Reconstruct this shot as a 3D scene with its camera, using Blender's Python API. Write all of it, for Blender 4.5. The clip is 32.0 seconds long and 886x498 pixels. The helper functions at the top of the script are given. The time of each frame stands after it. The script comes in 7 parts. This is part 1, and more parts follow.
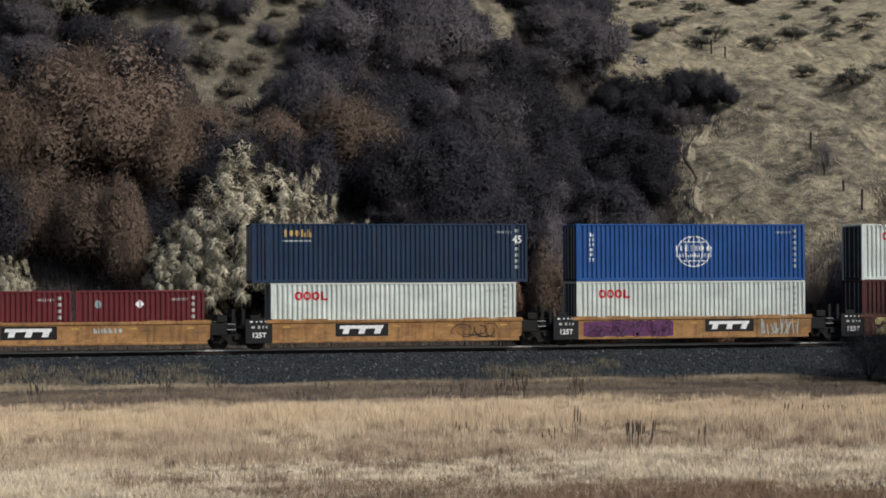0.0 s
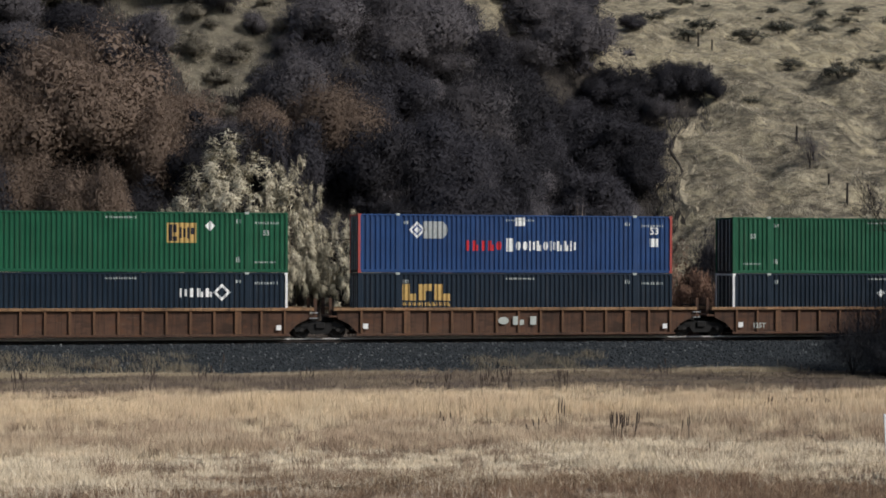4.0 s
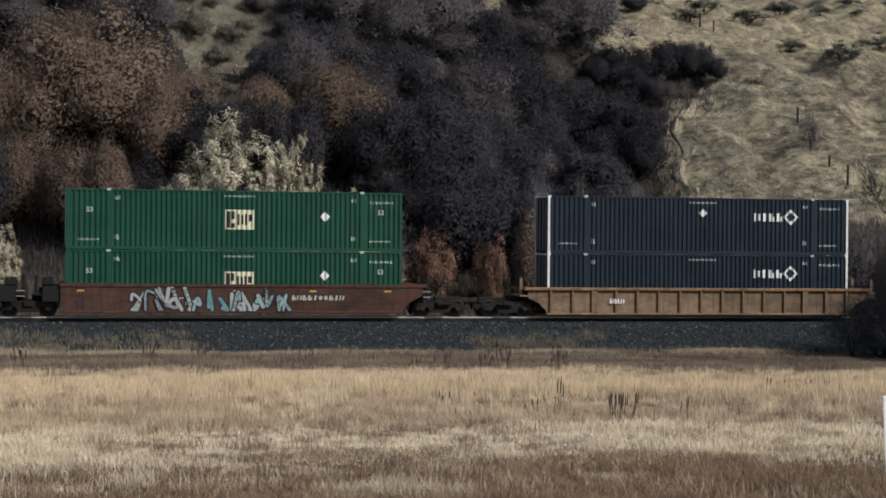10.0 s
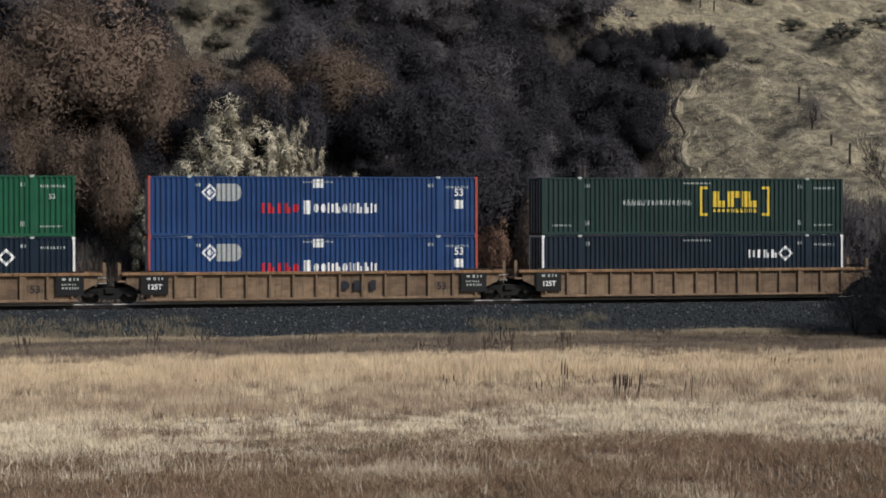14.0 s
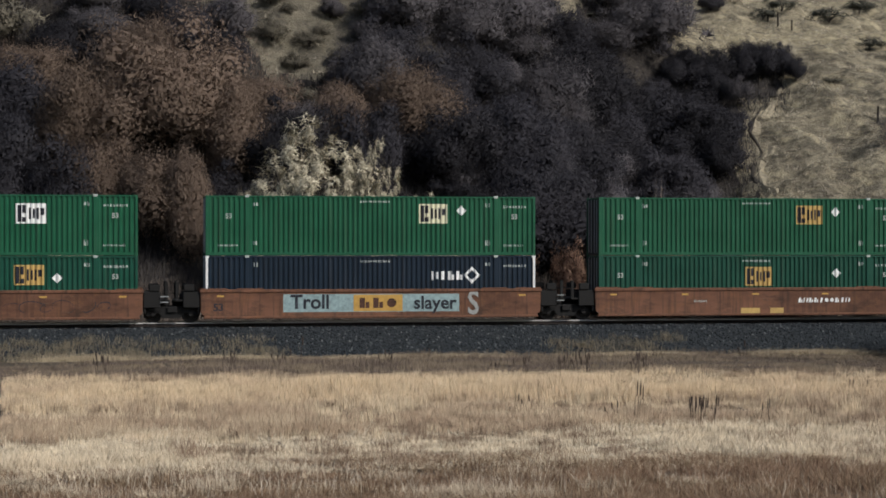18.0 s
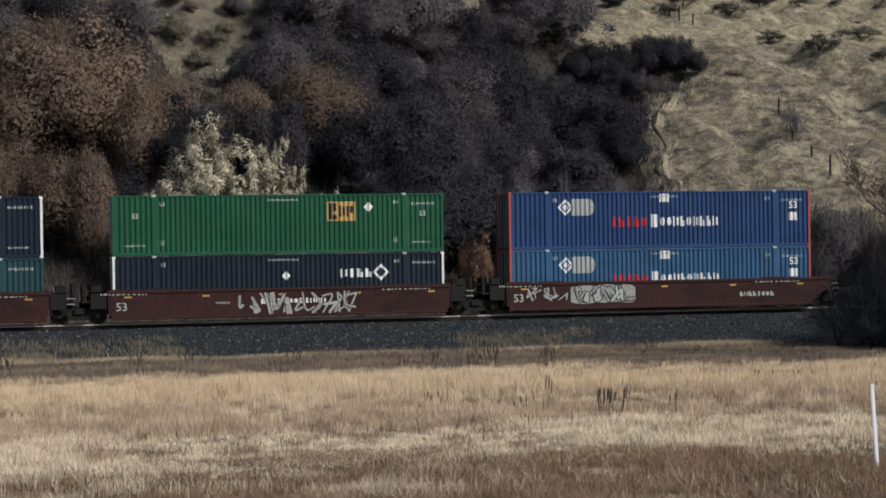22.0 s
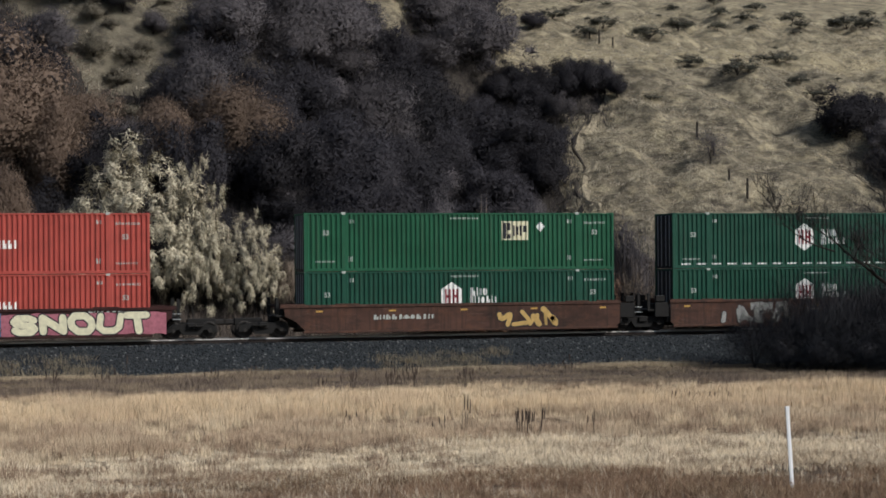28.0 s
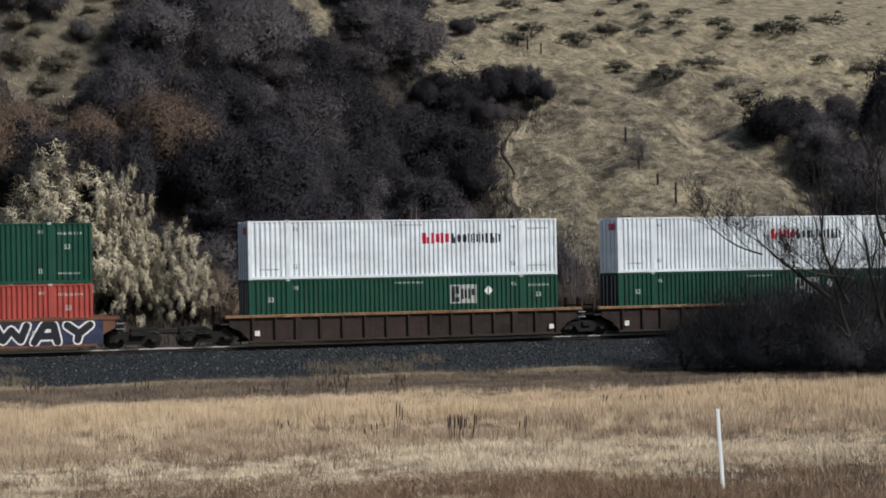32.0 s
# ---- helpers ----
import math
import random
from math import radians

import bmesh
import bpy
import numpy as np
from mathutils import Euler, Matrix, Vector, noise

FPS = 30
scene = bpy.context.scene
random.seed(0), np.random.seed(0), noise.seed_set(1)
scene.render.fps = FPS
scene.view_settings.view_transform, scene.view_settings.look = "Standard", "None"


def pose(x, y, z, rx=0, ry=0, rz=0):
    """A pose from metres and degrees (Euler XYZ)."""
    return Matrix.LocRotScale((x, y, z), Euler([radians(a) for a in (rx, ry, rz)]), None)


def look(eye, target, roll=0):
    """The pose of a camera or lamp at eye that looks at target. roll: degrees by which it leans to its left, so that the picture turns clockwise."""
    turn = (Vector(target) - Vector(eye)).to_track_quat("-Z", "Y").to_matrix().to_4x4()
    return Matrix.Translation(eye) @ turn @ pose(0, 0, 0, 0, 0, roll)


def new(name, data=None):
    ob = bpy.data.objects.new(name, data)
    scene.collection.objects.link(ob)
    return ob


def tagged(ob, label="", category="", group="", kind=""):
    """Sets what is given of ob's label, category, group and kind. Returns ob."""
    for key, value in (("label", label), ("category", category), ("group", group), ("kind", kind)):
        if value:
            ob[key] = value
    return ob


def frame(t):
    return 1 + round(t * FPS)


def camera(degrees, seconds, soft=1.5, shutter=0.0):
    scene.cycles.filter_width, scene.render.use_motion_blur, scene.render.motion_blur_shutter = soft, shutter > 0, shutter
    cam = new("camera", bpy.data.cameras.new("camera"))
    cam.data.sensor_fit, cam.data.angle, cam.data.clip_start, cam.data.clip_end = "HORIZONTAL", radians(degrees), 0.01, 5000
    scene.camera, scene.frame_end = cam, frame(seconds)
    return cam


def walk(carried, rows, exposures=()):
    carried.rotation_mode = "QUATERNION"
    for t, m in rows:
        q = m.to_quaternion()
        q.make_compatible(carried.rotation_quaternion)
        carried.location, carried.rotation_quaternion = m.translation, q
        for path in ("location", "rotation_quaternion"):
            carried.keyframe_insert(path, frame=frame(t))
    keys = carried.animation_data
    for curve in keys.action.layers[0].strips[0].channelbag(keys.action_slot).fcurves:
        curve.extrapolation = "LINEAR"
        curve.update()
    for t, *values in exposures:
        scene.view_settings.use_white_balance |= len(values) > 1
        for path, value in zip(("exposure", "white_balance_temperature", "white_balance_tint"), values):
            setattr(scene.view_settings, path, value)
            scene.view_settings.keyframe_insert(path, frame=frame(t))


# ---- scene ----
import itertools

EYE = Vector((0.0, 0.0, 3.58))
NEAR_FACE = 88.23              # y of the near sides of the containers
TRACK = NEAR_FACE + 1.22       # y of the track's middle line
FIELD = -1.6                   # height of the field; the rail tops are at 0

# seconds, heading (degrees from +y towards +x), tilt, roll
AIMS = [(0.0, 11.973, 0.806, -0.267), (0.5, 11.841, 0.798, -0.210), (1.0, 11.775, 0.751, -0.241), (1.5, 11.888, 0.696, -0.157),
        (2.0, 12.205, 0.663, -0.056), (2.5, 12.353, 0.546, 0.103), (3.0, 12.349, 0.521, 0.137), (3.5, 12.433, 0.519, 0.170),
        (5.5, 11.920, 0.322, 0.123), (6.0, 10.492, -0.323, 0.119), (6.5, 11.201, -0.394, 0.571), (7.0, 12.113, -0.399, 0.721),
        (7.5, 12.085, -0.067, 1.034), (8.0, 12.209, -0.063, 0.957), (8.5, 12.233, -0.146, 0.935), (9.0, 12.095, -0.147, 0.845),
        (9.5, 12.025, -0.151, 0.715), (10.0, 12.429, -0.132, 0.516), (10.5, 13.667, -0.194, 0.121), (11.0, 13.980, -0.244, -0.068),
        (11.5, 13.751, -0.416, 0.039), (12.0, 13.583, -0.504, 0.030), (12.5, 13.127, -0.376, 0.065), (13.0, 12.811, -0.554, -0.005),
        (13.5, 12.571, -0.690, -0.035), (14.0, 12.348, -0.654, -0.124), (14.5, 12.216, -0.367, -0.231), (16.5, 13.058, -0.057, -0.531),
        (17.0, 12.719, -0.309, -0.206), (17.5, 10.404, -0.016, 0.186), (18.0, 9.991, -0.032, 0.008), (18.5, 10.661, -0.465, -0.151),
        (19.0, 10.304, -0.210, -0.362), (19.5, 10.852, -0.302, -0.491), (20.0, 11.265, -0.408, -0.718), (20.5, 11.262, -0.413, -0.781),
        (21.0, 11.686, -0.278, -0.879), (21.5, 12.403, -0.198, -0.901), (22.0, 12.898, -0.156, -0.858), (22.5, 13.229, -0.115, -0.956),
        (23.0, 13.299, -0.144, -0.920), (23.5, 13.318, -0.113, -0.810), (24.0, 13.138, 0.053, -0.774), (24.5, 12.958, 0.163, -0.767),
        (25.0, 13.581, 0.358, -0.688), (25.5, 15.760, 0.545, -0.470), (27.5, 15.461, 0.462, -0.418), (28.0, 15.419, 0.449, -0.458),
        (28.5, 15.631, 0.565, -0.507), (29.0, 15.763, 0.704, -0.559), (29.5, 15.832, 0.924, -0.631), (30.0, 15.790, 1.068, -0.629),
        (30.5, 15.661, 1.270, -0.665), (31.0, 15.452, 1.192, -0.828), (31.5, 15.640, 1.033, -1.080), (32.0, 17.595, 0.628, -1.031)]
# metres that the train has gone towards -x, every half second
TRAVEL = [-0.00, 8.54, 16.63, 24.67, 32.33, 40.27, 48.93, 56.95, 64.96, 72.96, 80.96, 88.97, 96.95,
          104.92, 112.89, 121.40, 129.37, 137.31, 144.74, 152.72, 161.24, 169.17, 177.09, 184.50, 192.44, 200.85,
          208.79, 216.65, 224.03, 232.40, 240.18, 247.95, 255.73, 263.50, 271.95, 279.79, 287.59, 294.88, 302.71,
          311.01, 318.80, 326.55, 333.87, 341.71, 350.01, 357.78, 365.54, 372.80, 381.04, 388.75, 396.47, 404.19,
          411.94, 419.70, 427.45, 435.20, 442.38, 450.16, 458.35, 465.91, 473.54, 480.75, 488.38, 496.55, 504.17]


def aim(yaw, tilt, roll):
    a, e = radians(yaw), radians(tilt)
    way = Vector((math.sin(a) * math.cos(e), math.cos(a) * math.cos(e), math.sin(e)))
    return look(EYE, EYE + 100 * way, roll)


cam = camera(27.2, 32.0, soft=1.75)
walk(cam, [(t, aim(a, e, r)) for t, a, e, r in AIMS])

# ---- daylight: hazy sun behind the camera and the sky ----
SUN_AZ, SUN_EL = 133.0, 40.0   # degrees from +y towards +x, above the horizon
world = bpy.data.worlds.new("world")
scene.world = world
world.use_nodes = True
wn = world.node_tree
sky = wn.nodes.new("ShaderNodeTexSky")
sky.sky_type, sky.sun_disc = "NISHITA", False
sky.sun_elevation, sky.sun_rotation = radians(SUN_EL), radians(SUN_AZ)
sky.air_density, sky.dust_density, sky.ozone_density = 1.0, 2.0, 1.0
wn.links.new(sky.outputs[0], wn.nodes["Background"].inputs[0])
wn.nodes["Background"].inputs[1].default_value = 0.084
sun = new("sun", bpy.data.lights.new("sun", "SUN"))
sun.data.energy, sun.data.angle, sun.data.color = 3.6, radians(8.0), (1.0, 0.975, 0.945)
a_, e_ = radians(SUN_AZ), radians(SUN_EL)
sun.matrix_world = look((40 * math.sin(a_), 40 * math.cos(a_), 60), (40 * math.sin(a_) - math.sin(a_) * math.cos(e_), 40 * math.cos(a_) - math.cos(a_) * math.cos(e_), 60 - math.sin(e_)))
scene.view_settings.exposure = -0.09

# ---- materials ----


class Mat:
    """A node material with a few short ways to wire it."""

    def __init__(self, name, rough=0.8, metal=0.0, spec=0.4):
        self.m = bpy.data.materials.new(name)
        self.m.use_nodes = True
        self.t = self.m.node_tree
        self.b = self.t.nodes["Principled BSDF"]
        self.b.inputs["Roughness"].default_value = rough
        self.b.inputs["Metallic"].default_value = metal
        self.b.inputs["Specular IOR Level"].default_value = spec

    def node(self, kind, **props):
        n = self.t.nodes.new(kind)
        for k, v in props.items():
            if k == "op":
                n.operation = v
            elif k == "blend":
                n.data_type, n.blend_type = "RGBA", v
        return n

    def link(self, a, b):
        self.t.links.new(a, b)

    def coords(self, scale, rot=(0, 0, 0), kind="Object"):
        c, mp = self.node("ShaderNodeTexCoord"), self.node("ShaderNodeMapping")
        mp.inputs["Scale"].default_value = scale
        mp.inputs["Rotation"].default_value = rot
        self.link(c.outputs[kind], mp.inputs[0])
        return mp.outputs[0]

    def world_coords(self, scale):
        g, mp = self.node("ShaderNodeNewGeometry"), self.node("ShaderNodeMapping")
        mp.inputs["Scale"].default_value = scale
        self.link(g.outputs["Position"], mp.inputs[0])
        return mp.outputs[0]

    def noise(self, vec, scale, detail=4.0, rough=0.55):
        n = self.node("ShaderNodeTexNoise")
        n.inputs["Scale"].default_value, n.inputs["Detail"].default_value = scale, detail
        n.inputs["Roughness"].default_value = rough
        if vec is not None:
            self.link(vec, n.inputs["Vector"])
        return n.outputs["Fac"]

    def ramp(self, fac, stops):
        r = self.node("ShaderNodeValToRGB")
        els = r.color_ramp.elements
        while len(els) < len(stops):
            els.new(0.5)
        for e, (pos, col) in zip(els, stops):
            e.position, e.color = pos, (*col, 1)
        self.link(fac, r.inputs[0])
        return r.outputs[0]

    def value(self, fac, lo, hi, out_lo=0.0, out_hi=1.0):
        r = self.node("ShaderNodeMapRange")
        for i, v in enumerate((lo, hi, out_lo, out_hi)):
            r.inputs[i + 1].default_value = v
        self.link(fac, r.inputs[0])
        return r.outputs[0]

    def mix(self, fac, a, b, blend="MIX"):
        n = self.node("ShaderNodeMix", blend=blend)
        for sock, v in ((n.inputs[0], fac), (n.inputs[6], a), (n.inputs[7], b)):
            if isinstance(v, bpy.types.NodeSocket):
                self.link(v, sock)
            elif isinstance(v, (int, float)):
                sock.default_value = v
            else:
                sock.default_value = (*v, 1)
        return n.outputs[2]

    def colour(self, sock):
        self.link(sock, self.b.inputs["Base Color"])
        return self

    def bump(self, fac, strength, dist):
        n = self.node("ShaderNodeBump")
        n.inputs["Strength"].default_value, n.inputs["Distance"].default_value = strength, dist
        self.link(fac, n.inputs["Height"])
        self.link(n.outputs[0], self.b.inputs["Normal"])
        return self

    def let_through(self, col, share):
        """Thin dry leaves and blades pass part of the light."""
        t, mx = self.node("ShaderNodeBsdfTranslucent"), self.node("ShaderNodeMixShader")
        self.link(col, t.inputs["Color"])
        mx.inputs[0].default_value = share
        self.link(self.b.outputs[0], mx.inputs[1])
        self.link(t.outputs[0], mx.inputs[2])
        self.link(mx.outputs[0], self.t.nodes["Material Output"].inputs["Surface"])

    def island(self):
        return self.node("ShaderNodeNewGeometry").outputs["Random Per Island"]

    def random(self):
        return self.node("ShaderNodeObjectInfo").outputs["Random"]


def scaled(c, k):
    return tuple(min(1.0, v * k) for v in c)


def paint(name, rgb, rough=0.55, dirt=0.35, dirt_rgb=(0.09, 0.075, 0.06), metal=0.0):
    """Weathered paint on steel: faded patches, rain streaks and specks of rust."""
    m = Mat(name, rough, metal, 0.35)
    fade = m.noise(m.coords((0.5, 0.5, 0.9)), 1.3, 5)
    col = m.ramp(fade, [(0.3, scaled(rgb, 0.82)), (0.55, rgb), (0.8, scaled(rgb, 1.15))])
    streak = m.noise(m.coords((3.2, 3.2, 0.16)), 1.6, 6, 0.65)
    col = m.mix(m.value(streak, 0.5, 0.78, 0, dirt), col, dirt_rgb)
    spots = m.noise(m.coords((1, 1, 1)), 9.0, 6, 0.7)
    col = m.mix(m.value(spots, 0.66, 0.76, 0, dirt * 1.3), col, (0.12, 0.06, 0.03))
    m.colour(col)
    m.link(m.value(fade, 0.3, 0.8, rough - 0.08, rough + 0.15), m.b.inputs["Roughness"])
    return m.bump(spots, 0.15, 0.004).m


def worn_steel(name, rgb, rust, soot=(0.018, 0.014, 0.012), dust=(0.20, 0.165, 0.13)):
    """Old paint on a railway car: rust bleeding through, soot in blotches, pale scuffs and rain streaks."""
    m = Mat(name, 0.78, 0.0, 0.25)
    big = m.noise(m.coords((0.35, 0.35, 0.8)), 1.1, 6, 0.62)
    col = m.ramp(big, [(0.34, scaled(rgb, 0.62)), (0.5, rgb), (0.66, scaled(rgb, 1.28))])
    blot = m.noise(m.coords((0.8, 0.8, 1.1)), 2.1, 7, 0.7)
    col = m.mix(m.value(blot, 0.50, 0.66, 0, 0.75), col, rust)
    streak = m.noise(m.coords((4.0, 4.0, 0.22)), 1.5, 6, 0.66)
    col = m.mix(m.value(streak, 0.50, 0.70, 0, 0.72), col, soot)
    grime = m.noise(m.coords((0.55, 0.55, 1.6)), 1.3, 6, 0.68)
    col = m.mix(m.value(grime, 0.50, 0.66, 0, 0.65), col, soot)
    scuff = m.noise(m.coords((0.5, 0.5, 7.0)), 2.4, 5, 0.7)
    col = m.mix(m.value(scuff, 0.62, 0.72, 0, 0.5), col, dust)
    m.colour(col)
    return m.bump(blot, 0.3, 0.006).m


def plain(name, rgb, rough=0.7, metal=0.0, vary=0.15, scale=6.0):
    m = Mat(name, rough, metal, 0.3)
    n = m.noise(m.coords((1, 1, 1)), scale, 5, 0.6)
    m.colour(m.ramp(n, [(0.3, scaled(rgb, 1 - vary)), (0.7, scaled(rgb, 1 + vary))]))
    return m.m


def strands(name, tones, patch=0.25, patch_rgb=None, rough=0.85, each=0.0, thin=0.0):
    """Grass blades, twigs or leaves: each its own tone, with slow patches over them."""
    m = Mat(name, rough, 0.0, 0.2)
    step = 1.0 / (len(tones) - 1)
    col = m.ramp(m.island(), [(i * step, c) for i, c in enumerate(tones)])
    if patch_rgb:
        p = m.noise(m.world_coords((1, 1, 1)), patch, 4)
        col = m.mix(m.value(p, 0.42, 0.62, 0, 0.85), col, patch_rgb)
    if each:
        col = m.mix(1.0, col, m.ramp(m.random(), [(0.0, (1 - each,) * 3), (1.0, (1.0,) * 3)]), "MULTIPLY")
    m.colour(col)
    if thin:
        m.let_through(col, thin)
    return m.m


# paints of the containers
NAVY = paint("navy paint", (0.01063, 0.03014, 0.0697))
SEA_BLUE = paint("sea blue paint", (0.0125, 0.080, 0.275), dirt=0.2)
DARK_NAVY = paint("blue-black paint", (0.0066, 0.0178, 0.033), 0.5, 0.2)
STACK_BLUE = paint("mid blue paint", (0.0135, 0.053, 0.165), 0.55, 0.25)
PALE_BLUE = paint("faded light blue paint", (0.0287, 0.1066, 0.2214), 0.6, 0.35)
GREEN = paint("grass green paint", (0.0085, 0.094, 0.045), 0.5, 0.25)
DEEP_GREEN = paint("deep green paint", (0.0062, 0.068, 0.042), 0.5, 0.25)
DARK_GREEN = paint("blackish green paint", (0.010, 0.036, 0.032), 0.55, 0.3)
LIGHT_GREY = paint("light grey paint", (0.64, 0.69, 0.64), 0.6, 0.25)
WHITE = paint("white paint", (0.88, 0.865, 0.81), 0.6, 0.2)
COOL_WHITE = paint("cool white paint", (0.80, 0.86, 0.90), 0.6, 0.14)
MAROON = paint("maroon paint", (0.0697, 0.0164, 0.0164), 0.6, 0.3)
CRIMSON = paint("dark crimson paint", (0.1312, 0.01804, 0.02296), 0.6, 0.3)
RED = paint("faded red paint", (0.42, 0.075, 0.058), 0.6, 0.3)
TEAL = paint("dark teal paint", (0.016, 0.060, 0.072), 0.55, 0.3)
# near black for the ends of most containers: their shade is in the colour
END_DARK = paint("shaded end paint", (0.012, 0.014, 0.018), 0.6, 0.3)
# paints of the well cars
YELLOW_OCHRE = worn_steel("ochre yellow paint", (0.36, 0.195, 0.075), (0.24, 0.10, 0.04), (0.09, 0.055, 0.032), (0.46, 0.36, 0.22))
TAN_OCHRE = worn_steel("dusty ochre paint", (0.225, 0.155, 0.098), (0.15, 0.085, 0.05), (0.07, 0.05, 0.038), (0.33, 0.26, 0.19))
RIB_BROWN = worn_steel("blackened brown paint", (0.085, 0.046, 0.030), (0.11, 0.05, 0.026), (0.022, 0.016, 0.013), (0.16, 0.12, 0.09))
RIB_RUST = worn_steel("rusty rib steel", (0.16, 0.085, 0.048), (0.22, 0.10, 0.045), (0.03, 0.021, 0.016))
ORANGE_BROWN = worn_steel("rusty orange-brown paint", (0.160, 0.076, 0.047), (0.19, 0.088, 0.046), (0.040, 0.026, 0.019))
RUST_BROWN = worn_steel("rust brown paint", (0.074, 0.037, 0.027), (0.105, 0.047, 0.028), (0.018, 0.014, 0.012))
OXIDE = worn_steel("oxide red paint", (0.040, 0.0145, 0.0130), (0.052, 0.019, 0.015), (0.013, 0.009, 0.009), (0.10, 0.07, 0.062))
DARK_BROWN = worn_steel("dark brown paint", (0.036, 0.025, 0.022), (0.055, 0.034, 0.026), (0.014, 0.012, 0.011), (0.09, 0.075, 0.065))
CHORD = worn_steel("worn ochre top chord", (0.27, 0.16, 0.085), (0.20, 0.09, 0.042), (0.05, 0.034, 0.024), (0.40, 0.31, 0.22))
BLACK = plain("black paint", (0.012, 0.012, 0.013), 0.6)
STEEL = plain("worn wheel steel", (0.035, 0.032, 0.030), 0.55, 0.5)
GRIME = plain("greasy black steel", (0.010, 0.0095, 0.009), 0.75)
RAIL_TOP = plain("worn rail steel", (0.62, 0.60, 0.57), 0.5, 0.0)
# web and foot blackened: the shade band below the head is in this colour
RAIL_SIDE = plain("shaded rail steel", (0.020, 0.015, 0.013), 0.8)
# markings
M_WHITE = plain("white marking", (0.80, 0.80, 0.78), 0.6)
M_GREY = plain("grey marking", (0.38, 0.40, 0.40), 0.6)
M_PALE = plain("worn pale marking", (0.42, 0.45, 0.42), 0.7)
M_RED = plain("red marking", (0.55, 0.025, 0.035), 0.6)
M_MAROON = plain("dark maroon marking", (0.20, 0.025, 0.035), 0.6)
M_CRIMSON = plain("crimson marking", (0.60, 0.02, 0.06), 0.6)
M_YELLOW = plain("yellow marking", (0.72, 0.52, 0.06), 0.6)
M_GOLD = plain("gold marking", (0.51, 0.34, 0.119), 0.6)
M_AMBER = plain("amber reflector", (0.50, 0.30, 0.08), 0.4)
M_INK = plain("dark ink marking", (0.02, 0.022, 0.030), 0.6)
M_NAVY = plain("navy marking", (0.035, 0.075, 0.22), 0.6)
M_CREAM = plain("cream marking", (0.70, 0.67, 0.48), 0.6)
M_PURPLE = plain("purple spray paint", (0.11, 0.035, 0.10), 0.6, vary=0.5)
M_PINK = plain("pink spray paint", (0.377, 0.13, 0.169), 0.6, vary=0.25)
M_TEAL = plain("teal spray paint", (0.12, 0.255, 0.27), 0.6, vary=0.35)
M_ICE = plain("ice blue spray paint", (0.264, 0.36, 0.368), 0.6, vary=0.3)
M_BLUE = plain("blue spray paint", (0.07, 0.13, 0.24), 0.6, vary=0.3)
M_DUSK = plain("dusky blue spray paint", (0.030, 0.038, 0.075), 0.6, vary=0.6, scale=1.2)
M_PINE = plain("blue-green spray paint", (0.035, 0.085, 0.09), 0.6, vary=0.5, scale=1.5)
M_SILVER = plain("silver spray paint", (0.324, 0.3312, 0.3168), 0.6, vary=0.25)
M_BUTTER = plain("butter yellow spray paint", (0.72, 0.64, 0.30), 0.6, vary=0.2)

# ---- building helpers ----


def mesh_of(name, verts, faces, mat=None, smooth=False):
    me = bpy.data.meshes.new(name)
    me.from_pydata([tuple(v) for v in verts], [], faces)
    if mat:
        me.materials.append(mat)
    if smooth:
        me.shade_smooth()
    me.update()
    return me


def soup(name, verts, corners, mat, normals=None):
    """A large mesh of triangles or quads from numpy arrays: verts (n, 3), corners (faces, 3 or 4), rounded by normals."""
    me = bpy.data.meshes.new(name)
    k = corners.shape[1]
    me.vertices.add(len(verts))
    me.vertices.foreach_set("co", verts.astype(np.float32).ravel())
    me.loops.add(corners.size)
    me.loops.foreach_set("vertex_index", corners.astype(np.int32).ravel())
    me.polygons.add(len(corners))
    me.polygons.foreach_set("loop_start", np.arange(0, corners.size, k, dtype=np.int32))
    me.polygons.foreach_set("loop_total", np.full(len(corners), k, dtype=np.int32))
    me.materials.append(mat)
    me.update(calc_edges=True)
    if normals is not None:
        me.normals_split_custom_set_from_vertices(normals.tolist())
    return me


def part_mesh(name, me, parent, at=(0, 0, 0), label="", turn=None):
    """Links a mesh as one part under a thing or a part."""
    ob = new(name, me)
    ob.parent = parent
    ob.matrix_basis = Matrix.Translation(at) @ (turn or Matrix())
    if label:
        tagged(ob, label)
    return ob


def part(name, bm, material, parent, label="", at=(0, 0, 0)):
    me = bpy.data.meshes.new(name)
    bm.to_mesh(me)
    bm.free()
    me.materials.append(material)
    return part_mesh(name, me, parent, at, label)


def thing(name, label, category, group="", at=(0, 0, 0)):
    ob = new(name)
    ob.empty_display_size = 0.3
    ob.location = at
    return tagged(ob, label, category, group)


BOXES = {}


def box_mesh(name, sx, sy, sz, mat, bevel=0.0):
    """A box mesh with its edges taken off, centred in x and y, standing on z = 0; alike boxes share one mesh."""
    key = (round(sx, 4), round(sy, 4), round(sz, 4), mat.name, bevel)
    if key in BOXES:
        return BOXES[key]
    bm = bmesh.new()
    bmesh.ops.create_cube(bm, size=1.0)
    for v in bm.verts:
        v.co = Vector((v.co.x * sx, v.co.y * sy, (v.co.z + 0.5) * sz))
    if bevel:
        bmesh.ops.bevel(bm, geom=list(bm.edges), offset=bevel, segments=1, affect="EDGES")
    me = bpy.data.meshes.new(name)
    bm.to_mesh(me)
    bm.free()
    me.materials.append(mat)
    BOXES[key] = me
    return me


def box(name, parent, at, size, mat, bevel=0.01, label=""):
    return part_mesh(name, box_mesh(name, *size, mat, bevel), parent, at, label)


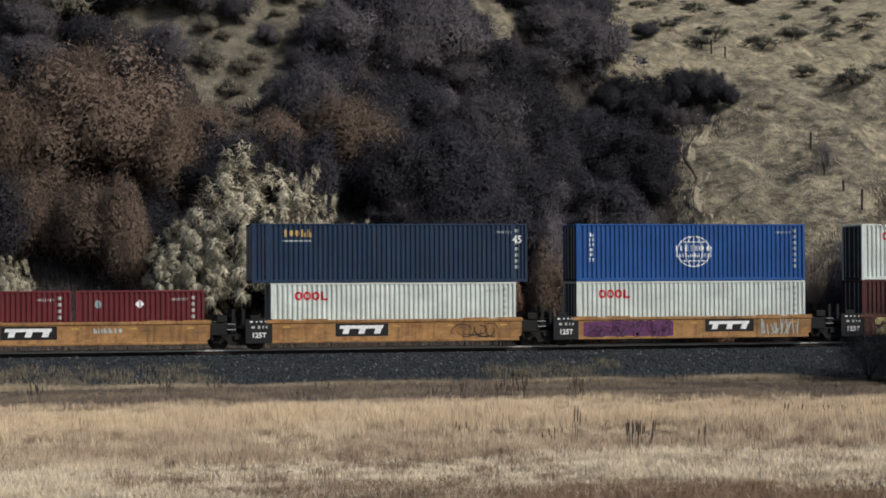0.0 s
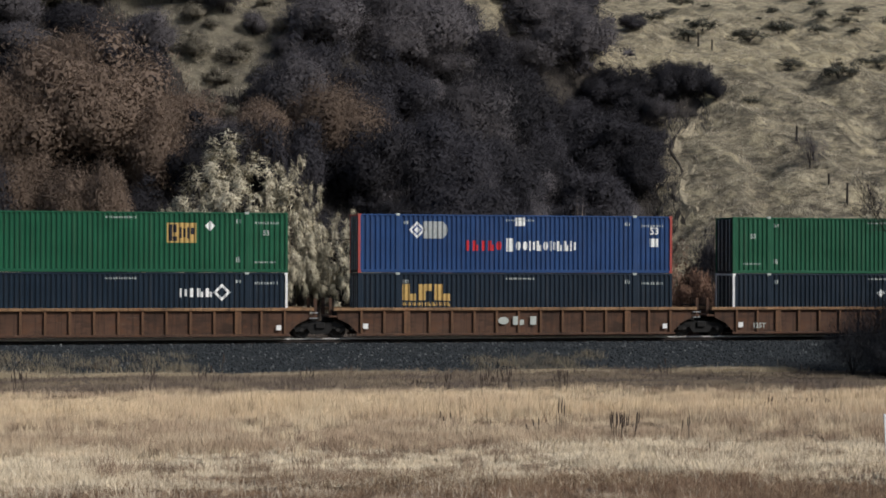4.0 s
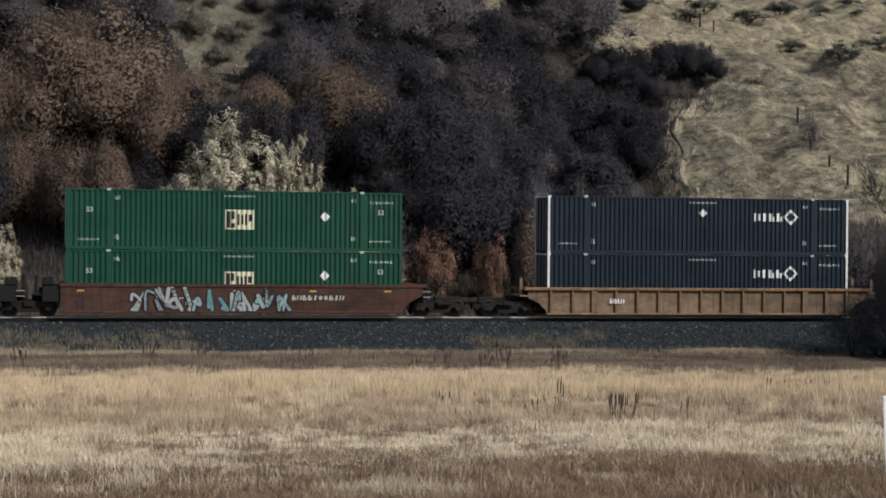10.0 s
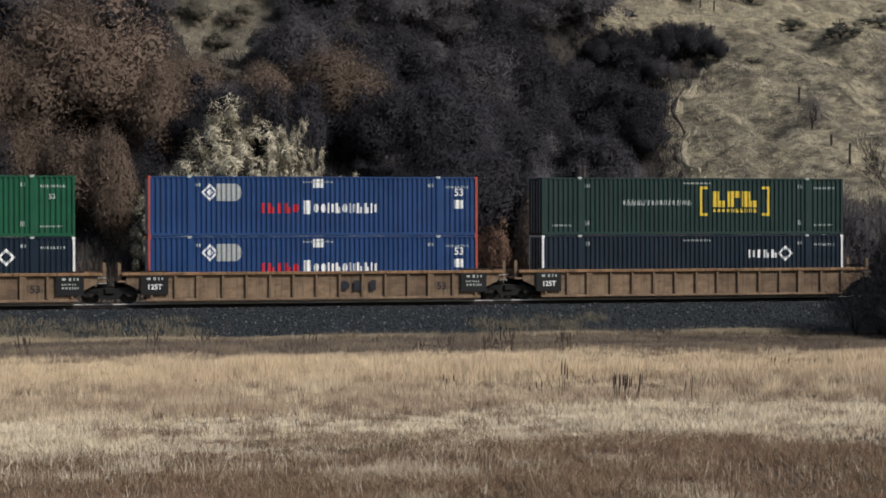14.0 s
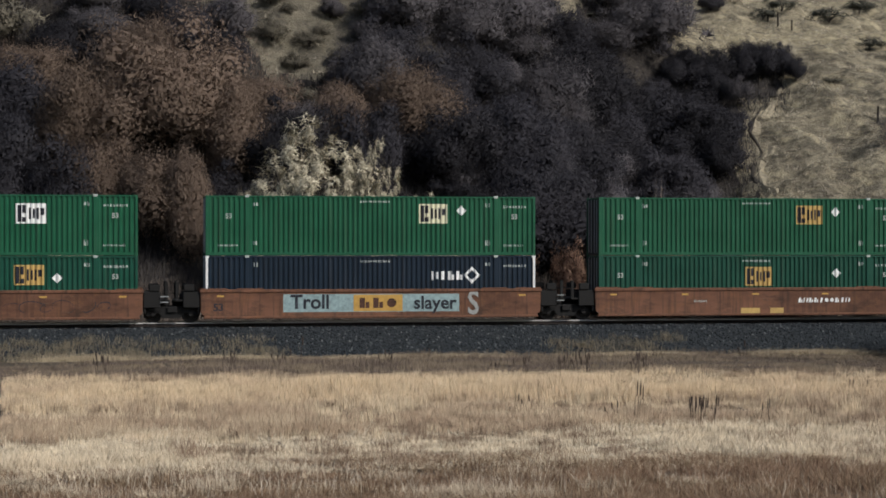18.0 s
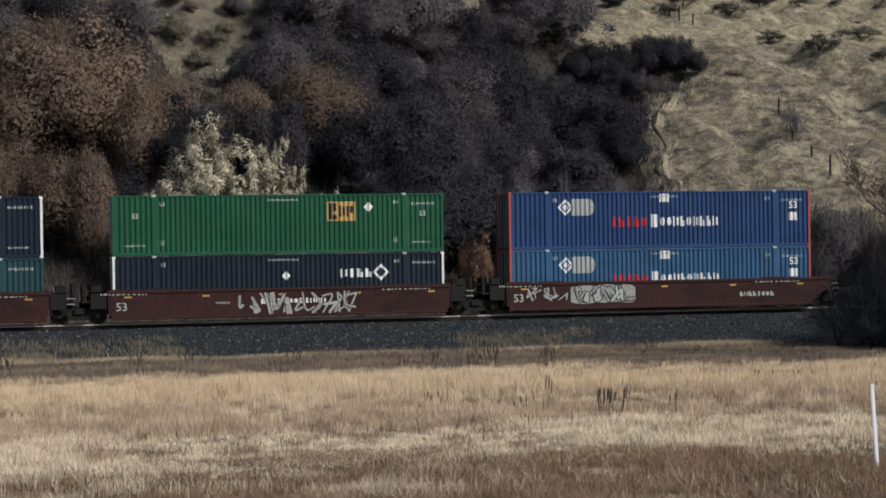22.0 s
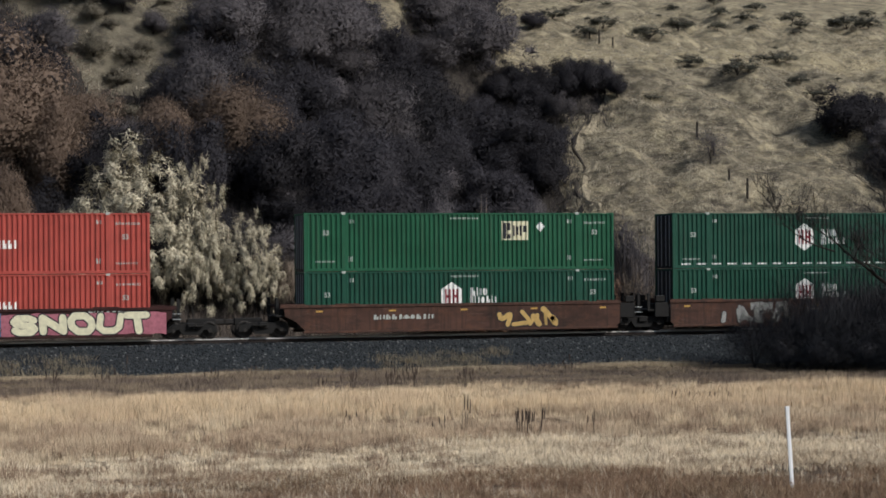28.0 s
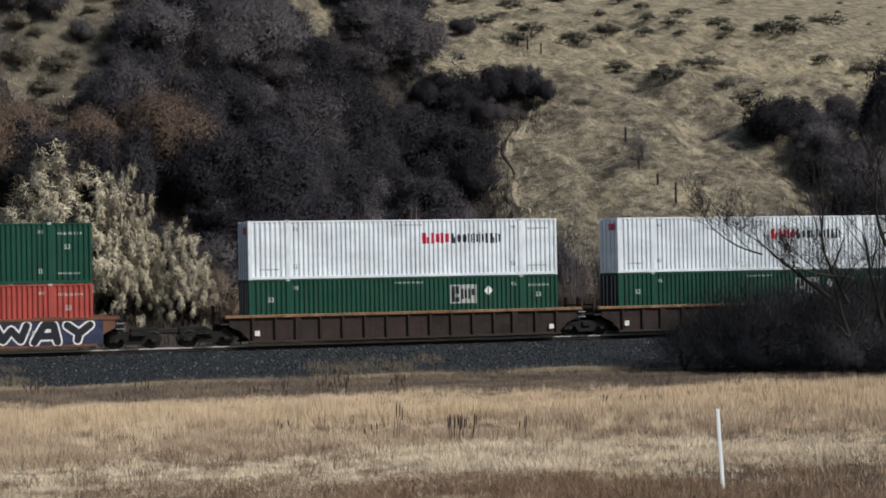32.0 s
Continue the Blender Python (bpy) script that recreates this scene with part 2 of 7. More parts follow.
def prism(profile, x0, x1):
    """Verts and faces of a closed (y, z) or (x, z) outline drawn out between two places."""
    n = len(profile)
    v = [(x0, a, b) for a, b in profile] + [(x1, a, b) for a, b in profile]
    f = [(i, (i + 1) % n, n + (i + 1) % n, n + i) for i in range(n)]
    f += [tuple(range(n - 1, -1, -1)), tuple(range(n, 2 * n))]
    return v, f


def slab(poly, y0, y1):
    """Verts and faces of an (x, z) outline with thickness from y0 to y1."""
    n = len(poly)
    v = [(a, y0, b) for a, b in poly] + [(a, y1, b) for a, b in poly]
    f = [(i, (i + 1) % n, n + (i + 1) % n, n + i) for i in range(n)]
    f += [tuple(range(n - 1, -1, -1)), tuple(range(n, 2 * n))]
    return v, f


def tube(points, radii, sides=6):
    """Verts and faces of a bent, tapered tube through points."""
    verts, faces = [], []
    for i, (p, r) in enumerate(zip(points, radii)):
        p = Vector(p)
        d = (Vector(points[min(i + 1, len(points) - 1)]) - Vector(points[max(i - 1, 0)])).normalized()
        a = d.cross(Vector((0.31, 0.2, 0.93))).normalized()
        b = d.cross(a)
        for k in range(sides):
            w = 2 * math.pi * k / sides
            verts.append(p + r * (math.cos(w) * a + math.sin(w) * b))
    for i in range(len(points) - 1):
        for k in range(sides):
            j = (k + 1) % sides
            faces.append((i * sides + k, i * sides + j, (i + 1) * sides + j, (i + 1) * sides + k))
    faces.append(tuple((len(points) - 1) * sides + k for k in range(sides)))
    return verts, faces


GLYPHS = {}


def lettering(body, size, mat, bold=0.0, squeeze=1.0, space=1.0):
    """Flat lettering with the built-in font as a mesh in the x-z plane, its middle at the origin."""
    key = (body, size, mat.name, bold, squeeze, space)
    if key in GLYPHS:
        return GLYPHS[key]
    cu = bpy.data.curves.new("lettering", "FONT")
    cu.body, cu.size, cu.offset, cu.extrude, cu.resolution_u = body, size, bold, 0.0, 3
    cu.space_character = space
    cu.align_x, cu.align_y = "CENTER", "CENTER"
    ob = new("lettering", cu)
    dg = bpy.context.evaluated_depsgraph_get()
    me = bpy.data.meshes.new_from_object(ob.evaluated_get(dg))
    bpy.data.objects.remove(ob)
    me.transform(Matrix.Rotation(radians(90), 4, "X") @ Matrix.Diagonal((squeeze, 1, 1, 1)))
    me.materials.clear()
    me.materials.append(mat)
    GLYPHS[key] = me
    return me

# ---- ground, hill, track ----


def smooth(a, b, x):
    t = np.clip((x - a) / (b - a), 0, 1)
    return t * t * (3 - 2 * t)


def wave(x, y, seed):
    """A few octaves of soft unevenness from sines, between about -1 and 1."""
    r = np.random.RandomState(seed)
    out, amp = 0 * x, 0.5
    for k in range(7):
        a, ph, f = r.uniform(0, 6.28), r.uniform(0, 6.28, 2), 0.7 * 1.6 ** k
        u = x * math.cos(a) + y * math.sin(a)
        w = -x * math.sin(a) + y * math.cos(a)
        out = out + amp * np.sin(f * u + ph[0] + 1.3 * np.sin(0.6 * f * w + ph[1]))
        amp *= 0.68
    return out


def terrain(x, y):
    """Height of the ground: flat field, railway bank, then the hill with its bench."""
    x, y = np.asarray(x, float), np.asarray(y, float)
    z = FIELD + 0.10 * wave(x * 0.12, y * 0.12, 1) * smooth(10, 40, y)
    z = z + (-0.60 - FIELD) * smooth(86.4, 88.6, y) * (1 - smooth(90.5, 92.5, y))
    foot = 97 + 2.0 * wave(x * 0.05, 0 * y, 3)
    crest = 150 + 5 * wave(x * 0.03, 0 * y, 4)
    top = 38 - 18.2 * smooth(14, 54, x) + 4 * smooth(90, 200, x)
    u = np.clip((y - foot) / (crest - foot), 0, 1)
    rise = u * (0.72 + 0.28 * smooth(0, 1, u))
    hill = (top - FIELD) * rise + 0.21 * np.maximum(y - crest, 0) - 0.17 * np.maximum(y - 420, 0)
    hill = hill + smooth(0, 0.3, u) * (0.6 * wave(x * 0.8, y * 0.7, 31) + 0.24 * wave(x * 2.6, y * 2.2, 33))
    hill = hill + smooth(0, 1, u) * 1.3 * wave(x * 0.10, y * 0.10, 5)
    ribs = np.sin(x * 0.42 + 1.4 * np.sin(y * 0.09) + 0.5 * wave(x * .2, y * .2, 8))
    hill = hill - 0.55 * np.abs(ribs) ** 3 * smooth(0.05, 0.5, u) * smooth(40, 60, x)
    # the washed-out gully at the edge of the open slope
    g = x - (51.5 + 0.08 * (y - 120) + 1.2 * np.sin(y * 0.35))
    hill = hill - 0.9 * np.exp(-(g / 1.3) ** 2) * smooth(0.05, 0.3, u) * (1 - smooth(0.75, 0.95, u))
    # the wooded ravine left of the open spur
    cut = (x - 35.5 - 0.12 * (y - 115)) / 9.0
    hill = hill - 8.5 * np.exp(-cut * cut) * smooth(0.08, 0.45, u) * (1 - smooth(0.8, 1.0, u) * (y <= crest) - 1.0 * (y > crest))
    return z + np.where(y > foot, hill, 0)


def height(x, y):
    return float(terrain(np.array([x]), np.array([y]))[0])


def grid_lines(lo, hi, inner, step, grow):
    """Grid lines: even steps over the inner stretch, growing outwards to lo and hi."""
    a, b = inner
    mid = list(np.arange(a, b + step * 0.5, step))
    s, v, left = step, a, []
    while v > lo:
        s *= grow
        v -= s
        left.append(v)
    s, v, right = step, mid[-1], []
    while v < hi:
        s *= grow
        v += s
        right.append(v)
    return np.array(left[::-1] + mid + right)


def ground_material():
    m = Mat("dry grass ground", 0.95, 0, 0.1)
    p = m.world_coords((1, 1, 1))
    big, mid, fine = m.noise(p, 0.09, 5), m.noise(p, 0.55, 6, 0.65), m.noise(p, 4.5, 6, 0.7)
    col = m.ramp(mid, [(0.28, (0.108, 0.096, 0.075)), (0.45, (0.259, 0.228, 0.168)), (0.56, (0.518, 0.450, 0.319)), (0.70, (0.756, 0.663, 0.478))])
    col = m.mix(m.value(big, 0.42, 0.62, 0, 0.5), col, (0.216, 0.189, 0.140))
    col = m.mix(m.value(fine, 0.35, 0.7, 0.40, 0.0), col, (0.065, 0.059, 0.042))
    col = m.mix(m.value(m.noise(m.world_coords((0.55, 0.8, 1.3)), 1.2, 6, 0.72), 0.50, 0.60, 0, 0.8), col, (0.082, 0.070, 0.053))
    col = m.mix(m.value(m.noise(m.world_coords((0.756, 0.535, 0.957)), 0.45, 5, 0.65), 0.52, 0.64, 0, 0.7), col, (0.626, 0.535, 0.351))
    # thin turf terraces along the contours of the slope
    sep = m.noise(m.world_coords((0.6, 0.9, 2.0)), 1.3, 6, 0.7)
    col = m.mix(m.value(sep, 0.5, 0.68, 0, 0.6), col, (0.497, 0.427, 0.287))
    # golden turf on the bench above the crest, worn earth on the slope below
    sep_b = m.node("ShaderNodeSeparateXYZ")
    m.link(p, sep_b.inputs[0])
    gold = m.mix(m.value(m.noise(p, 0.8, 5, 0.7), 0.4, 0.6, 0.0, 0.5), (0.616, 0.523, 0.335), (0.335, 0.289, 0.191))
    share = m.ramp(m.value(sep_b.outputs[1], 140.0, 200.0), [(0.10, (0, 0, 0)), (0.20, (0.75, 0.75, 0.75)), (0.35, (0.65, 0.65, 0.65)), (0.60, (0.28, 0.28, 0.28))])
    col = m.mix(share, col, gold)
    worn = m.noise(m.world_coords((0.850, 0.374, 0.957)), 0.9, 6, 0.72)
    col = m.mix(m.value(worn, 0.49, 0.62, 0.0, 0.7), col, (0.103, 0.090, 0.070))
    # duller, browner turf between the brush of the upper wooded slope
    dull = m.mix(m.value(m.noise(m.world_coords((0.5, 0.35, 0.8)), 0.9, 6, 0.7), 0.42, 0.60), (0.10, 0.089, 0.072), (0.25, 0.222, 0.165))
    col = m.mix(m.value(sep_b.outputs[0], 26.0, 40.0, 0.85, 0.0), col, dull)
    # leaf litter and soil under the field's grass
    sep_y = m.node("ShaderNodeSeparateXYZ")
    m.link(p, sep_y.inputs[0])
    col = m.mix(m.value(sep_y.outputs[1], 96.0, 101.0, 0.85, 0.0), col, (0.135, 0.109, 0.087))
    m.colour(col)
    m.bump(fine, 0.9, 0.5)
    return m.m


gx = grid_lines(-1500, 1500, (-10, 104), 0.6, 1.18)
gy = grid_lines(-600, 1600, (97, 200), 0.6, 1.16)
GX, GY = np.meshgrid(gx, gy)
GZ = terrain(GX, GY)
nx, ny = len(gx), len(gy)
ii = (np.arange(ny - 1)[:, None] * nx + np.arange(nx - 1)[None, :]).ravel()
ground = new("ground", soup("ground", np.stack([GX, GY, GZ], -1).reshape(-1, 3), np.stack([ii, ii + 1, ii + nx + 1, ii + nx], -1), ground_material()))
ground.data.shade_smooth()
tagged(ground, "dry grassy field rising into a tan hillside", "ground", kind="structure")


def stone_material():
    m = Mat("dark ballast stone", 0.9, 0, 0.25)
    p = m.world_coords((1, 1, 1))
    n, f = m.noise(p, 1.2, 5), m.noise(p, 8.0, 5, 0.8)
    col = m.ramp(f, [(0.3, (0.005, 0.006, 0.007)), (0.48, (0.016, 0.020, 0.023)), (0.62, (0.036, 0.042, 0.047)), (0.76, (0.10, 0.11, 0.117))])
    col = m.mix(m.value(n, 0.5, 0.75, 0, 0.5), col, (0.026, 0.028, 0.028))
    m.colour(col)
    return m.bump(f, 1.0, 0.06).m


STONE = stone_material()
bank = [(-4.6, -1.62), (-2.35, -0.46), (-1.7, -0.24), (1.7, -0.24), (2.35, -0.46), (4.2, -1.3), (4.2, -1.9), (-4.6, -1.9)]
v, f = prism([(TRACK + a, b) for a, b in bank], -900, 900)
tagged(new("ballast_bank", mesh_of("ballast_bank", v, f, STONE)), "dark grey crushed-stone ballast bank under the track", "ballast", kind="structure")


def loose_stones():
    r = np.random.RandomState(11)
    n = 16000
    x, s = r.uniform(-14, 62, n), r.uniform(0, 1, n)
    y = TRACK - 1.5 - 3.0 * s
    z = np.where(y > TRACK - 1.7, -0.24, np.where(y > TRACK - 2.35, -0.24 - (TRACK - 1.7 - y) / 0.65 * 0.22, -0.46 - (TRACK - 2.35 - y) / 2.25 * 1.16))
    size = r.uniform(0.03, 0.085, n)
    base = np.array([(1, 0, 0), (-0.5, 0.87, 0), (-0.5, -0.87, 0), (0, 0, 0.9), (0.1, 0.1, -0.8)])
    v = base[None] * size[:, None, None] * r.uniform(0.6, 1.4, (n, 5, 3)) + np.stack([x, y, z], -1)[:, None]
    f = np.array([(0, 1, 3), (1, 2, 3), (2, 0, 3), (1, 0, 4), (2, 1, 4), (0, 2, 4)])
    idx = (np.arange(n)[:, None, None] * 5 + f[None]).reshape(-1, 3)
    mat = strands("loose ballast stones", [(0.008, 0.010, 0.013), (0.017, 0.021, 0.025), (0.034, 0.039, 0.044), (0.023, 0.026, 0.030), (0.012, 0.016, 0.019), (0.045, 0.052, 0.058), (0.008, 0.010, 0.012), (0.020, 0.024, 0.028), (0.062, 0.069, 0.074), (0.15, 0.155, 0.157)])
    tagged(new("ballast_stones", soup("ballast_stones", v.reshape(-1, 3), idx, mat)), "loose dark crushed stones on the bank", "stones", kind="stuff")


loose_stones()


def track():
    for y in (TRACK - 0.7525, TRACK + 0.7525):
        rail = tagged(thing("rail", "long steel rail with a polished top", "rail", "rails of the track", (0, y, 0)), kind="structure")
        web = [(-0.075, -0.19), (0.075, -0.19), (0.075, -0.165), (0.012, -0.14), (0.012, -0.055), (-0.012, -0.055), (-0.012, -0.14), (-0.075, -0.165)]
        v, f = prism(web, -900, 900)
        part_mesh("web", mesh_of("web", v, f, RAIL_SIDE), rail)
        v, f = prism([(-0.012, -0.056), (0.012, -0.056), (0.036, -0.045), (0.036, -0.008), (0.028, 0.0), (-0.028, 0.0), (-0.036, -0.008), (-0.036, -0.045)], -900, 900)
        part_mesh("rail_head", mesh_of("rail_head", v, f, RAIL_TOP), rail, label="worn bright rail head")
    tie = box_mesh("sleeper", 0.23, 2.6, 0.18, plain("weathered timber", (0.045, 0.037, 0.032), 0.9, vary=0.4), 0.015)
    for i in range(130):
        ob = new("sleeper", tie)
        ob.location = (-14 + i * 0.6, TRACK, -0.40)
        tagged(ob, "dark creosoted timber railway sleeper", "sleeper", "sleepers of the track")


track()

# ---- the train: containers ----
HALF = 1.219
DEPTH = 0.058


def folds(length, posts):
    """Breakpoints (x, depth) of a corrugated side between its posts."""
    spans, edge = [], 0.12
    for p in posts:
        spans.append((edge, p - 0.09))
        edge = p + 0.09
    spans.append((edge, length - 0.12))
    pts = [(0.0, 0.0), (0.12, 0.0)]
    for a, b in spans:
        n = max(3, round((b - a) / 0.24))
        s = (b - a) / n
        for i in range(n):
            x = a + i * s
            pts += [(x + 0.06 * s, 0.0), (x + 0.40 * s, 0.0), (x + 0.52 * s, DEPTH), (x + 0.92 * s, DEPTH)]
        pts += [(b, 0.0), (b + 0.09, 0.0)]
    pts.append((length, 0.0))
    return pts


FOLDS = {}


def posts_of(length):
    over = (length - 12.192) / 2
    return (over, length - over) if over > 0.5 else ()


def folds_of(length):
    if length not in FOLDS:
        FOLDS[length] = folds(length, posts_of(length))
    return FOLDS[length]


def fold_depth(length, x):
    xs, ds = zip(*folds_of(length))
    return float(np.interp(x, xs, ds))


def clip(poly, x, keep_right):
    out = []
    for (ax, az), (bx, bz) in zip(poly, poly[1:] + poly[:1]):
        ina, inb = ((ax >= x, bx >= x) if keep_right else (ax <= x, bx <= x))
        if ina:
            out.append((ax, az))
        if ina != inb:
            t = (x - ax) / (bx - ax)
            out.append((x, az + t * (bz - az)))
    return out


def marking(name, parent, polys, mat, length=None, y=-HALF, label="", proud=0.004):
    """Paint marks as a thin skin of convex outlines (x, z), laid on a flat or a corrugated side."""
    verts, faces = [], []
    for turn, poly in enumerate(polys):
        skin = proud + 0.00015 * (turn % 23)
        cells = [poly]
        if length:
            cells, rest = [], poly
            lo, hi = min(p[0] for p in poly), max(p[0] for p in poly)
            for bx, _ in folds_of(length):
                if lo < bx < hi and rest:
                    cells.append(clip(rest, bx, False))
                    rest = clip(rest, bx, True)
            cells.append(rest)
        for c in cells:
            if len(c) < 3:
                continue
            k = len(verts)
            verts += [(px, y - skin + (fold_depth(length, px) if length else 0), pz) for px, pz in c]
            faces.append(tuple(range(k, k + len(c))))
    me = mesh_of(name, verts, faces, mat)
    return part_mesh(name, me, parent, label=label)


def rect(cx, cz, w, h, lean=0.0):
    return [(cx - w / 2 - lean * h / 2, cz - h / 2), (cx + w / 2 - lean * h / 2, cz - h / 2), (cx + w / 2 + lean * h / 2, cz + h / 2), (cx - w / 2 + lean * h / 2, cz + h / 2)]


def ngon(cx, cz, rx, rz, n, turn=0.0):
    return [(cx + rx * math.cos(turn + 2 * math.pi * i / n), cz + rz * math.sin(turn + 2 * math.pi * i / n)) for i in range(n)]


def ring(cx, cz, rx, rz, wide, n=16, turn=0.0):
    a, b = ngon(cx, cz, rx, rz, n, turn), ngon(cx, cz, rx - wide, rz - wide, n, turn)
    return [[a[i], a[(i + 1) % n], b[(i + 1) % n], b[i]] for i in range(n)]


def bars(x0, x1, cz, h, n, seed=0, lean=0.0, thin=0.26):
    """A row of n plain blocks in the size of lettering: posts, rounded blocks and steps, no letters."""
    r = random.Random(seed)
    step = (x1 - x0) / n
    out = []
    for i in range(n):
        cx, w = x0 + (i + 0.5) * step, step * 0.80
        t = w * thin
        kind = r.randrange(4)
        if kind == 0:
            out += [rect(cx, cz, w * 0.5, h, lean)]
        elif kind == 1:
            out += [ngon(cx, cz, w * 0.46, h * 0.46, 8, math.pi / 8)]
        elif kind == 2:
            out += [rect(cx - w / 2 + t / 2, cz, t, h, lean), rect(cx + w / 2 - t / 2, cz, t * 1.4, h * 0.8, lean)]
        else:
            out += [rect(cx - w * 0.2, cz, w * 0.5, h, lean), rect(cx + w * 0.28, cz - h * 0.2, w * 0.36, h * 0.6, lean)]
    return out


SHELLS = {}


def shell(kind, length, tall, mat):
    """Shared meshes of a container: corrugated side, corrugated front end, roof, floor, door leaf."""
    key = (kind, length, tall, mat.name)
    if key in SHELLS:
        return SHELLS[key]
    if kind == "side":
        pts = folds_of(length)
        n = len(pts)
        v = [(x, -HALF + d, 0.10) for x, d in pts] + [(x, -HALF + d, tall - 0.06) for x, d in pts]
        f = [(i, i + 1, n + i + 1, n + i) for i in range(n - 1)]
        me = mesh_of("side_panel", v, f, mat)
    elif kind == "end":
        v, n = [], 0
        ys = np.linspace(-HALF + 0.12, HALF - 0.12, 25)
        pts = [(y, 0.04 if i % 4 in (1, 2) else 0.0) for i, y in enumerate(ys)]
        n = len(pts)
        v = [(length - d - 0.01, y, 0.1) for y, d in pts] + [(length - d - 0.01, y, tall - 0.06) for y, d in pts]
        me = mesh_of("front_end", v, [(i, i + 1, n + i + 1, n + i) for i in range(n - 1)], mat)
    elif kind == "roof":
        n = 57
        xs = np.linspace(0.1, length - 0.1, n)
        v = [(x, -HALF + 0.05, tall - 0.02 - (0.02 if i % 4 in (1, 2) else 0)) for i, x in enumerate(xs)] + [(x, HALF - 0.05, tall - 0.02 - (0.02 if i % 4 in (1, 2) else 0)) for i, x in enumerate(xs)]
        me = mesh_of("roof", v, [(i, i + 1, n + i + 1, n + i) for i in range(n - 1)], mat)
    elif kind == "floor":
        me = box_mesh("floor", length - 0.1, 2 * HALF - 0.1, 0.06, mat)
    else:
        v, f = [], []
        for a, b, x in ((0.02, 1.06, 0.02), (0.10, 0.98, 0.045)):
            k = len(v)
            z0, z1 = (0.12, tall - 0.10) if x == 0.02 else (0.22, tall - 0.20)
            v += [(x, a, z0), (x, b, z0), (x, b, z1), (x, a, z1), (0.06, a, z0), (0.06, b, z0), (0.06, b, z1), (0.06, a, z1)]
            f += [(k, k + 1, k + 2, k + 3), (k + 4, k + 7, k + 6, k + 5), (k, k + 4, k + 5, k + 1), (k + 1, k + 5, k + 6, k + 2), (k + 2, k + 6, k + 7, k + 3), (k + 3, k + 7, k + 4, k)]
        me = mesh_of("door", v, f, mat)
    SHELLS[key] = me
    return me


def container(label, length, tall, mat, rib=None, post=None, tabs=True, end=None, rail=None):
    """A freight container, its base at the origin, x from its -x end, the near side at y = -HALF."""
    box_ob = thing("shipping_container", label, "container", "containers on the train")
    post, end, rail = post or mat, end or END_DARK, rail or mat
    part_mesh("side_panel", shell("side", length, tall, mat), box_ob)
    part_mesh("side_panel", shell("side", length, tall, mat), box_ob, (length, 0, 0), turn=Matrix.Rotation(math.pi, 4, "Z"))
    part_mesh("front_end", shell("end", length, tall, end), box_ob)
    part_mesh("roof", shell("roof", length, tall, mat), box_ob)
    part_mesh("floor", shell("floor", length, tall, GRIME), box_ob, (length / 2, 0, 0.05))
    for s in (0, -1.08):
        door = part_mesh("door", shell("door", length, tall, end), box_ob, (0, s, 0))
        for y in (0.30, 0.78):
            box("lock_rod", door, (0.0, y, 0.14), (0.035, 0.035, tall - 0.26), M_GREY, 0.008)
    for x in (0.06, length - 0.06):
        for y in (-HALF + 0.05, HALF - 0.05):
            box("corner_post", box_ob, (x, y, 0.1), (0.125, 0.112, tall - 0.2), post, 0.012)
    for y in (-HALF + 0.04, HALF - 0.04):
        box("top_rail", box_ob, (length / 2, y, tall - 0.09), (length - 0.3, 0.090, 0.08), rail, 0.01)
        box("bottom_rail", box_ob, (length / 2, y, 0.02), (length - 0.3, 0.088, 0.15), rail, 0.01)
    for x in (0.08, length - 0.08):
        box("end_rail", box_ob, (x, 0, tall - 0.10), (0.10, 2 * HALF - 0.3, 0.09), post, 0.01)
        box("end_rail", box_ob, (x, 0, 0.02), (0.10, 2 * HALF - 0.3, 0.14), end, 0.01)
        for y in (-HALF + 0.08, HALF - 0.08):
            for z in (0.0, tall - 0.118):
                box("corner_casting", box_ob, (x, y, z), (0.178, 0.170, 0.118), post, 0.015)
    for x in posts_of(length):
        box("lift_post", box_ob, (x, -HALF + 0.05, 0.15), (0.17, 0.11, tall - 0.24), mat, 0.012)
        box("lift_post", box_ob, (x, HALF - 0.05, 0.15), (0.17, 0.11, tall - 0.24), mat, 0.012)
        if tabs:
            box("lift_casting", box_ob, (x, -HALF + 0.08, tall - 0.10), (0.22, 0.175, 0.13), M_PALE, 0.02, "pale worn lift casting")
    return box_ob


def small_marks(c, length, tall, mat=M_PALE, seed=1, low=True):
    """The rows of small stencilled data beside the posts; too small to read."""
    p = posts_of(length)
    left, right = (p if p else (0.4, length - 0.4))
    fine = [("data_plate", left + 0.26, left + 0.56, tall - 0.42, 0.20, 2), ("data_plate", right - 0.56, right - 0.26, tall - 0.42, 0.20, 2),
            ("serial_line", right + 0.35, right + 1.55, tall - 0.50, 0.13, 8), ("title_line", length * 0.46, length * 0.46 + 1.5, tall - 0.27, 0.10, 12)]
    if low:
        fine += [("data_plate", left + 0.26, left + 0.50, 0.62, 0.26, 2), ("data_plate", right - 0.56, right - 0.30, 0.62, 0.26, 2),
                 ("stencil_line", 0.55, 1.55, 0.50, 0.10, 9), ("stencil_line", right + 0.35, right + 1.4, 0.50, 0.10, 9)]
    for i, (name, x0, x1, z, h, n) in enumerate(fine):
        tagged(marking(name, c, bars(x0, x1, z, h, n, seed + i), mat, length), kind="stuff")


def size_mark(c, length, x, z, body="53", size=0.33, mat=M_WHITE):
    part_mesh("size_number", lettering(body, size, mat, 0.008), c, (x, -HALF - 0.006, z), "white length number")


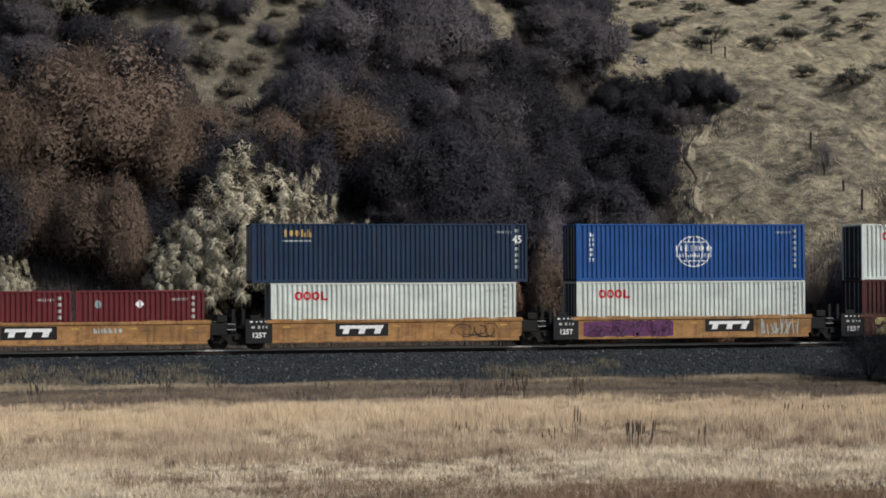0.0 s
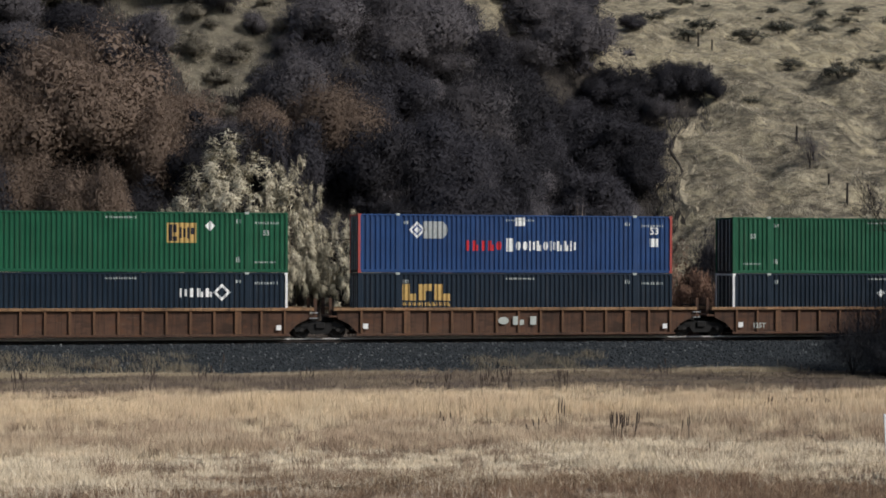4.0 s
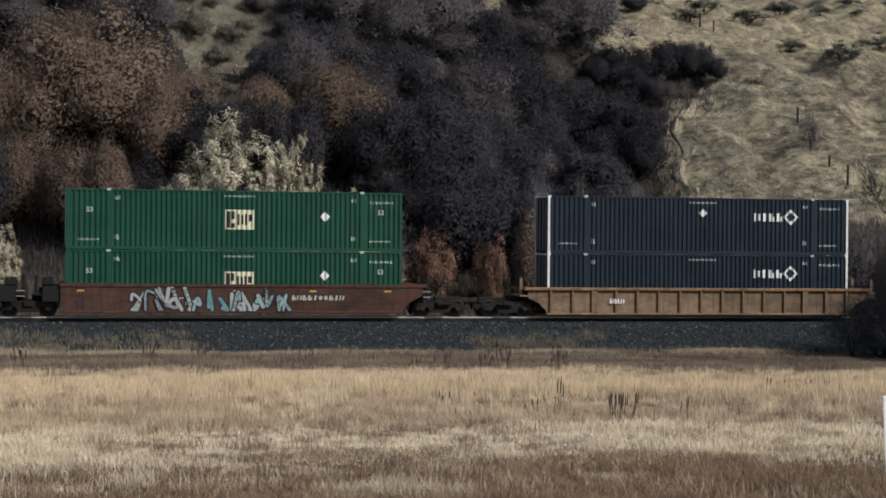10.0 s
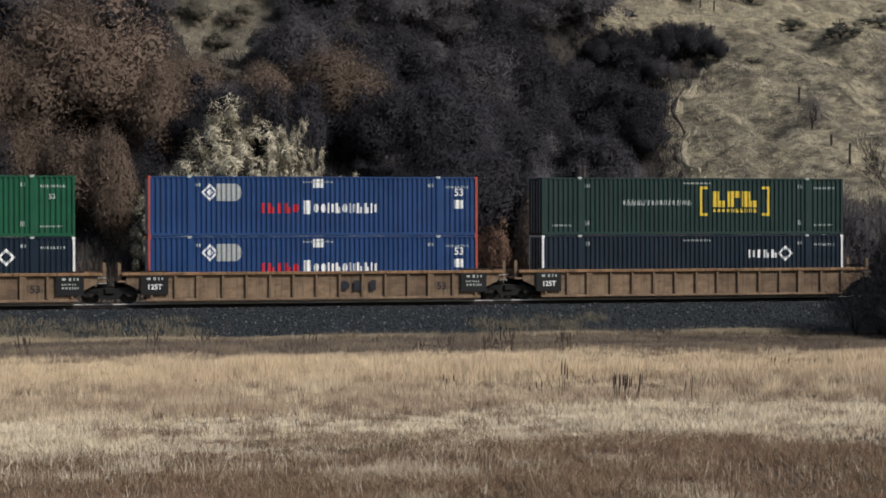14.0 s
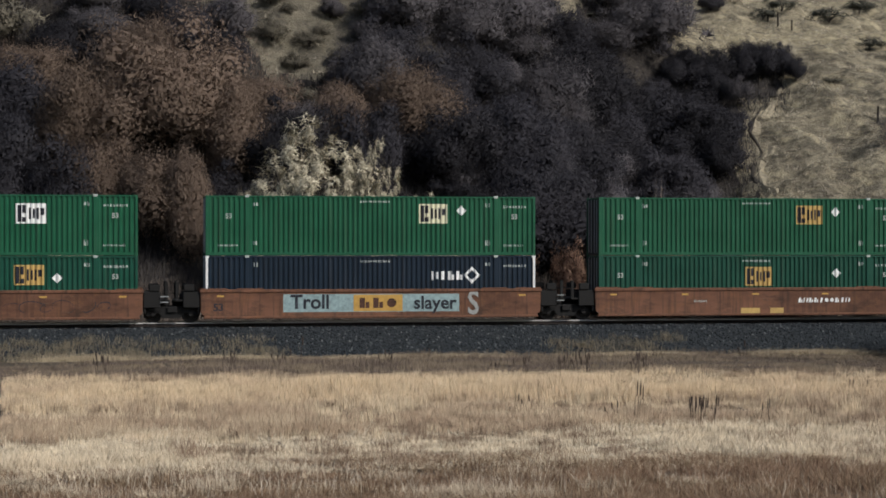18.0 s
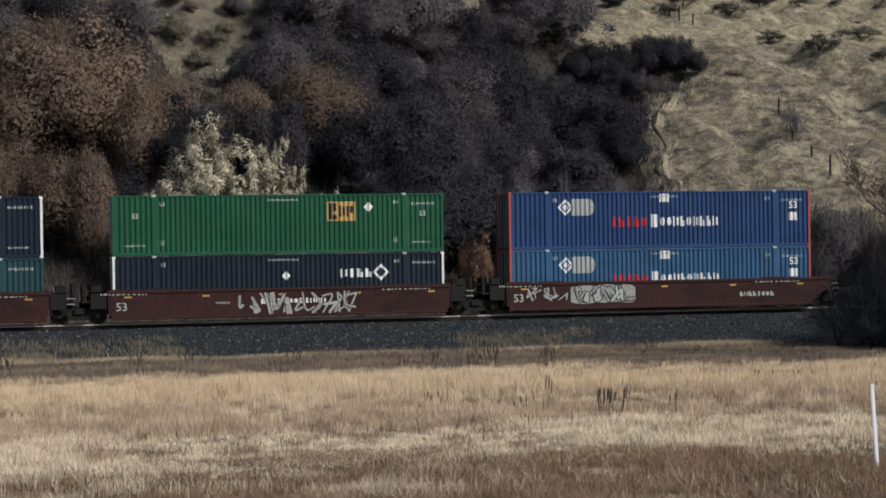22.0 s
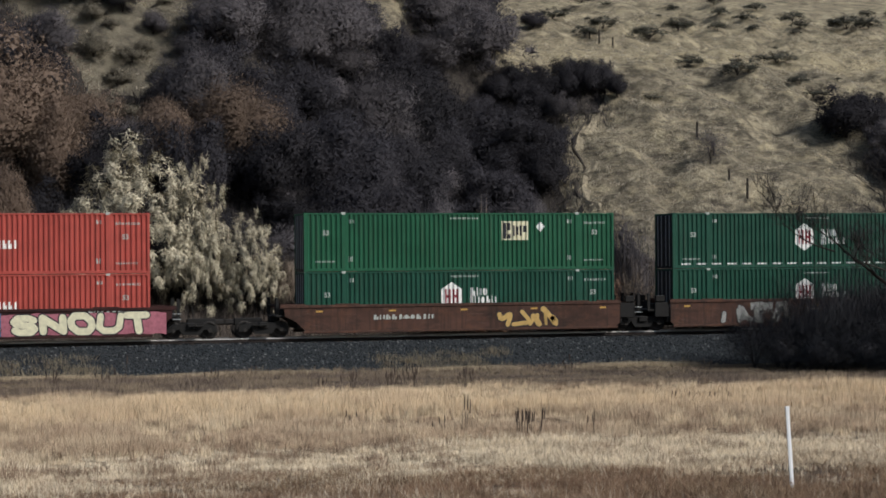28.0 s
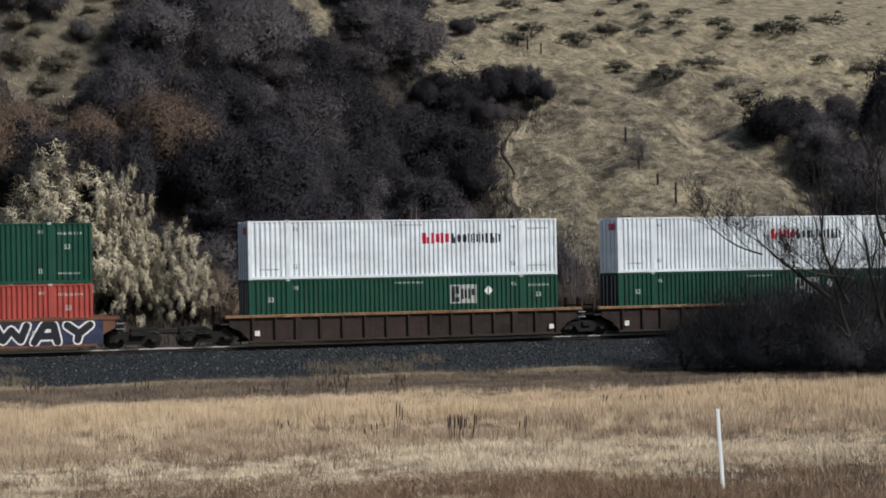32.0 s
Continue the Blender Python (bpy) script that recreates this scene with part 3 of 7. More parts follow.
def emp_logo(c, length, x, z, w=1.4, h=0.95, field=None, ghost=False):
    field = field or M_GOLD
    marking("logo_field", c, [rect(x, z, w, h)], M_PALE if ghost else field, length, label="square company emblem")
    left = x - w / 2
    marking("logo_block", c, [rect(left + 0.12 * w, z, 0.13 * w, 0.84 * h), rect(left + 0.27 * w, z + 0.22 * h, 0.12 * w, 0.40 * h), rect(left + 0.27 * w, z - 0.30 * h, 0.14 * w, 0.24 * h)], M_INK, length, proud=0.008)
    marking("logo_block", c, [rect(left + w * (0.46 + 0.13 * i), z, 0.075 * w, h * (0.46 if i % 2 else 0.56)) for i in range(3)] + [rect(left + 0.87 * w, z + 0.09 * h, 0.13 * w, 0.34 * h)], M_INK, length, proud=0.008)


def diamond(c, length, x, z, r=0.25):
    marking("diamond_placard", c, [ngon(x, z, r, r, 4)], M_WHITE, length, label="white diamond placard")


def emp(label, mat, logo=11.05, logo_z=1.9, gem=12.4, gem_z=2.24, seed=1, field=None, ghost=False, numbers_z=1.9):
    c = container(label, 16.154, 2.896, mat)
    small_marks(c, 16.154, 2.896, seed=seed)
    emp_logo(c, 16.154, logo, logo_z, field=field, ghost=ghost)
    diamond(c, 16.154, gem, gem_z)
    for x in (1.1, 15.1):
        size_mark(c, 16.154, x, numbers_z, mat=M_PALE)
    return c


def umax(label, mat=None, gem=8.25, gem_z=2.1, posts=True, seed=2, logo=True):
    L = 16.154
    c = container(label, L, 2.896, mat or DARK_NAVY, post=M_WHITE if posts else None)
    small_marks(c, L, 2.896, seed=seed)
    if logo:
        z = 1.93
        marking("logo", c, bars(10.92, 12.55, z, 0.42, 4, 47, 0, 0.28), M_WHITE, L, label="white company marks as plain blocks")
        marking("logo_emblem", c, ring(12.98, z + 0.02, 0.42, 0.42, 0.17, 4), M_WHITE, L, label="white open diamond emblem")
    if gem:
        diamond(c, L, gem, gem_z, 0.22)
    return c


def pacer(label, mat, seed=3, red=M_RED):
    L = 16.154
    c = container(label, L, 2.896, mat, post=RED)
    small_marks(c, L, 2.896, seed=seed, low=False)
    marking("logo", c, bars(5.3, 7.3, 1.36, 0.50, 5, 31, 0.0, 0.3), M_RED, L, label="faded red lettering shapes")
    marking("logo", c, [rect(7.66, 1.40, 0.34, 0.66)] + bars(7.92, 11.1, 1.36, 0.50, 9, 33, 0.0, 0.3), M_WHITE, L, label="white lettering shapes")
    marking("emblem", c, [ngon(2.95, 2.12, 0.42, 0.42, 4)], M_WHITE, L, label="white diamond emblem")
    marking("emblem", c, ring(2.95, 2.12, 0.27, 0.27, 0.10, 4), M_NAVY, L, proud=0.008)
    marking("emblem", c, [rect(3.75, 2.12, 1.0, 0.84), ngon(4.15, 2.12, 0.35, 0.42, 10)], M_GREY, L, label="worn grey emblem")
    marking("white_square", c, [rect(8.2, 2.56, 0.5, 0.42)], M_WHITE, L)
    marking("white_square", c, [rect(15.2, 1.55, 0.46, 0.42)], M_WHITE, L)
    size_mark(c, L, 15.2, 2.12, size=0.5)
    return c


def hub(label, mat, inc=False, dashes=True, seed=4):
    L = 16.154
    c = container(label, L, 2.896, mat)
    small_marks(c, L, 2.896, seed=seed)
    x = 6.9 if inc else 7.5
    marking("hexagon_emblem", c, [ngon(x, 1.62, 0.62, 0.72, 6, math.pi / 6)], M_WHITE, L, label="white hexagon emblem")
    mat_in = M_MAROON if not inc else M_GREY
    marking("emblem_figure", c, [rect(x - 0.30, 1.62, 0.10, 0.74), rect(x - 0.10, 1.62, 0.09, 0.74), rect(x + 0.10, 1.62, 0.09, 0.74), rect(x + 0.30, 1.62, 0.10, 0.74), rect(x - 0.20, 1.62, 0.1, 0.14), rect(x + 0.20, 1.62, 0.1, 0.14)], mat_in, L, proud=0.008)
    marking("logo", c, bars(x + 0.95, x + 1.9, 1.84, 0.42, 3, 41, 0, 0.24), M_WHITE, L, label="white lettering shapes")
    marking("logo", c, bars(x + 0.90, x + (3.1 if inc else 2.35), 1.42, 0.40, 9 if inc else 5, 43, 0, 0.24), M_WHITE, L, label="white lettering shapes")
    if dashes:
        for i in range(18):
            marking("reflective_dash", c, [rect(0.75 + 0.86 * i, 0.24, 0.54, 0.075)], M_WHITE, L)
    for xx in (1.15, 15.0):
        size_mark(c, L, xx, 1.75, mat=M_PALE)
    return c


def csx(label, mat, x=8.4, z=1.75, ink=M_YELLOW, brackets=True, seed=5, slogan=True):
    L = 16.154
    c = container(label, L, 2.896, mat)
    small_marks(c, L, 2.896, seed=seed)
    w = 2.45
    if brackets:
        for s, k in ((x, 1), (x + 3.65, -1)):
            marking("bracket", c, [rect(s, z, 0.14, 1.5), rect(s + 0.22 * k, z + 0.68, 0.30, 0.14), rect(s + 0.22 * k, z - 0.68, 0.30, 0.14)], ink, L)
        x0 = x + 0.6
    else:
        x0 = x
    for i, (a, b) in enumerate(((0.0, 0.72), (0.80, 1.52), (1.60, 2.45))):
        cx, ww = x0 + (a + b) / 2, b - a
        marking("logo_block", c, [rect(cx - ww * 0.22, z + 0.1, ww * 0.5, 0.80), rect(cx + ww * 0.26, z + (0.34 if i % 2 else -0.14), ww * 0.42, 0.34)], ink, L, label="plain company block")
    marking("logo", c, bars(x0, x0 + w, z - 0.48, 0.20, 10, 51), ink, L)
    if slogan and brackets:
        marking("slogan_line", c, bars(x - 4.2, x - 0.5, z - 0.08, 0.28, 17, 53, 0.25), M_PALE, L)
    return c


def xpo(label, mat, seed=6):
    L = 16.154
    c = container(label, L, 2.896, mat, end=COOL_WHITE)
    small_marks(c, L, 2.896, M_GREY, seed)
    marking("logo", c, bars(8.85, 10.35, 1.95, 0.54, 3, 17, 0, 0.34), M_CRIMSON, L, label="crimson lettering shapes")
    marking("logo", c, bars(10.42, 13.1, 1.92, 0.50, 9, 61, 0, 0.28), M_INK, L, label="black lettering shapes")
    ob = mesh_of("end_mark", [(-0.006, y + a, z) for y in (-0.9, -0.6, -0.3) for a, z in ((0.24, 2.25), (0, 2.25), (0, 2.6), (0.24, 2.6))], [(0, 1, 2, 3), (4, 5, 6, 7), (8, 9, 10, 11)], M_CRIMSON)
    part_mesh("end_mark", ob, c)
    return c


def box40(label, mat, tall=2.896, length=12.192, seed=7):
    c = container(label, length, tall, mat, tabs=False)
    tagged(marking("data_column", c, [rect(length - 0.55, tall - 0.35 - 0.30 * i, 0.18, 0.16) for i in range(7)], M_PALE, length), kind="stuff")
    marking("serial_line", c, bars(length - 1.6, length - 0.8, tall - 0.42, 0.14, 7, seed), M_PALE, length)
    return c


def oocl(label, mat, tall=2.896):
    c = box40(label, mat, tall)
    polys = []
    for i in range(3):
        polys += ring(1.35 + 0.42 * i, tall - 0.62, 0.20, 0.22, 0.11, 10)
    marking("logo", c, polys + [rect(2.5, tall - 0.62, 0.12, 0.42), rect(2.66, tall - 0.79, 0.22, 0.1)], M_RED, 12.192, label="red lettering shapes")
    return c


def cosco(label):
    L = 12.192
    c = box40(label, SEA_BLUE)
    marking("globe_emblem", c, ring(6.2, 1.5, 0.92, 0.80, 0.06, 24) + ring(6.2, 1.5, 0.46, 0.80, 0.05, 20) + [rect(6.2, 1.98, 1.36, 0.05), rect(6.2, 1.02, 1.36, 0.05), rect(6.2, 1.5, 0.05, 1.5)], M_WHITE, L, label="white globe emblem")
    marking("logo", c, bars(5.2, 7.2, 1.66, 0.32, 5, 71, 0, 0.24) + bars(5.25, 7.15, 1.30, 0.20, 8, 73), M_WHITE, L, label="white lettering shapes", proud=0.009)
    marking("sign_column", c, [r for i in range(6) for r in bars(0.66, 0.92, 2.35 - 0.25 * i, 0.19, 1, 75 + i)], M_WHITE, L)
    return c


# ---- well cars ----
WHEEL_R = 0.42


def lathe(profile, sides=20):
    """Verts and faces of (radius, y) turned round the y axis."""
    n = len(profile)
    v = [(r * math.cos(2 * math.pi * k / sides), y, r * math.sin(2 * math.pi * k / sides)) for k in range(sides) for r, y in profile]
    f = [(k * n + i, k * n + i + 1, ((k + 1) % sides) * n + i + 1, ((k + 1) % sides) * n + i) for k in range(sides) for i in range(n - 1)]
    return v, f


def wheelset_mesh():
    half = [(0.0, -0.98), (0.07, -0.98), (0.075, -0.80), (0.10, -0.80), (0.12, -0.74), (0.33, -0.72), (0.35, -0.80), (WHEEL_R, -0.80), (WHEEL_R + 0.005, -0.69), (WHEEL_R + 0.03, -0.67), (WHEEL_R + 0.03, -0.655), (0.35, -0.655), (0.30, -0.70), (0.12, -0.70), (0.085, -0.60)]
    v, f = lathe(half + [(r, -y) for r, y in reversed(half)], 14)
    # two cast marks on each wheel web, so that the turning shows
    for s in (-1, 1):
        for k in range(4):
            a = math.pi / 2 * k
            b = len(v)
            c, d = math.cos(a), math.sin(a)
            for rr, ww in ((0.16, -0.03), (0.16, 0.03), (0.29, 0.03), (0.29, -0.03)):
                v.append((rr * c - ww * d, s * 0.745, rr * d + ww * c))
            f.append((b, b + 1, b + 2, b + 3))
    return mesh_of("wheelset", v, f, STEEL)


def frame_mesh():
    """Cast truck side frame: arched, with the spring window and two pedestals."""
    up = [(-1.22, 0.34), (-1.20, 0.58), (-0.95, 0.70), (-0.45, 0.78), (0.45, 0.78), (0.95, 0.70), (1.20, 0.58), (1.22, 0.34), (0.98, 0.34), (0.62, 0.50), (0.42, 0.22), (-0.42, 0.22), (-0.62, 0.50), (-0.98, 0.34)]
    v, f = slab(up, -0.07, 0.07)
    return mesh_of("side_frame", v, f, GRIME)


WHEELSET, SIDE_FRAME = wheelset_mesh(), frame_mesh()
CAP = mesh_of("bearing_cap", *lathe([(0.0, -0.08), (0.10, -0.08), (0.13, -0.04), (0.13, 0.06)], 10), STEEL)
wheelsets = []


def truck(car, x):
    tr = part_mesh("truck", box_mesh("truck", 0.46, 2.3, 0.30, GRIME, 0.03), car, (x, 0, 0.48), "greasy black two-axle truck")
    for y in (-0.98, 0.98):
        part_mesh("side_frame", SIDE_FRAME, tr, (0, y, -0.48))
        for wx in (-0.89, 0.89):
            part_mesh("bearing_cap", CAP, tr, (wx, y, WHEEL_R - 0.48), turn=Matrix() if y < 0 else Matrix.Rotation(math.pi, 4, "Z"))
        for k in (-0.2, 0.0, 0.2):
            box("spring", tr, (k, y, -0.24), (0.13, 0.13, 0.24), STEEL, 0.03)
    for wx in (-0.89, 0.89):
        ws = new("wheelset", WHEELSET)
        ws.parent = tr
        ws.matrix_parent_inverse = Matrix.Translation((wx, 0, WHEEL_R - 0.48))
        wheelsets.append(ws)


def placard(car, x, z, w=2.6, h=0.62):
    marking("placard", car, [rect(x, z, w, h)], BLACK, y=-1.42, label="black company placard")
    marking("placard_lettering", car, [rect(x - 0.02, z + 0.14, 2.14, 0.16, 0.3)] + [rect(x + 0.74 * k + 0.04 * k, z - 0.06, 0.30, 0.26, 0.3) for k in (-1, 0, 1)], M_WHITE, y=-1.42, proud=0.009, label="white lettering shapes")


def swirl(x0, x1, z, h, count, wide, seed):
    """Curling spray-paint strokes along a side, each a chain of short quads."""
    r = random.Random(seed)
    out = []
    for k in range(count):
        cx = x0 + (x1 - x0) * (k + r.uniform(0.2, 0.8)) / count
        wide_k = wide * (1.6 if wide >= 0.06 else 1.0) * r.uniform(0.7, 1.3)
        rx, rz, a = r.uniform(0.25, 0.75), h * r.uniform(0.25, 0.5), r.uniform(0, 6.28)
        span, n = r.choice((-1, 1)) * r.uniform(2.2, 5.0), 12
        tilt = r.uniform(-0.5, 0.5)
        pts = []
        for i in range(n + 1):
            t = i / n
            q = a + span * t
            pts.append((cx + rx * math.cos(q) * (1 - 0.4 * t) + tilt * (t - 0.5), min(z + h / 2 - wide, max(z - h / 2 + wide, z + rz * math.sin(q)))))
        for (ax, az), (bx, bz) in zip(pts, pts[1:]):
            d = math.hypot(bx - ax, bz - az) or 1
            taper = wide_k * (0.5 - 0.3 * abs(2 * ((ax + bx) / 2 - cx) / (2 * rx + 0.6)))
            nx_, nz_ = -(bz - az) / d * taper, (bx - ax) / d * taper
            out.append([(ax - nx_, az - nz_), (bx - nx_, bz - nz_), (bx + nx_, bz + nz_), (ax + nx_, az + nz_)])
    return out


def patch(x0, x1, z, h, seed):
    """One sprayed field with a soft uneven outline, as a strip of quads."""
    r = random.Random(seed)
    n = max(4, int((x1 - x0) / 0.22))
    a, b = [r.uniform(0, 6) for k in range(2)], [r.uniform(0, 6) for k in range(2)]
    up, dn = [], []
    for i in range(n + 1):
        t = i / n
        x = x0 + (x1 - x0) * t
        end = min(1.0, (0.10 + min(t, 1 - t)) * (x1 - x0) / 0.55) ** 0.5
        up.append((x, z + h / 2 * end * (0.90 + 0.10 * math.sin(4.1 * x + a[0]) * math.sin(1.7 * x + a[1]))))
        dn.append((x, z - h / 2 * end * (0.90 + 0.10 * math.sin(3.7 * x + b[0]) * math.sin(2.1 * x + b[1]))))
    return [[dn[i], dn[i + 1], up[i + 1], up[i]] for i in range(n)]


SIDE_Y = -1.42


def spray(car, polys, mat, layer=1, label=""):
    return tagged(marking("spray_paint", car, polys, mat, y=SIDE_Y, proud=0.004 * layer + 0.002, label=label), kind="stuff" if len(polys) > 2 else "")


def words(car, body, x, z, size, mat, bold=0.0, squeeze=1.0, layer=2, label="", name="painted_lettering", space=1.0):
    return part_mesh(name, lettering(body, size, mat, bold, squeeze, space), car, (x, SIDE_Y - 0.006 * layer - 0.004, z), label)


STROKES = {
    "D": [[(0, 0), (0, 1), (0.6, 1), (1, 0.68), (1, 0.32), (0.6, 0), (0, 0)]],
    "E": [[(1, 1), (0, 1), (0, 0), (1, 0)], [(0, 0.5), (0.85, 0.5)]],
    "K": [[(0, 0), (0, 1)], [(1, 1), (0.1, 0.48), (1, 0)]],
    "O": [[(0.25, 0), (0, 0.3), (0, 0.7), (0.25, 1), (0.75, 1), (1, 0.7), (1, 0.3), (0.75, 0), (0.25, 0)]],
    "Y": [[(0, 1), (0.5, 0.45), (1, 1)], [(0.5, 0.45), (0.42, 0)]],
    ".": [[(0.0, 0.0), (0.25, 0.0)]],
    "N": [[(0, 0), (0, 1), (1, 0), (1, 1)]],
    "W": [[(0, 1), (0.22, 0), (0.5, 0.7), (0.78, 0), (1, 1)]],
    "A": [[(0, 0), (0.3, 1), (0.7, 1), (1, 0)], [(0.15, 0.36), (0.85, 0.36)]],
    "2": [[(0, 0.75), (0.2, 1), (0.8, 1), (1, 0.7), (0, 0), (1, 0)]],
    "M": [[(0, 0), (0.1, 1), (0.5, 0.35), (0.9, 1), (1, 0)]],
    "U": [[(0, 1), (0, 0.25), (0.25, 0), (0.75, 0), (1, 0.25), (1, 1)]],
    "C": [[(1, 0.85), (0.75, 1), (0.25, 1), (0, 0.7), (0, 0.3), (0.25, 0), (0.75, 0), (1, 0.15)]],
    "H": [[(0, 0), (0, 1)], [(1, 0), (1, 1)], [(0, 0.5), (1, 0.5)]],
    "S": [[(1, 0.85), (0.75, 1), (0.2, 1), (0, 0.75), (0.15, 0.55), (0.85, 0.45), (1, 0.25), (0.8, 0), (0.2, 0), (0, 0.15)]],
    "T": [[(0, 1), (1, 1)], [(0.5, 1), (0.5, 0)]],
    "R": [[(0, 0), (0, 1), (0.8, 1), (1, 0.75), (0.8, 0.48), (0, 0.48)], [(0.5, 0.48), (1, 0)]],
    "F": [[(1, 1), (0, 1), (0, 0)], [(0, 0.5), (0.8, 0.5)]],
}


def stroke_mesh(lines, wide, layer, lift):
    """Heavy sprayed strokes with round joints, as thin overlapping plates: lines of (x, z) points, each with its own width share."""
    verts, faces, k = [], [], 0

    def plate(pts):
        nonlocal k
        y = SIDE_Y - 0.006 * layer - 0.0004 * k
        k = (k + 1) % 11
        b = len(verts)
        verts.extend((px, y, pz) for px, pz in pts)
        faces.append(tuple(range(b, b + len(pts))))

    for line, share in lines:
        r = wide / 2 * share + lift
        for (ax, az), (bx, bz) in zip(line, line[1:]):
            d = math.hypot(bx - ax, bz - az) or 1
            nx_, nz_ = -(bz - az) / d * r, (bx - ax) / d * r
            plate([(ax - nx_, az - nz_), (bx - nx_, bz - nz_), (bx + nx_, bz + nz_), (ax + nx_, az + nz_)])
        for px, pz in line:
            plate(ngon(px, pz, r, r, 8))
    return verts, faces


def sprayed(car, lines, wide, mat, layer, label, lift, name="painted_lettering"):
    return tagged(part_mesh(name, mesh_of(name, *stroke_mesh(lines, wide, layer, lift), mat), car, label=label), kind="stuff")


def fat_word(car, body, x0, x1, z, h, wide, mat, layer=2, label="", grow_by=0.0, wild=0.12):
    """A sprayed word in heavy rounded strokes, each letter with its own tilt and height."""
    shares = [0.42 if c == "." else 1.25 if c in "WM" else 1.0 for c in body]
    step = (x1 - x0) / sum(shares)
    r = random.Random(len(body) * 7 + int(x0 * 10))
    lines, at = [], x0
    for c, share in zip(body, shares):
        w, lean, tall = step * share, r.uniform(-wild, wild) * 1.6, 1 - r.uniform(0, wild)
        lift = r.uniform(-0.5, 0.5) * (1 - tall) * h
        pad = wide * 0.5 + 0.02
        for line in STROKES[c]:
            lines.append(([(at + pad + (w - 2 * pad) * a + lean * h * (b - 0.5), z + lift - tall * h / 2 + wide / 2 + (tall * h - wide) * b) for a, b in line], r.uniform(0.85, 1.12)))
        at += w
    return sprayed(car, lines, wide, mat, layer, label, grow_by)


def wild_piece(car, x0, x1, z, h, fills, edge, seed, label, wide=0.17, rim=0.05, step=0.62):
    """An interlaced sprayed piece that cannot be read: jagged heavy forms with arrows, each filled and outlined."""
    r = random.Random(seed)
    groups = [[] for f in fills]
    n = max(2, int((x1 - x0) / step))
    for i in range(n):
        cx = x0 + (x1 - x0) * (i + 0.5) / n
        w = step * r.uniform(0.75, 1.25)
        for q in range(r.choice((1, 2, 2, 3))):
            lo, hi = z - h / 2 + wide * 0.6, z + h / 2 - wide * 0.6
            pts = [(cx + r.uniform(-0.7, 0.1) * w, r.choice((lo, hi, r.uniform(lo, hi))))]
            for k in range(r.choice((2, 2, 3))):
                pts.append((cx + r.uniform(-0.65, 0.75) * w, lo if pts[-1][1] > (lo + hi) / 2 and r.random() < 0.75 else r.uniform(lo, hi)))
            if r.random() < 0.6:
                for turn in range(2):
                    pts = [pts[0]] + [(a[0] * (1 - t) + b[0] * t, a[1] * (1 - t) + b[1] * t) for a, b in zip(pts, pts[1:]) for t in (0.25, 0.75)] + [pts[-1]]
            groups[r.randrange(len(fills))].append((pts, r.uniform(0.6, 1.25)))
    for k, (lines, mat) in enumerate(zip(groups, fills)):
        if lines:
            sprayed(car, lines, wide, edge, 2 + 2 * k, "", rim, "spray_outline")
            sprayed(car, lines, wide, mat, 3 + 2 * k, label if k == 0 else "", 0.0, "spray_paint")


def side_outline(L, z0, z1, near=True, far=True):
    """Outline of a side; an end that meets the next well is cut off short."""
    right = [(L + 0.45, z0 + 0.55), (L + 1.0, z1 - 0.50), (L + 1.05, z1)] if far else [(L + 0.22, z0 + 0.25), (L + 0.24, z1)]
    left = [(-1.05, z1), (-1.0, z1 - 0.50), (-0.45, z0 + 0.55)] if near else [(-0.24, z1), (-0.22, z0 + 0.25)]
    return [(0.10, z0), (L - 0.10, z0)] + right + left


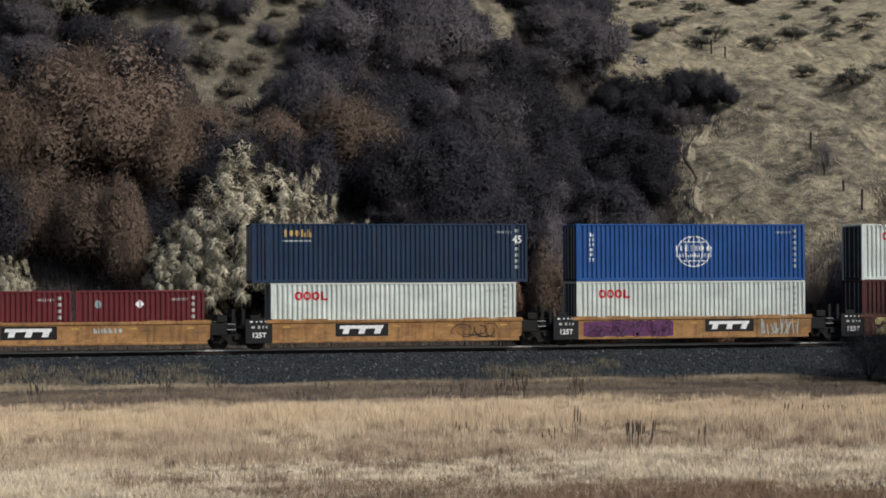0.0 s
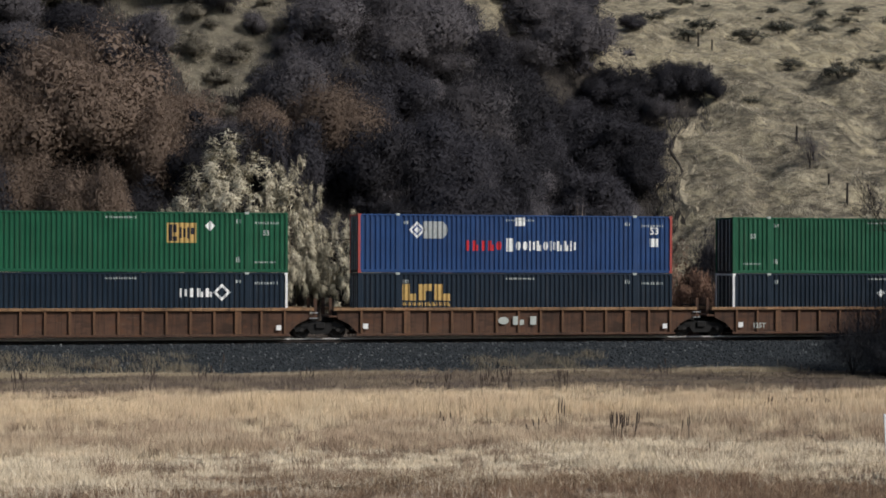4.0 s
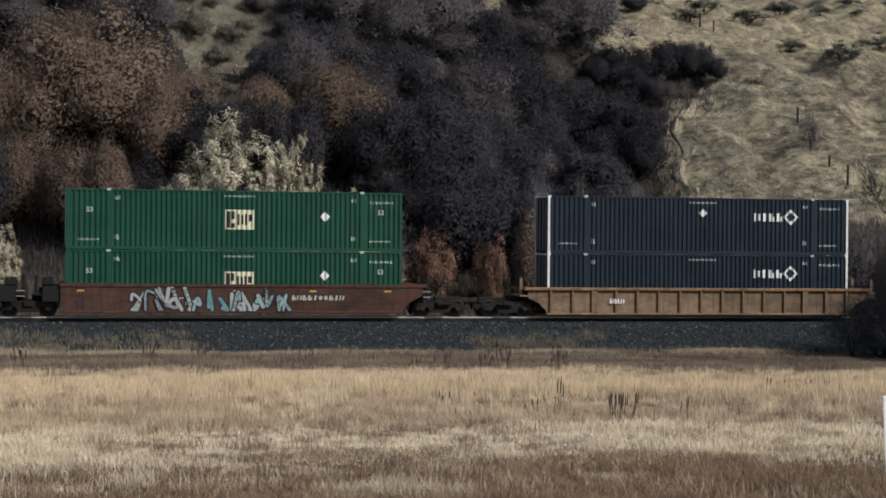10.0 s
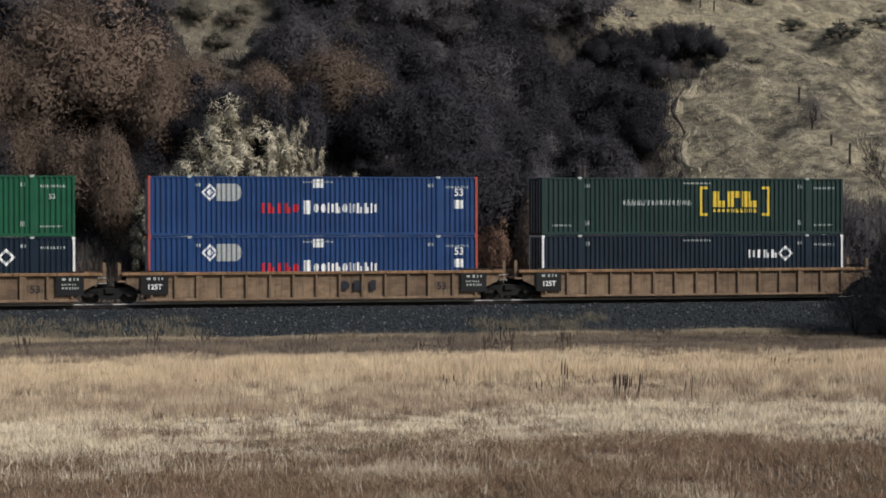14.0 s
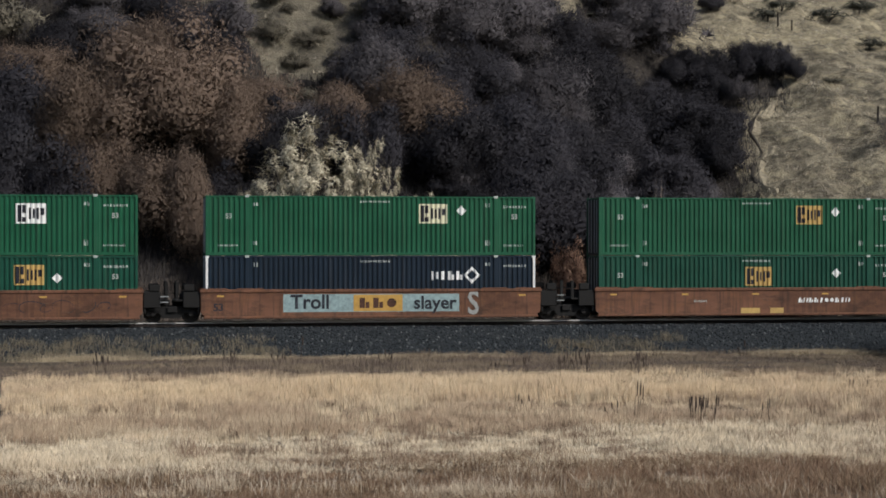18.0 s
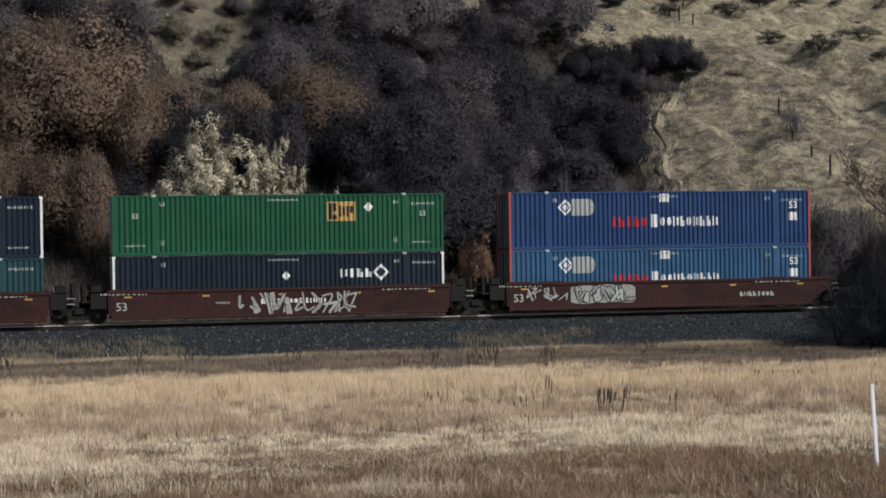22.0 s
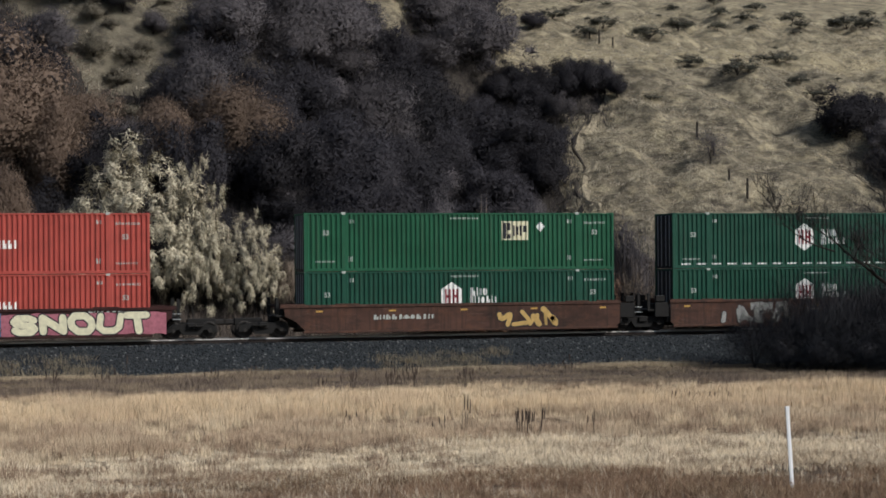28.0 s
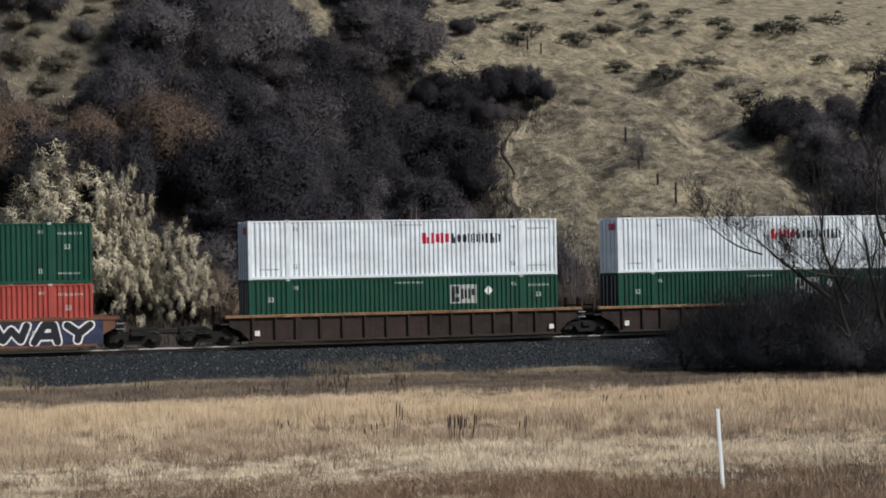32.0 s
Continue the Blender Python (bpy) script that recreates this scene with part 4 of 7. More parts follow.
def well_car(label, L, mat, style, first=False, last=False, chord=None, posts=True):
    """One well of an articulated car: its origin on the rail tops under the container's -x end."""
    car = thing("well_car", label, "railway wagon", "well cars of the train")
    z0, z1 = {"plain": (0.22, 1.57), "ribbed": (0.15, 1.48), "ochre": (0.34, 1.40)}[style]
    chord = chord or mat
    near, far = (first or style == "ribbed"), (last or style == "ribbed")
    xl, xr = (-1.25 if near else -0.28), L + (1.25 if far else 0.28)
    for y, s in ((SIDE_Y, 1), (-SIDE_Y, -1)):
        inset = 0.09 if style == "ribbed" else 0.0
        a, b = (y + s * inset, y + s * (inset + 0.05))
        v, f = slab(side_outline(L, z0, z1 - 0.02, near, far), min(a, b), max(a, b))
        part_mesh("side_panel", mesh_of("side_panel", v, f, mat), car)
        box("top_chord", car, ((xl + xr) / 2, y + s * 0.06, z1 - 0.13), (xr - xl, 0.20, 0.15), chord, 0.02, "worn ochre top chord" if chord is CHORD else "")
        box("bottom_chord", car, (L / 2, y + s * 0.055, z0 - 0.03), (L + 0.2, 0.15, 0.12), mat, 0.02)
        if style == "ribbed":
            n = 14
            for i in range(n + 1):
                wide = 0.32 if i in (2, n - 2) else 0.12
                box("side_rib", car, (0.15 + (L - 0.3) * i / n, y + s * 0.05, z0 + 0.09), (wide, 0.12, z1 - z0 - 0.22), RIB_RUST if mat is RIB_BROWN else mat, 0.015)
        else:
            for on, x, d in ((near, -0.24, -1), (far, L + 0.24, 1)):
                if not on:
                    box("end_frame", car, (x + 0.42 * d, y + s * 0.12, 0.72), (0.82, 0.10, z1 - 0.80), GRIME, 0.03, "greasy black end frame")
                    box("end_hatch", car, (x + 0.55 * d, y + s * 0.10, z1 - 0.05), (0.5, 0.16, 0.32), GRIME, 0.03)
            for x in (-0.6 if near else 0.4, 2.1, L - 2.1, L + (0.6 if far else -0.4)):
                box("top_plate", car, (x, y + s * 0.03, z1 + 0.02), (1.25, 0.10, 0.05), mat, 0.012)
    for k in range(6):
        box("cross_bearer", car, (L * (k + 0.5) / 6, 0, z0 + 0.0), (0.35, 2.7, 0.10), GRIME, 0.015)
    for x, d in ((-0.85, -1), (L + 0.85, 1)):
        box("end_platform", car, (x, 0, 1.02), (1.2, 2.6, 0.10), mat if style == "ribbed" else GRIME, 0.02)
        box("end_sill", car, (x + 0.45 * d, 0, 0.78), (0.5, 0.6, 0.30), GRIME, 0.03)
        box("end_wall", car, (x - 0.52 * d, 0, 0.45), (0.10, 2.6, 0.95), GRIME, 0.02)
        if posts:
            for y in (-1.15, 1.15):
                box("guide_post", car, (x + 0.50 * d, y, 1.1), (0.16, 0.10, 0.86), GRIME if style != "ribbed" else mat, 0.02)
            box("end_rail", car, (x + 0.50 * d, 0, 1.55), (0.06, 2.3, 0.06), GRIME, 0.01)
    for k in range(3):
        box("ladder_rung", car, (L + 1.25, SIDE_Y + 0.0, 0.72 + 0.26 * k), (0.40, 0.04, 0.035), M_GREY if k else GRIME, 0.008)
    box("brake_unit", car, (-1.0, SIDE_Y + 0.45, 1.12), (0.45, 0.35, 0.30), GRIME, 0.03)
    if style != "ribbed":
        for i in range(5):
            marking("reflector", car, [rect(0.7 + (L - 1.4) * i / 4, z1 - 0.30, 0.34, 0.085)], M_AMBER, y=SIDE_Y, label="amber reflector strip")
        tagged(marking("data_line", car, bars(L * 0.30, L * 0.30 + 0.7, z0 + 0.7, 0.10, 6, 5), M_PALE, y=SIDE_Y), kind="stuff")
    else:
        if mat is not TAN_OCHRE:
            marking("white_tag", car, [rect(0.35, z0 + 0.45, 0.26, 0.26), rect(L - 0.45, z0 + 0.4, 0.24, 0.24)], M_WHITE, y=SIDE_Y - 0.02)
    if first:
        truck(car, -2.0)
        coupler(car, -3.1, -1)
    truck(car, L + (2.0 if last else 1.61))
    if last:
        coupler(car, L + 3.1, 1)
    return car


def coupler(car, x, d):
    box("draft_gear", car, (x - 0.5 * d, 0, 0.62), (1.4, 0.40, 0.36), GRIME, 0.04)
    box("coupler", car, (x + 0.38 * d, 0, 0.66), (0.75, 0.26, 0.28), STEEL, 0.06)
    for y in (-1.0, 1.0):
        box("hand_rod", car, (x - 1.05 * d, y, 1.10), (0.035, 0.035, 0.55), GRIME, 0.006)
    box("end_step", car, (x - 0.9 * d, -1.15, 0.62), (0.7, 0.25, 0.05), GRIME, 0.01)


def number_bars(car, x, z, n=10, w=2.0, mat=M_PALE, lean=0.0):
    tagged(marking("number_line", car, bars(x, x + w, z, 0.24, n, 81, lean), mat, y=SIDE_Y - 0.012), "row of stencilled marks, unreadable", kind="stuff")


def capacity_panel(car, x, z, body="125T"):
    """A black panel with the load figure that can be read, and small rows that cannot."""
    box("black_panel", car, (x, SIDE_Y - 0.005, z - 0.98), (1.30, 0.03, 1.16), BLACK, 0.008, "black data panel")
    if body:
        words(car, body, x, z - 0.60, 0.34, M_WHITE, 0.010, layer=6, label="white load figures")
    else:
        tagged(marking("panel_line", car, bars(x - 0.4, x + 0.4, z - 0.62, 0.12, 5, 87) + bars(x - 0.4, x + 0.3, z - 0.45, 0.08, 6, 88), M_PALE, y=SIDE_Y - 0.02), kind="stuff")
    tagged(marking("panel_line", car, bars(x - 0.42, x + 0.42, z - 0.20, 0.14, 3, 85), M_PALE, y=SIDE_Y - 0.02), kind="stuff")
    tagged(marking("panel_line", car, bars(x - 0.55, x + 0.55, z + 0.06, 0.07, 3, 86), M_WHITE, y=SIDE_Y - 0.02), kind="stuff")


def train():
    """Every car with its containers: (offset along the train, the things that ride there)."""
    rides = []

    def put(at, ob, z=0.0):
        rides.append((ob, at, z))
        return ob

    LOW, HIGH = 0.304, 3.204

    # the set of shorter wells in ochre
    car = put(-5.15, well_car("ochre yellow well car with a black placard", 12.19, YELLOW_OCHRE, "ochre", True))
    placard(car, 5.15 - 1.2, 0.92)
    number_bars(car, 6.9, 1.0, 6, 1.4)
    put(-5.30, box40("short maroon corrugated container in the well", CRIMSON, 2.591, 6.06), LOW)
    c = put(0.95, box40("short crimson container with worn white placards", CRIMSON, 2.591, 6.06), LOW)
    marking("diamond_placard", c, [ngon(3.0, 1.95, 0.22, 0.22, 4)], M_WHITE, 6.06)
    marking("round_placard", c, [ngon(1.05, 1.95, 0.16, 0.2, 10)], M_ICE, 6.06)
    car = put(10.22, well_car("ochre yellow well car with black placard and scribbles", 12.19, YELLOW_OCHRE, "ochre"))
    placard(car, 4.4, 0.92)
    capacity_panel(car, -0.62, 1.30)
    spray(car, swirl(9.3, 11.0, 0.85, 0.75, 7, 0.05, 3), BLACK)
    put(10.20, oocl("light grey container with red lettering shapes", LIGHT_GREY), LOW)
    c = put(9.28, box40("navy blue high-cube container with gold lettering shapes", NAVY, 2.896, 13.716), HIGH)
    marking("logo", c, bars(1.5, 2.95, 2.42, 0.36, 5, 91, 0, 0.3), M_GOLD, 13.716, label="gold lettering shapes")
    marking("logo", c, [rect(2.2, 2.05, 1.4, 0.07)], M_PALE, 13.716)
    size_mark(c, 13.716, 13.2, 2.1, "45", 0.5)
    car = put(25.53, well_car("rusty ochre well car with purple spray paint", 12.19, YELLOW_OCHRE, "ochre"))
    placard(car, 8.0, 0.95)
    capacity_panel(car, -0.62, 1.30)
    spray(car, patch(0.3, 5.0, 0.84, 0.86, 20), M_PURPLE, 1, "purple spray-painted piece")
    wild_piece(car, 0.5, 4.8, 0.84, 0.85, (M_PURPLE,), M_INK, 7, "purple jagged letters in dark outline", 0.16, 0.04, 0.55)
    wild_piece(car, 9.7, 11.8, 0.86, 0.85, (M_PALE,), YELLOW_OCHRE, 8, "pale scrawled tags", 0.045, 0.0, 0.26)
    put(25.53, oocl("light grey container under a blue one", LIGHT_GREY), LOW)
    put(25.53, cosco("bright blue container with a white globe emblem"), HIGH)
    car = put(40.87, well_car("brown well car with yellow spray-painted lettering", 12.19, ORANGE_BROWN, "ochre", last=True))
    capacity_panel(car, -0.62, 1.30)
    spray(car, patch(0.5, 7.0, 0.88, 0.98, 40), M_PINK, 1, "pinkish sprayed field")
    fat_word(car, "2MUCH", 0.6, 6.7, 0.87, 1.06, 0.32, M_INK, 2, "black outline of a sprayed word", 0.06)
    fat_word(car, "2MUCH", 0.6, 6.7, 0.87, 1.06, 0.32, M_BUTTER, 3, "butter yellow spray-painted word")
    number_bars(car, 6.8, 0.95, 10, 2.7, M_WHITE, 0.2)
    put(40.87, box40("maroon corrugated container in the well", MAROON), LOW)
    put(40.87, oocl("light grey high-cube container stacked on maroon", LIGHT_GREY), HIGH)

    # three ribbed rusty wells
    car = put(60.55, well_car("ribbed dark rust-brown well car with worn ochre chord", 16.15, RIB_BROWN, "ribbed", True, chord=CHORD))
    put(60.55, umax("blue-black container with white corner posts", gem=0), LOW)
    put(60.55, emp("grass green container with a square gold emblem", GREEN, field=M_GOLD), HIGH)
    car = put(80.15, well_car("ribbed dark rust-brown well car under a blue container", 16.15, RIB_BROWN, "ribbed", chord=CHORD))
    tagged(marking("placard_mark", car, bars(6.9, 9.2, 0.85, 0.42, 3, 95), M_PALE, y=SIDE_Y), kind="stuff")
    put(80.15, csx("blackish container with gold lettering shapes", DARK_NAVY, 2.2, 1.85, M_GOLD, False), LOW)
    put(80.15, pacer("mid blue container with red corner posts", STACK_BLUE), HIGH)
    car = put(99.57, well_car("ribbed dark rust-brown well car with white tags", 16.15, RIB_BROWN, "ribbed", last=True, chord=CHORD))
    words(car, "125T", 1.35, 0.55, 0.34, M_PALE, 0.01, label="pale load figures")
    put(99.57, umax("blue-black container with white posts and a diamond", gem=8.2, gem_z=1.9), LOW)
    put(99.57, emp("grass green container with a gold emblem", GREEN, seed=12), HIGH)

    # three smooth-sided wells with spray paint
    car = put(123.5, well_car("rusty orange-brown smooth well car with white lettering", 16.15, ORANGE_BROWN, "plain", True))
    number_bars(car, 3.3, 1.0, 10, 2.9, M_WHITE, 0.2)
    words(car, "53", 0.3, 0.72, 0.5, M_INK, 0.01, label="dark length number")
    fat_word(car, "EARS", 9.3, 14.7, 0.87, 1.04, 0.25, M_WHITE, 2, "white outline of a sprayed word", 0.05, 0.3)
    fat_word(car, "EARS", 9.3, 14.7, 0.87, 1.04, 0.25, M_INK, 3, "black spray-painted word with white outline", 0.0, 0.3)
    put(123.5, umax("blue-black container with white posts, in the well", gem=0), LOW)
    put(123.5, umax("blue-black container stacked on its like", gem=0), HIGH)
    car = put(143.0, well_car("rust-brown well car covered in teal lettering", 16.15, RUST_BROWN, "plain"))
    words(car, "53", 0.5, 0.62, 0.5, M_INK, 0.01, label="dark length number")
    wild_piece(car, 2.0, 8.0, 0.9, 1.15, (M_TEAL, M_BLUE), M_DUSK, 70, "teal sprayed background forms", 0.15, 0.03, 0.8)
    fat_word(car, "KRAFT", 2.2, 7.8, 0.92, 0.95, 0.28, M_DUSK, 7, "dusky outline of a sprayed word", 0.06)
    fat_word(car, "KRAFT", 2.2, 7.8, 0.92, 0.95, 0.28, M_ICE, 8, "ice blue spray-painted word")
    wild_piece(car, 9.6, 16.2, 0.87, 1.25, (M_SILVER, M_CREAM, M_PINK), M_INK, 11, "silver and cream spray-painted piece", 0.15, 0.06, 0.5)
    put(143.0, emp("faded red container with a gold emblem", RED, 8.55, 1.35, 12.4, 2.3, 14), LOW)
    c = put(143.0, container("white container with dark emblem and rust streaks", 16.154, 2.896, WHITE, end=LIGHT_GREY), HIGH)
    small_marks(c, 16.154, 2.896, M_INK, 15, False)
    marking("logo_field", c, [rect(3.85, 1.95, 2.6, 0.16), rect(3.85, 2.45, 2.6, 0.10)] + bars(2.6, 5.1, 2.18, 0.62, 3, 97, 0, 0.3) + bars(2.6, 5.1, 1.62, 0.26, 9, 98), M_INK, 16.154, label="dark navy emblem")
    car = put(162.45, well_car("rust-brown well car with ice-blue spray paint", 16.15, RUST_BROWN, "plain", last=True))
    words(car, "53", 0.65, 0.62, 0.5, M_INK, 0.01, label="dark length number")
    wild_piece(car, 3.0, 10.6, 0.88, 1.2, (M_TEAL, M_GREY, M_ICE), M_INK, 21, "ice-blue and grey spray-painted piece", 0.15, 0.06, 0.55)
    number_bars(car, 10.7, 0.95, 10, 2.6, M_PALE, 0.2)
    put(162.45, emp("deep green container with a central gold emblem", DEEP_GREEN, 8.2, 1.42, 12.35, 1.72, 16, M_CREAM), LOW)
    put(162.45, emp("deep green container with central cream emblem, stacked", DEEP_GREEN, 8.2, 1.50, 12.35, 1.68, 17, M_CREAM), HIGH)

    # a single ribbed well
    car = put(186.04, well_car("ribbed ochre-brown well car with orange corner", 16.15, TAN_OCHRE, "ribbed", True, True, CHORD))
    number_bars(car, 3.2, 0.82, 6, 0.8, M_WHITE)
    put(186.04, umax("blue-black container with white posts, lower one", gem=0), LOW)
    put(186.04, umax("blue-black container with white posts and diamond", gem=8.2), HIGH)

    # three ribbed ochre wells with black panels
    car = put(209.4, well_car("ribbed dusty ochre well car with black panel", 16.15, TAN_OCHRE, "ribbed", True, chord=CHORD))
    capacity_panel(car, 15.9, 1.40, "")
    words(car, "53", 14.3, 0.72, 0.5, M_INK, 0.01, layer=-14, label="dark length number")
    number_bars(car, 3.4, 0.72, 6, 1.3, M_INK)
    put(209.4, umax("blue-black container with white posts and diamond", gem=8.3, gem_z=1.8), LOW)
    put(209.4, emp("grass green container stacked on blue-black", GREEN, 11.05, 1.95, 12.4, 2.15, 18), HIGH)
    car = put(228.95, well_car("ribbed dusty ochre well car with black panels", 16.15, TAN_OCHRE, "ribbed", chord=CHORD))
    capacity_panel(car, 0.3, 1.40)
    capacity_panel(car, 15.9, 1.40, "")
    words(car, "53", 14.3, 0.72, 0.5, M_INK, 0.01, layer=-14, label="dark length number")
    tagged(marking("placard_mark", car, bars(9.1, 11.2, 0.80, 0.50, 3, 95, 0, 0.3), M_INK, y=SIDE_Y), kind="stuff")
    put(228.95, pacer("mid blue container with red posts, in the well", STACK_BLUE), LOW)
    put(228.95, pacer("mid blue container with red posts, stacked", STACK_BLUE), HIGH)
    car = put(248.4, well_car("ribbed dusty ochre well car under dark containers", 16.15, TAN_OCHRE, "ribbed", last=True, chord=CHORD))
    capacity_panel(car, 0.3, 1.40)
    put(248.4, umax("blue-black container with white posts", gem=0), LOW)
    put(248.4, csx("blackish green container with yellow brackets", DARK_GREEN, 8.4, 1.72), HIGH)

    # three orange-brown smooth wells
    car = put(272.25, well_car("rusty orange-brown smooth well car", 16.15, ORANGE_BROWN, "plain", True))
    number_bars(car, 3.3, 0.95, 10, 2.9, M_WHITE, 0.1)
    words(car, "53", 0.6, 0.72, 0.5, M_INK, 0.01, label="dark length number")
    spray(car, swirl(9, 15, 0.8, 0.7, 7, 0.035, 24), M_INK)
    put(272.25, emp("green container with a gold emblem, in the well", DEEP_GREEN, 11.1, 2.0, 12.4, 1.85, 19), LOW)
    put(272.25, emp("grass green container with a white emblem", GREEN, 11.2, 2.0, 4.95, 2.25, 20, M_WHITE), HIGH)
    car = put(291.6, well_car("orange-brown well car with silver lettering band", 16.15, ORANGE_BROWN, "plain"))
    words(car, "53", 0.6, 0.72, 0.5, M_INK, 0.01, label="dark length number")
    spray(car, [rect(8.0, 0.92, 8.6, 0.86)], M_ICE, 1, "pale silver sprayed band")
    spray(car, [rect(8.3, 0.92, 2.4, 0.80)], M_AMBER, 2)
    words(car, "Troll", 5.0, 0.95, 0.95, M_INK, 0.02, 1.0, 3, "dark spray-painted word")
    words(car, "slayer", 11.1, 0.90, 0.90, M_INK, 0.02, 1.0, 3, "dark spray-painted word")
    marking("sprayed_mark", car, bars(7.3, 9.3, 0.92, 0.5, 3, 99), RUST_BROWN, y=SIDE_Y, proud=0.013)
    words(car, "S", 13.0, 0.85, 1.6, M_SILVER, 0.03, 0.8, 3)
    put(291.6, umax("blue-black container with white posts", gem=0), LOW)
    put(291.6, emp("grass green container above a lettered well car", GREEN, 11.05, 2.05, 12.45, 2.2, 22, M_CREAM), HIGH)
    car = put(311.0, well_car("orange-brown smooth well car, last of three", 16.15, ORANGE_BROWN, "plain", last=True))
    number_bars(car, 10.3, 0.95, 10, 2.8, M_WHITE, 0.2)
    spray(car, [rect(7.8, 0.42, 1.0, 0.3), rect(9.2, 0.42, 0.7, 0.3)], M_GOLD)
    put(311.0, emp("green container with a low gold emblem", DEEP_GREEN, 8.3, 1.85, 12.45, 2.0, 23), LOW)
    put(311.0, emp("grass green container stacked on green", GREEN, 11.0, 2.05, 12.4, 2.2, 24), HIGH)

    # three oxide red wells
    def oxide(at, label, **kw):
        car = put(at, well_car(label, 16.15, OXIDE, "plain", **kw))
        words(car, "53", 0.4, 0.80, 0.56, M_PALE, 0.004, label="pale length number")
        tagged(marking("data_line", car, bars(-0.6, 1.6, 1.42, 0.10, 9, 5) + bars(12.9, 15.4, 1.42, 0.10, 9, 6), M_PALE, y=SIDE_Y), kind="stuff")
        return car

    car = oxide(334.75, "oxide red smooth well car with a silver patch", first=True)
    number_bars(car, 3.3, 0.92, 8, 2.0, M_PALE)
    wild_piece(car, 5.9, 9.3, 0.86, 1.1, (M_SILVER, M_PALE, M_GREY), M_SILVER, 80, "rough silver paint-over patch", 0.22, 0.04, 0.42)
    put(334.75, csx("dark teal container with yellow brackets", TEAL, 8.4, 1.80), LOW)
    put(334.75, umax("blue-black container with a white diamond", gem=8.1), HIGH)
    car = oxide(354.1, "oxide red well car with grey scrawls")
    wild_piece(car, 6.0, 11.6, 0.85, 1.1, (M_GREY, M_PALE), RUST_BROWN, 25, "faded grey spray-painted piece", 0.12, 0.04, 0.5)
    number_bars(car, 7.0, 0.95, 12, 3.2, M_WHITE)
    put(354.1, umax("blue-black container with white posts and diamond", gem=8.3, gem_z=1.85), LOW)
    put(354.1, emp("green container with a faded gold emblem", GREEN, 11.05, 2.05, 12.4, 2.25, 25), HIGH)
    car = oxide(373.6, "oxide red well car with silver block letters", last=True)
    wild_piece(car, 0.9, 2.9, 1.0, 0.7, (M_GREY,), RUST_BROWN, 26, "faded grey scrawl", 0.08, 0.02, 0.4)
    spray(car, patch(3.1, 6.5, 0.95, 1.0, 81), M_SILVER, 1, "silver spray-painted piece")
    wild_piece(car, 3.3, 6.3, 0.95, 0.85, (M_SILVER, M_PALE), M_INK, 82, "silver block letters in black outline", 0.13, 0.05, 0.5)
    number_bars(car, 12.1, 0.80, 8, 1.9, M_PALE)
    put(373.6, pacer("faded light blue container with red posts", PALE_BLUE, 27), LOW)
    put(373.6, pacer("mid blue container with red posts and white square", STACK_BLUE, 28), HIGH)

    # three wells with green and red boxes
    car = put(396.95, well_car("well car covered in teal and pink spray paint", 16.15, RUST_BROWN, "plain", True))
    spray(car, patch(-0.3, 8.4, 0.88, 1.22, 100), M_PINE, 1, "dark blue-green sprayed field")
    spray(car, patch(8.2, 10.2, 0.9, 1.2, 120), M_PINK, 2, "pink sprayed field")
    spray(car, patch(9.8, 16.4, 0.88, 1.15, 130), M_DUSK, 1, "dusky sprayed field")
    wild_piece(car, 0.0, 8.2, 0.9, 1.2, (M_TEAL, M_PINE, M_ICE), M_INK, 29, "teal and ice-blue spray-painted piece", 0.14, 0.05, 0.5)
    wild_piece(car, 8.2, 10.4, 0.9, 1.15, (M_SILVER, M_PINK), M_INK, 32, "gold and white spray-painted figure", 0.16, 0.05, 0.5)
    wild_piece(car, 10.6, 16.2, 0.9, 1.1, (M_DUSK, M_TEAL), M_SILVER, 31, "dusky and teal spray-painted piece", 0.13, 0.05, 0.5)
    number_bars(car, 3.6, 0.92, 8, 2.6, M_WHITE)
    put(396.95, hub("green container with white hexagon emblem, lower", DEEP_GREEN), LOW)
    put(396.95, hub("green container with white hexagon and dashes", DEEP_GREEN, seed=34), HIGH)
    car = oxide(416.45, "dark oxide red well car, plain sides")
    put(416.45, emp("deep green container with cream emblem", DEEP_GREEN, 11.2, 1.45, 12.6, 1.65, 35, M_CREAM), LOW)
    put(416.45, hub("green container with hexagon above cream emblem", DEEP_GREEN, seed=36), HIGH)
    car = oxide(436.0, "oxide red well car with pink and teal lettering", last=True)
    spray(car, patch(3.0, 9.2, 0.85, 1.15, 140), M_BLUE, 1, "blue sprayed field")
    wild_piece(car, 3.2, 9.0, 0.85, 1.05, (M_TEAL, M_GREY, M_BUTTER), M_INK, 36, "teal and grey spray-painted piece", 0.14, 0.05, 0.5)
    spray(car, patch(9.0, 16.9, 0.84, 1.12, 160), M_PINK, 1, "pink spray-painted piece")
    fat_word(car, "SNOUT", 9.6, 16.2, 0.86, 1.1, 0.34, M_INK, 2, "black outline of a sprayed word", 0.06)
    fat_word(car, "SNOUT", 9.6, 16.2, 0.86, 1.1, 0.34, M_CREAM, 3, "cream spray-painted word")
    put(436.0, hub("faded red container with hexagon emblem, lower", RED, True, False, 38), LOW)
    put(436.0, hub("faded red container with hexagon emblem, stacked", RED, True, False, 39), HIGH)

    car = put(459.65, well_car("rust-brown well car with faint lettering", 16.15, RUST_BROWN, "plain", True))
    number_bars(car, 3.4, 0.95, 10, 3.1, M_PALE, 0.1)
